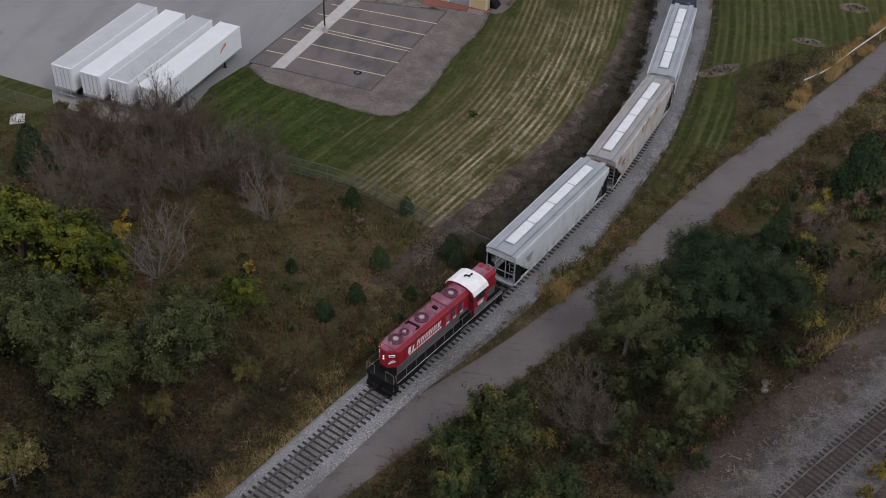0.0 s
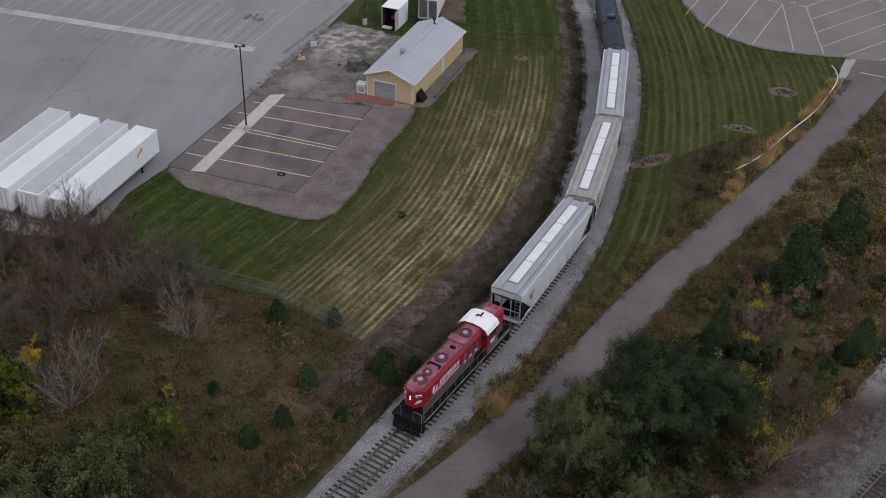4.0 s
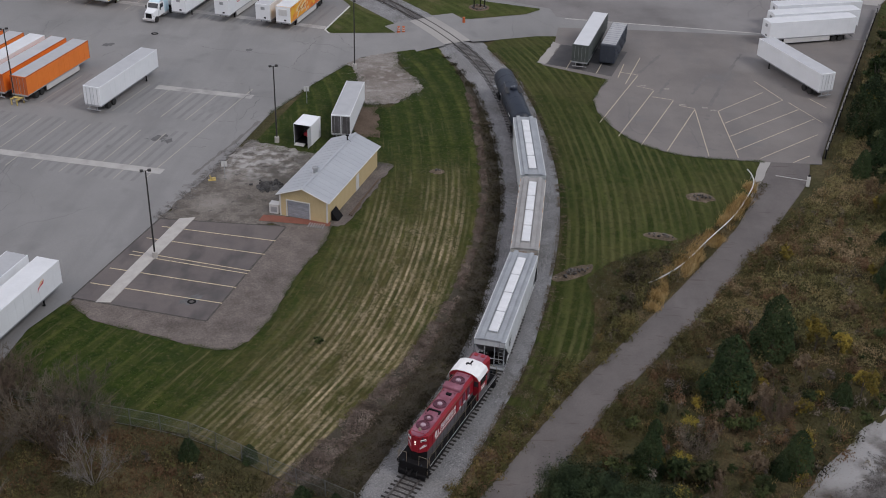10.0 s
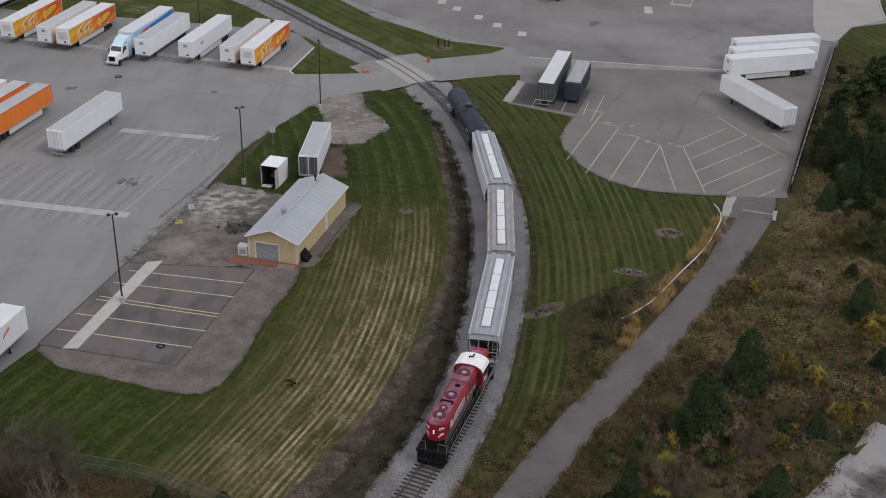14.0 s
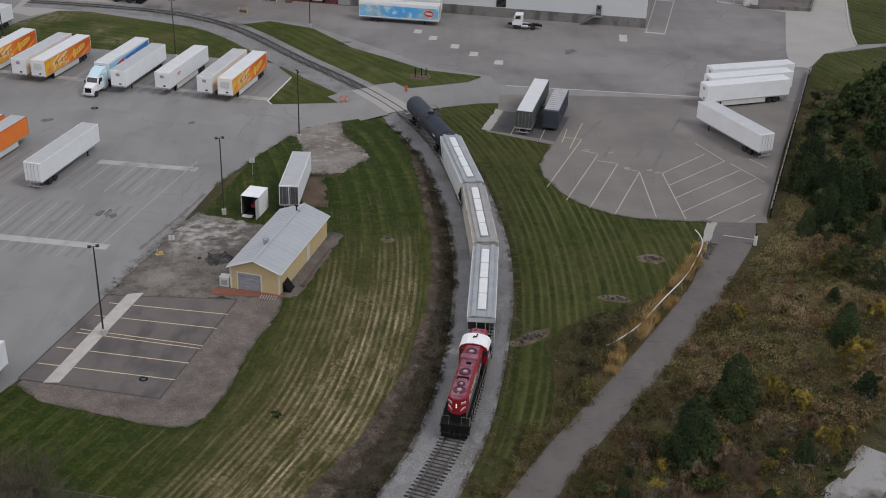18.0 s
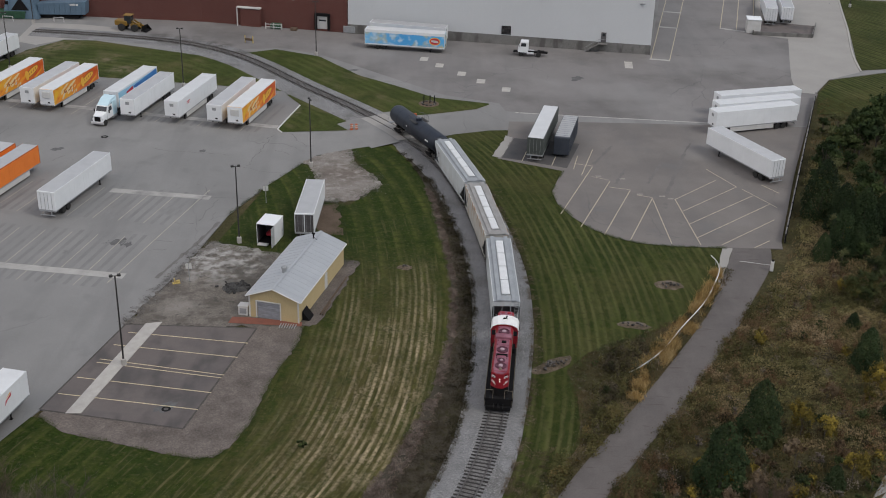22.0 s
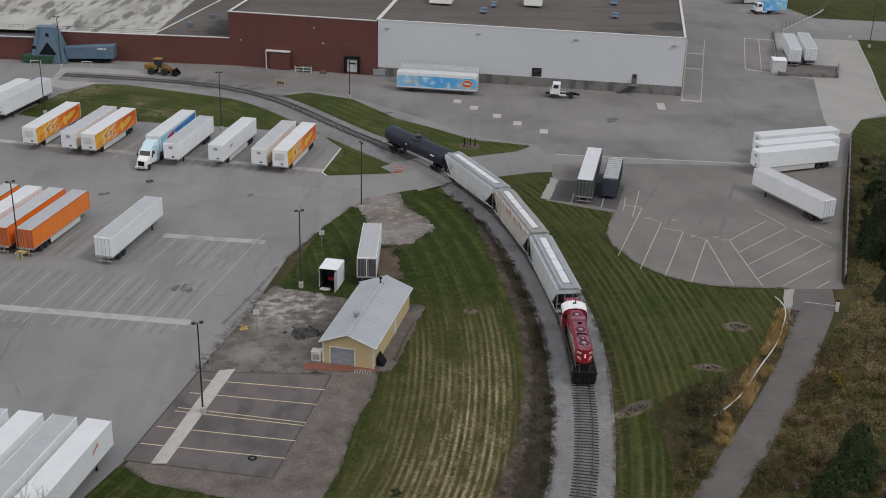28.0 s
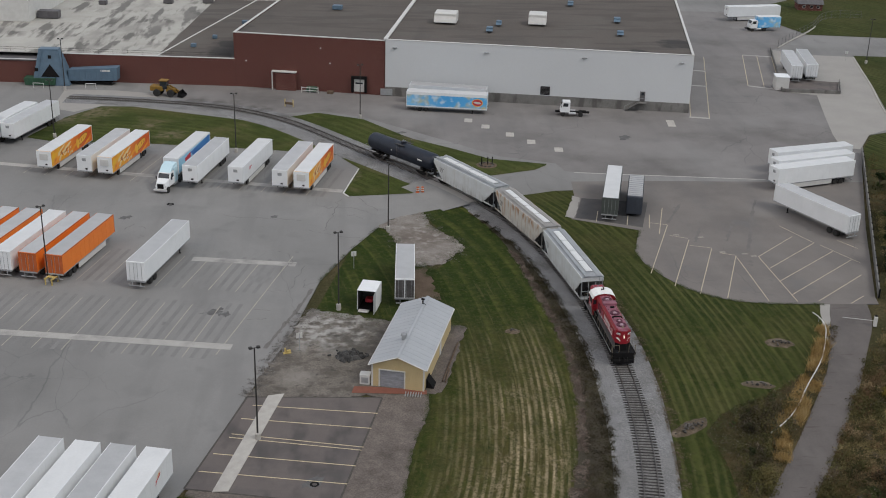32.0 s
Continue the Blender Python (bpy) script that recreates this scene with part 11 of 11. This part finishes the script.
weeds("south_east_scrub", [SIDING.at(d, 5.0) for d in range(20, 90, 4)] + [SIDING.at(d, 16.0) for d in range(89, 19, -4)], 4, 0.6, M_goldweed, "yellow-brown weeds beyond the second track", 42, None, 16, 0.06, 0.4, gate=-0.2)
rock_pile(-17.5, 105.2, 2.6, 1.3, 26, 10, 6, "scattered pale rubble on the grass island")

# ---- rails and ties ----
def rail_section(off):
    return [(off - 0.07, 0.28), (off - 0.07, 0.3), (off - 0.012, 0.33), (off - 0.012, 0.42), (off - 0.036, 0.43), (off - 0.036, RAIL_TOP), (off + 0.036, RAIL_TOP), (off + 0.036, 0.43), (off + 0.012, 0.42), (off + 0.012, 0.33), (off + 0.07, 0.3), (off + 0.07, 0.28)]


def tie_mesh():
    return mesh_of("tie", Geo().box((0, 0, 0.22), (2.6, 0.22, 0.17), 0.02), M_tie)


def lay_track(line, name, label, s0, s1, near0, near1, crib):
    """Rails and timber ties: single ties on the near stretch, the rest joined."""
    t = tagged(new(name), label, "railway track", kind="structure")
    for off in (-0.755, 0.755):
        part("rail", ribbon(line, s0, s1, rail_section(off)), M_rail, t)
    part("crib_stone", ribbon(line, s0, s1, [(-0.7, 0.27), (-0.62, 0.291), (0.62, 0.291), (0.7, 0.27)]), crib, t, "darker oil-stained stone between the rails")
    me, rest = tie_mesh(), Geo()
    rng = random.Random(4)
    s = s0 + 0.3
    while s < s1 - 0.5:
        a = math.degrees(line.heading(s)) + 90 + rng.uniform(-1.5, 1.5)
        x, y = line.at(s, rng.uniform(-0.05, 0.05))
        m = pose(x, y, rng.uniform(-0.01, 0.012), 0, 0, a)
        if near0 <= s <= near1:
            part("tie", me, M_tie, t, m=m)
        elif not (218.5 < s < 232.5 and line is RAIL):
            rest.box((0, 0, 0.22), (2.6, 0.22, 0.17), 0.02, m)
        s += 0.56
    far = part("ties_far", rest, M_tie, t)
    far["kind"] = "stuff"


lay_track(RAIL, "railway_track", "steel rails on weathered timber ties", 0, RAIL.s[-1] - 1, 62, 218, M_crib)
lay_track(SIDING, "siding_track", "second railway track on timber ties", 0, SIDING.s[-1] - 1, 25, 75, M_servicegravel)

# ---- movement ----
# length along the line of the leading pilot, second by second
FRONT = [81.36, 84.73, 87.99, 91.07, 93.93, 96.56, 98.98, 101.24, 103.37, 105.42, 107.44, 109.47, 111.53, 113.65, 115.84, 118.11, 120.45, 122.85, 125.31, 127.8, 130.32, 132.84,
         135.35, 137.86, 140.35, 142.83, 145.3, 147.77, 150.24, 152.71, 155.16, 157.55, 159.81]


def car_pose(s, half):
    """The pose of a car with its trucks at s - half and s + half; it points down the line."""
    a, b = RAIL.at(s - half), RAIL.at(s + half)
    return pose((a[0] + b[0]) / 2, (a[1] + b[1]) / 2, RAIL_TOP, 0, 0, math.degrees(math.atan2(a[1] - b[1], a[0] - b[0])))


def motions():
    for car, trucks, middle, half in ((LOCO, LOCO_TRUCKS, 7.75, 4.75), (HOPPER_A, HOPPER_A_TRUCKS, 25.5, 6.4), (HOPPER_B, HOPPER_B_TRUCKS, 43.8, 6.4), (HOPPER_C, HOPPER_C_TRUCKS, 62.1, 6.4), (TANK, TANK_TRUCKS, 80.6, 6.0)):
        walk(car, [(t, car_pose(s + middle, half)) for t, s in enumerate(FRONT)])
        for truck, x in zip(trucks, (half, -half)):
            rows = []
            for t, s in enumerate(FRONT):
                turn = math.degrees(RAIL.heading(s + middle - x)) + 180 - math.degrees(car_pose(s + middle, half).to_euler().z)
                rows.append((t, pose(x, 0, 0, 0, 0, (turn + 180) % 360 - 180)))
            walk(truck, rows)
            # the wheels roll without slipping
            for wheelset in truck.children:
                if wheelset.name.startswith("wheelset"):
                    x0, _, r = wheelset.location
                    steps = np.arange(0, 32.01, 0.2)
                    rolled = np.interp(steps, range(len(FRONT)), FRONT) - FRONT[0]
                    walk(wheelset, [(float(t), pose(x0, 0, r, 0, -math.degrees(d / r), 0)) for t, d in zip(steps, rolled)])


motions()
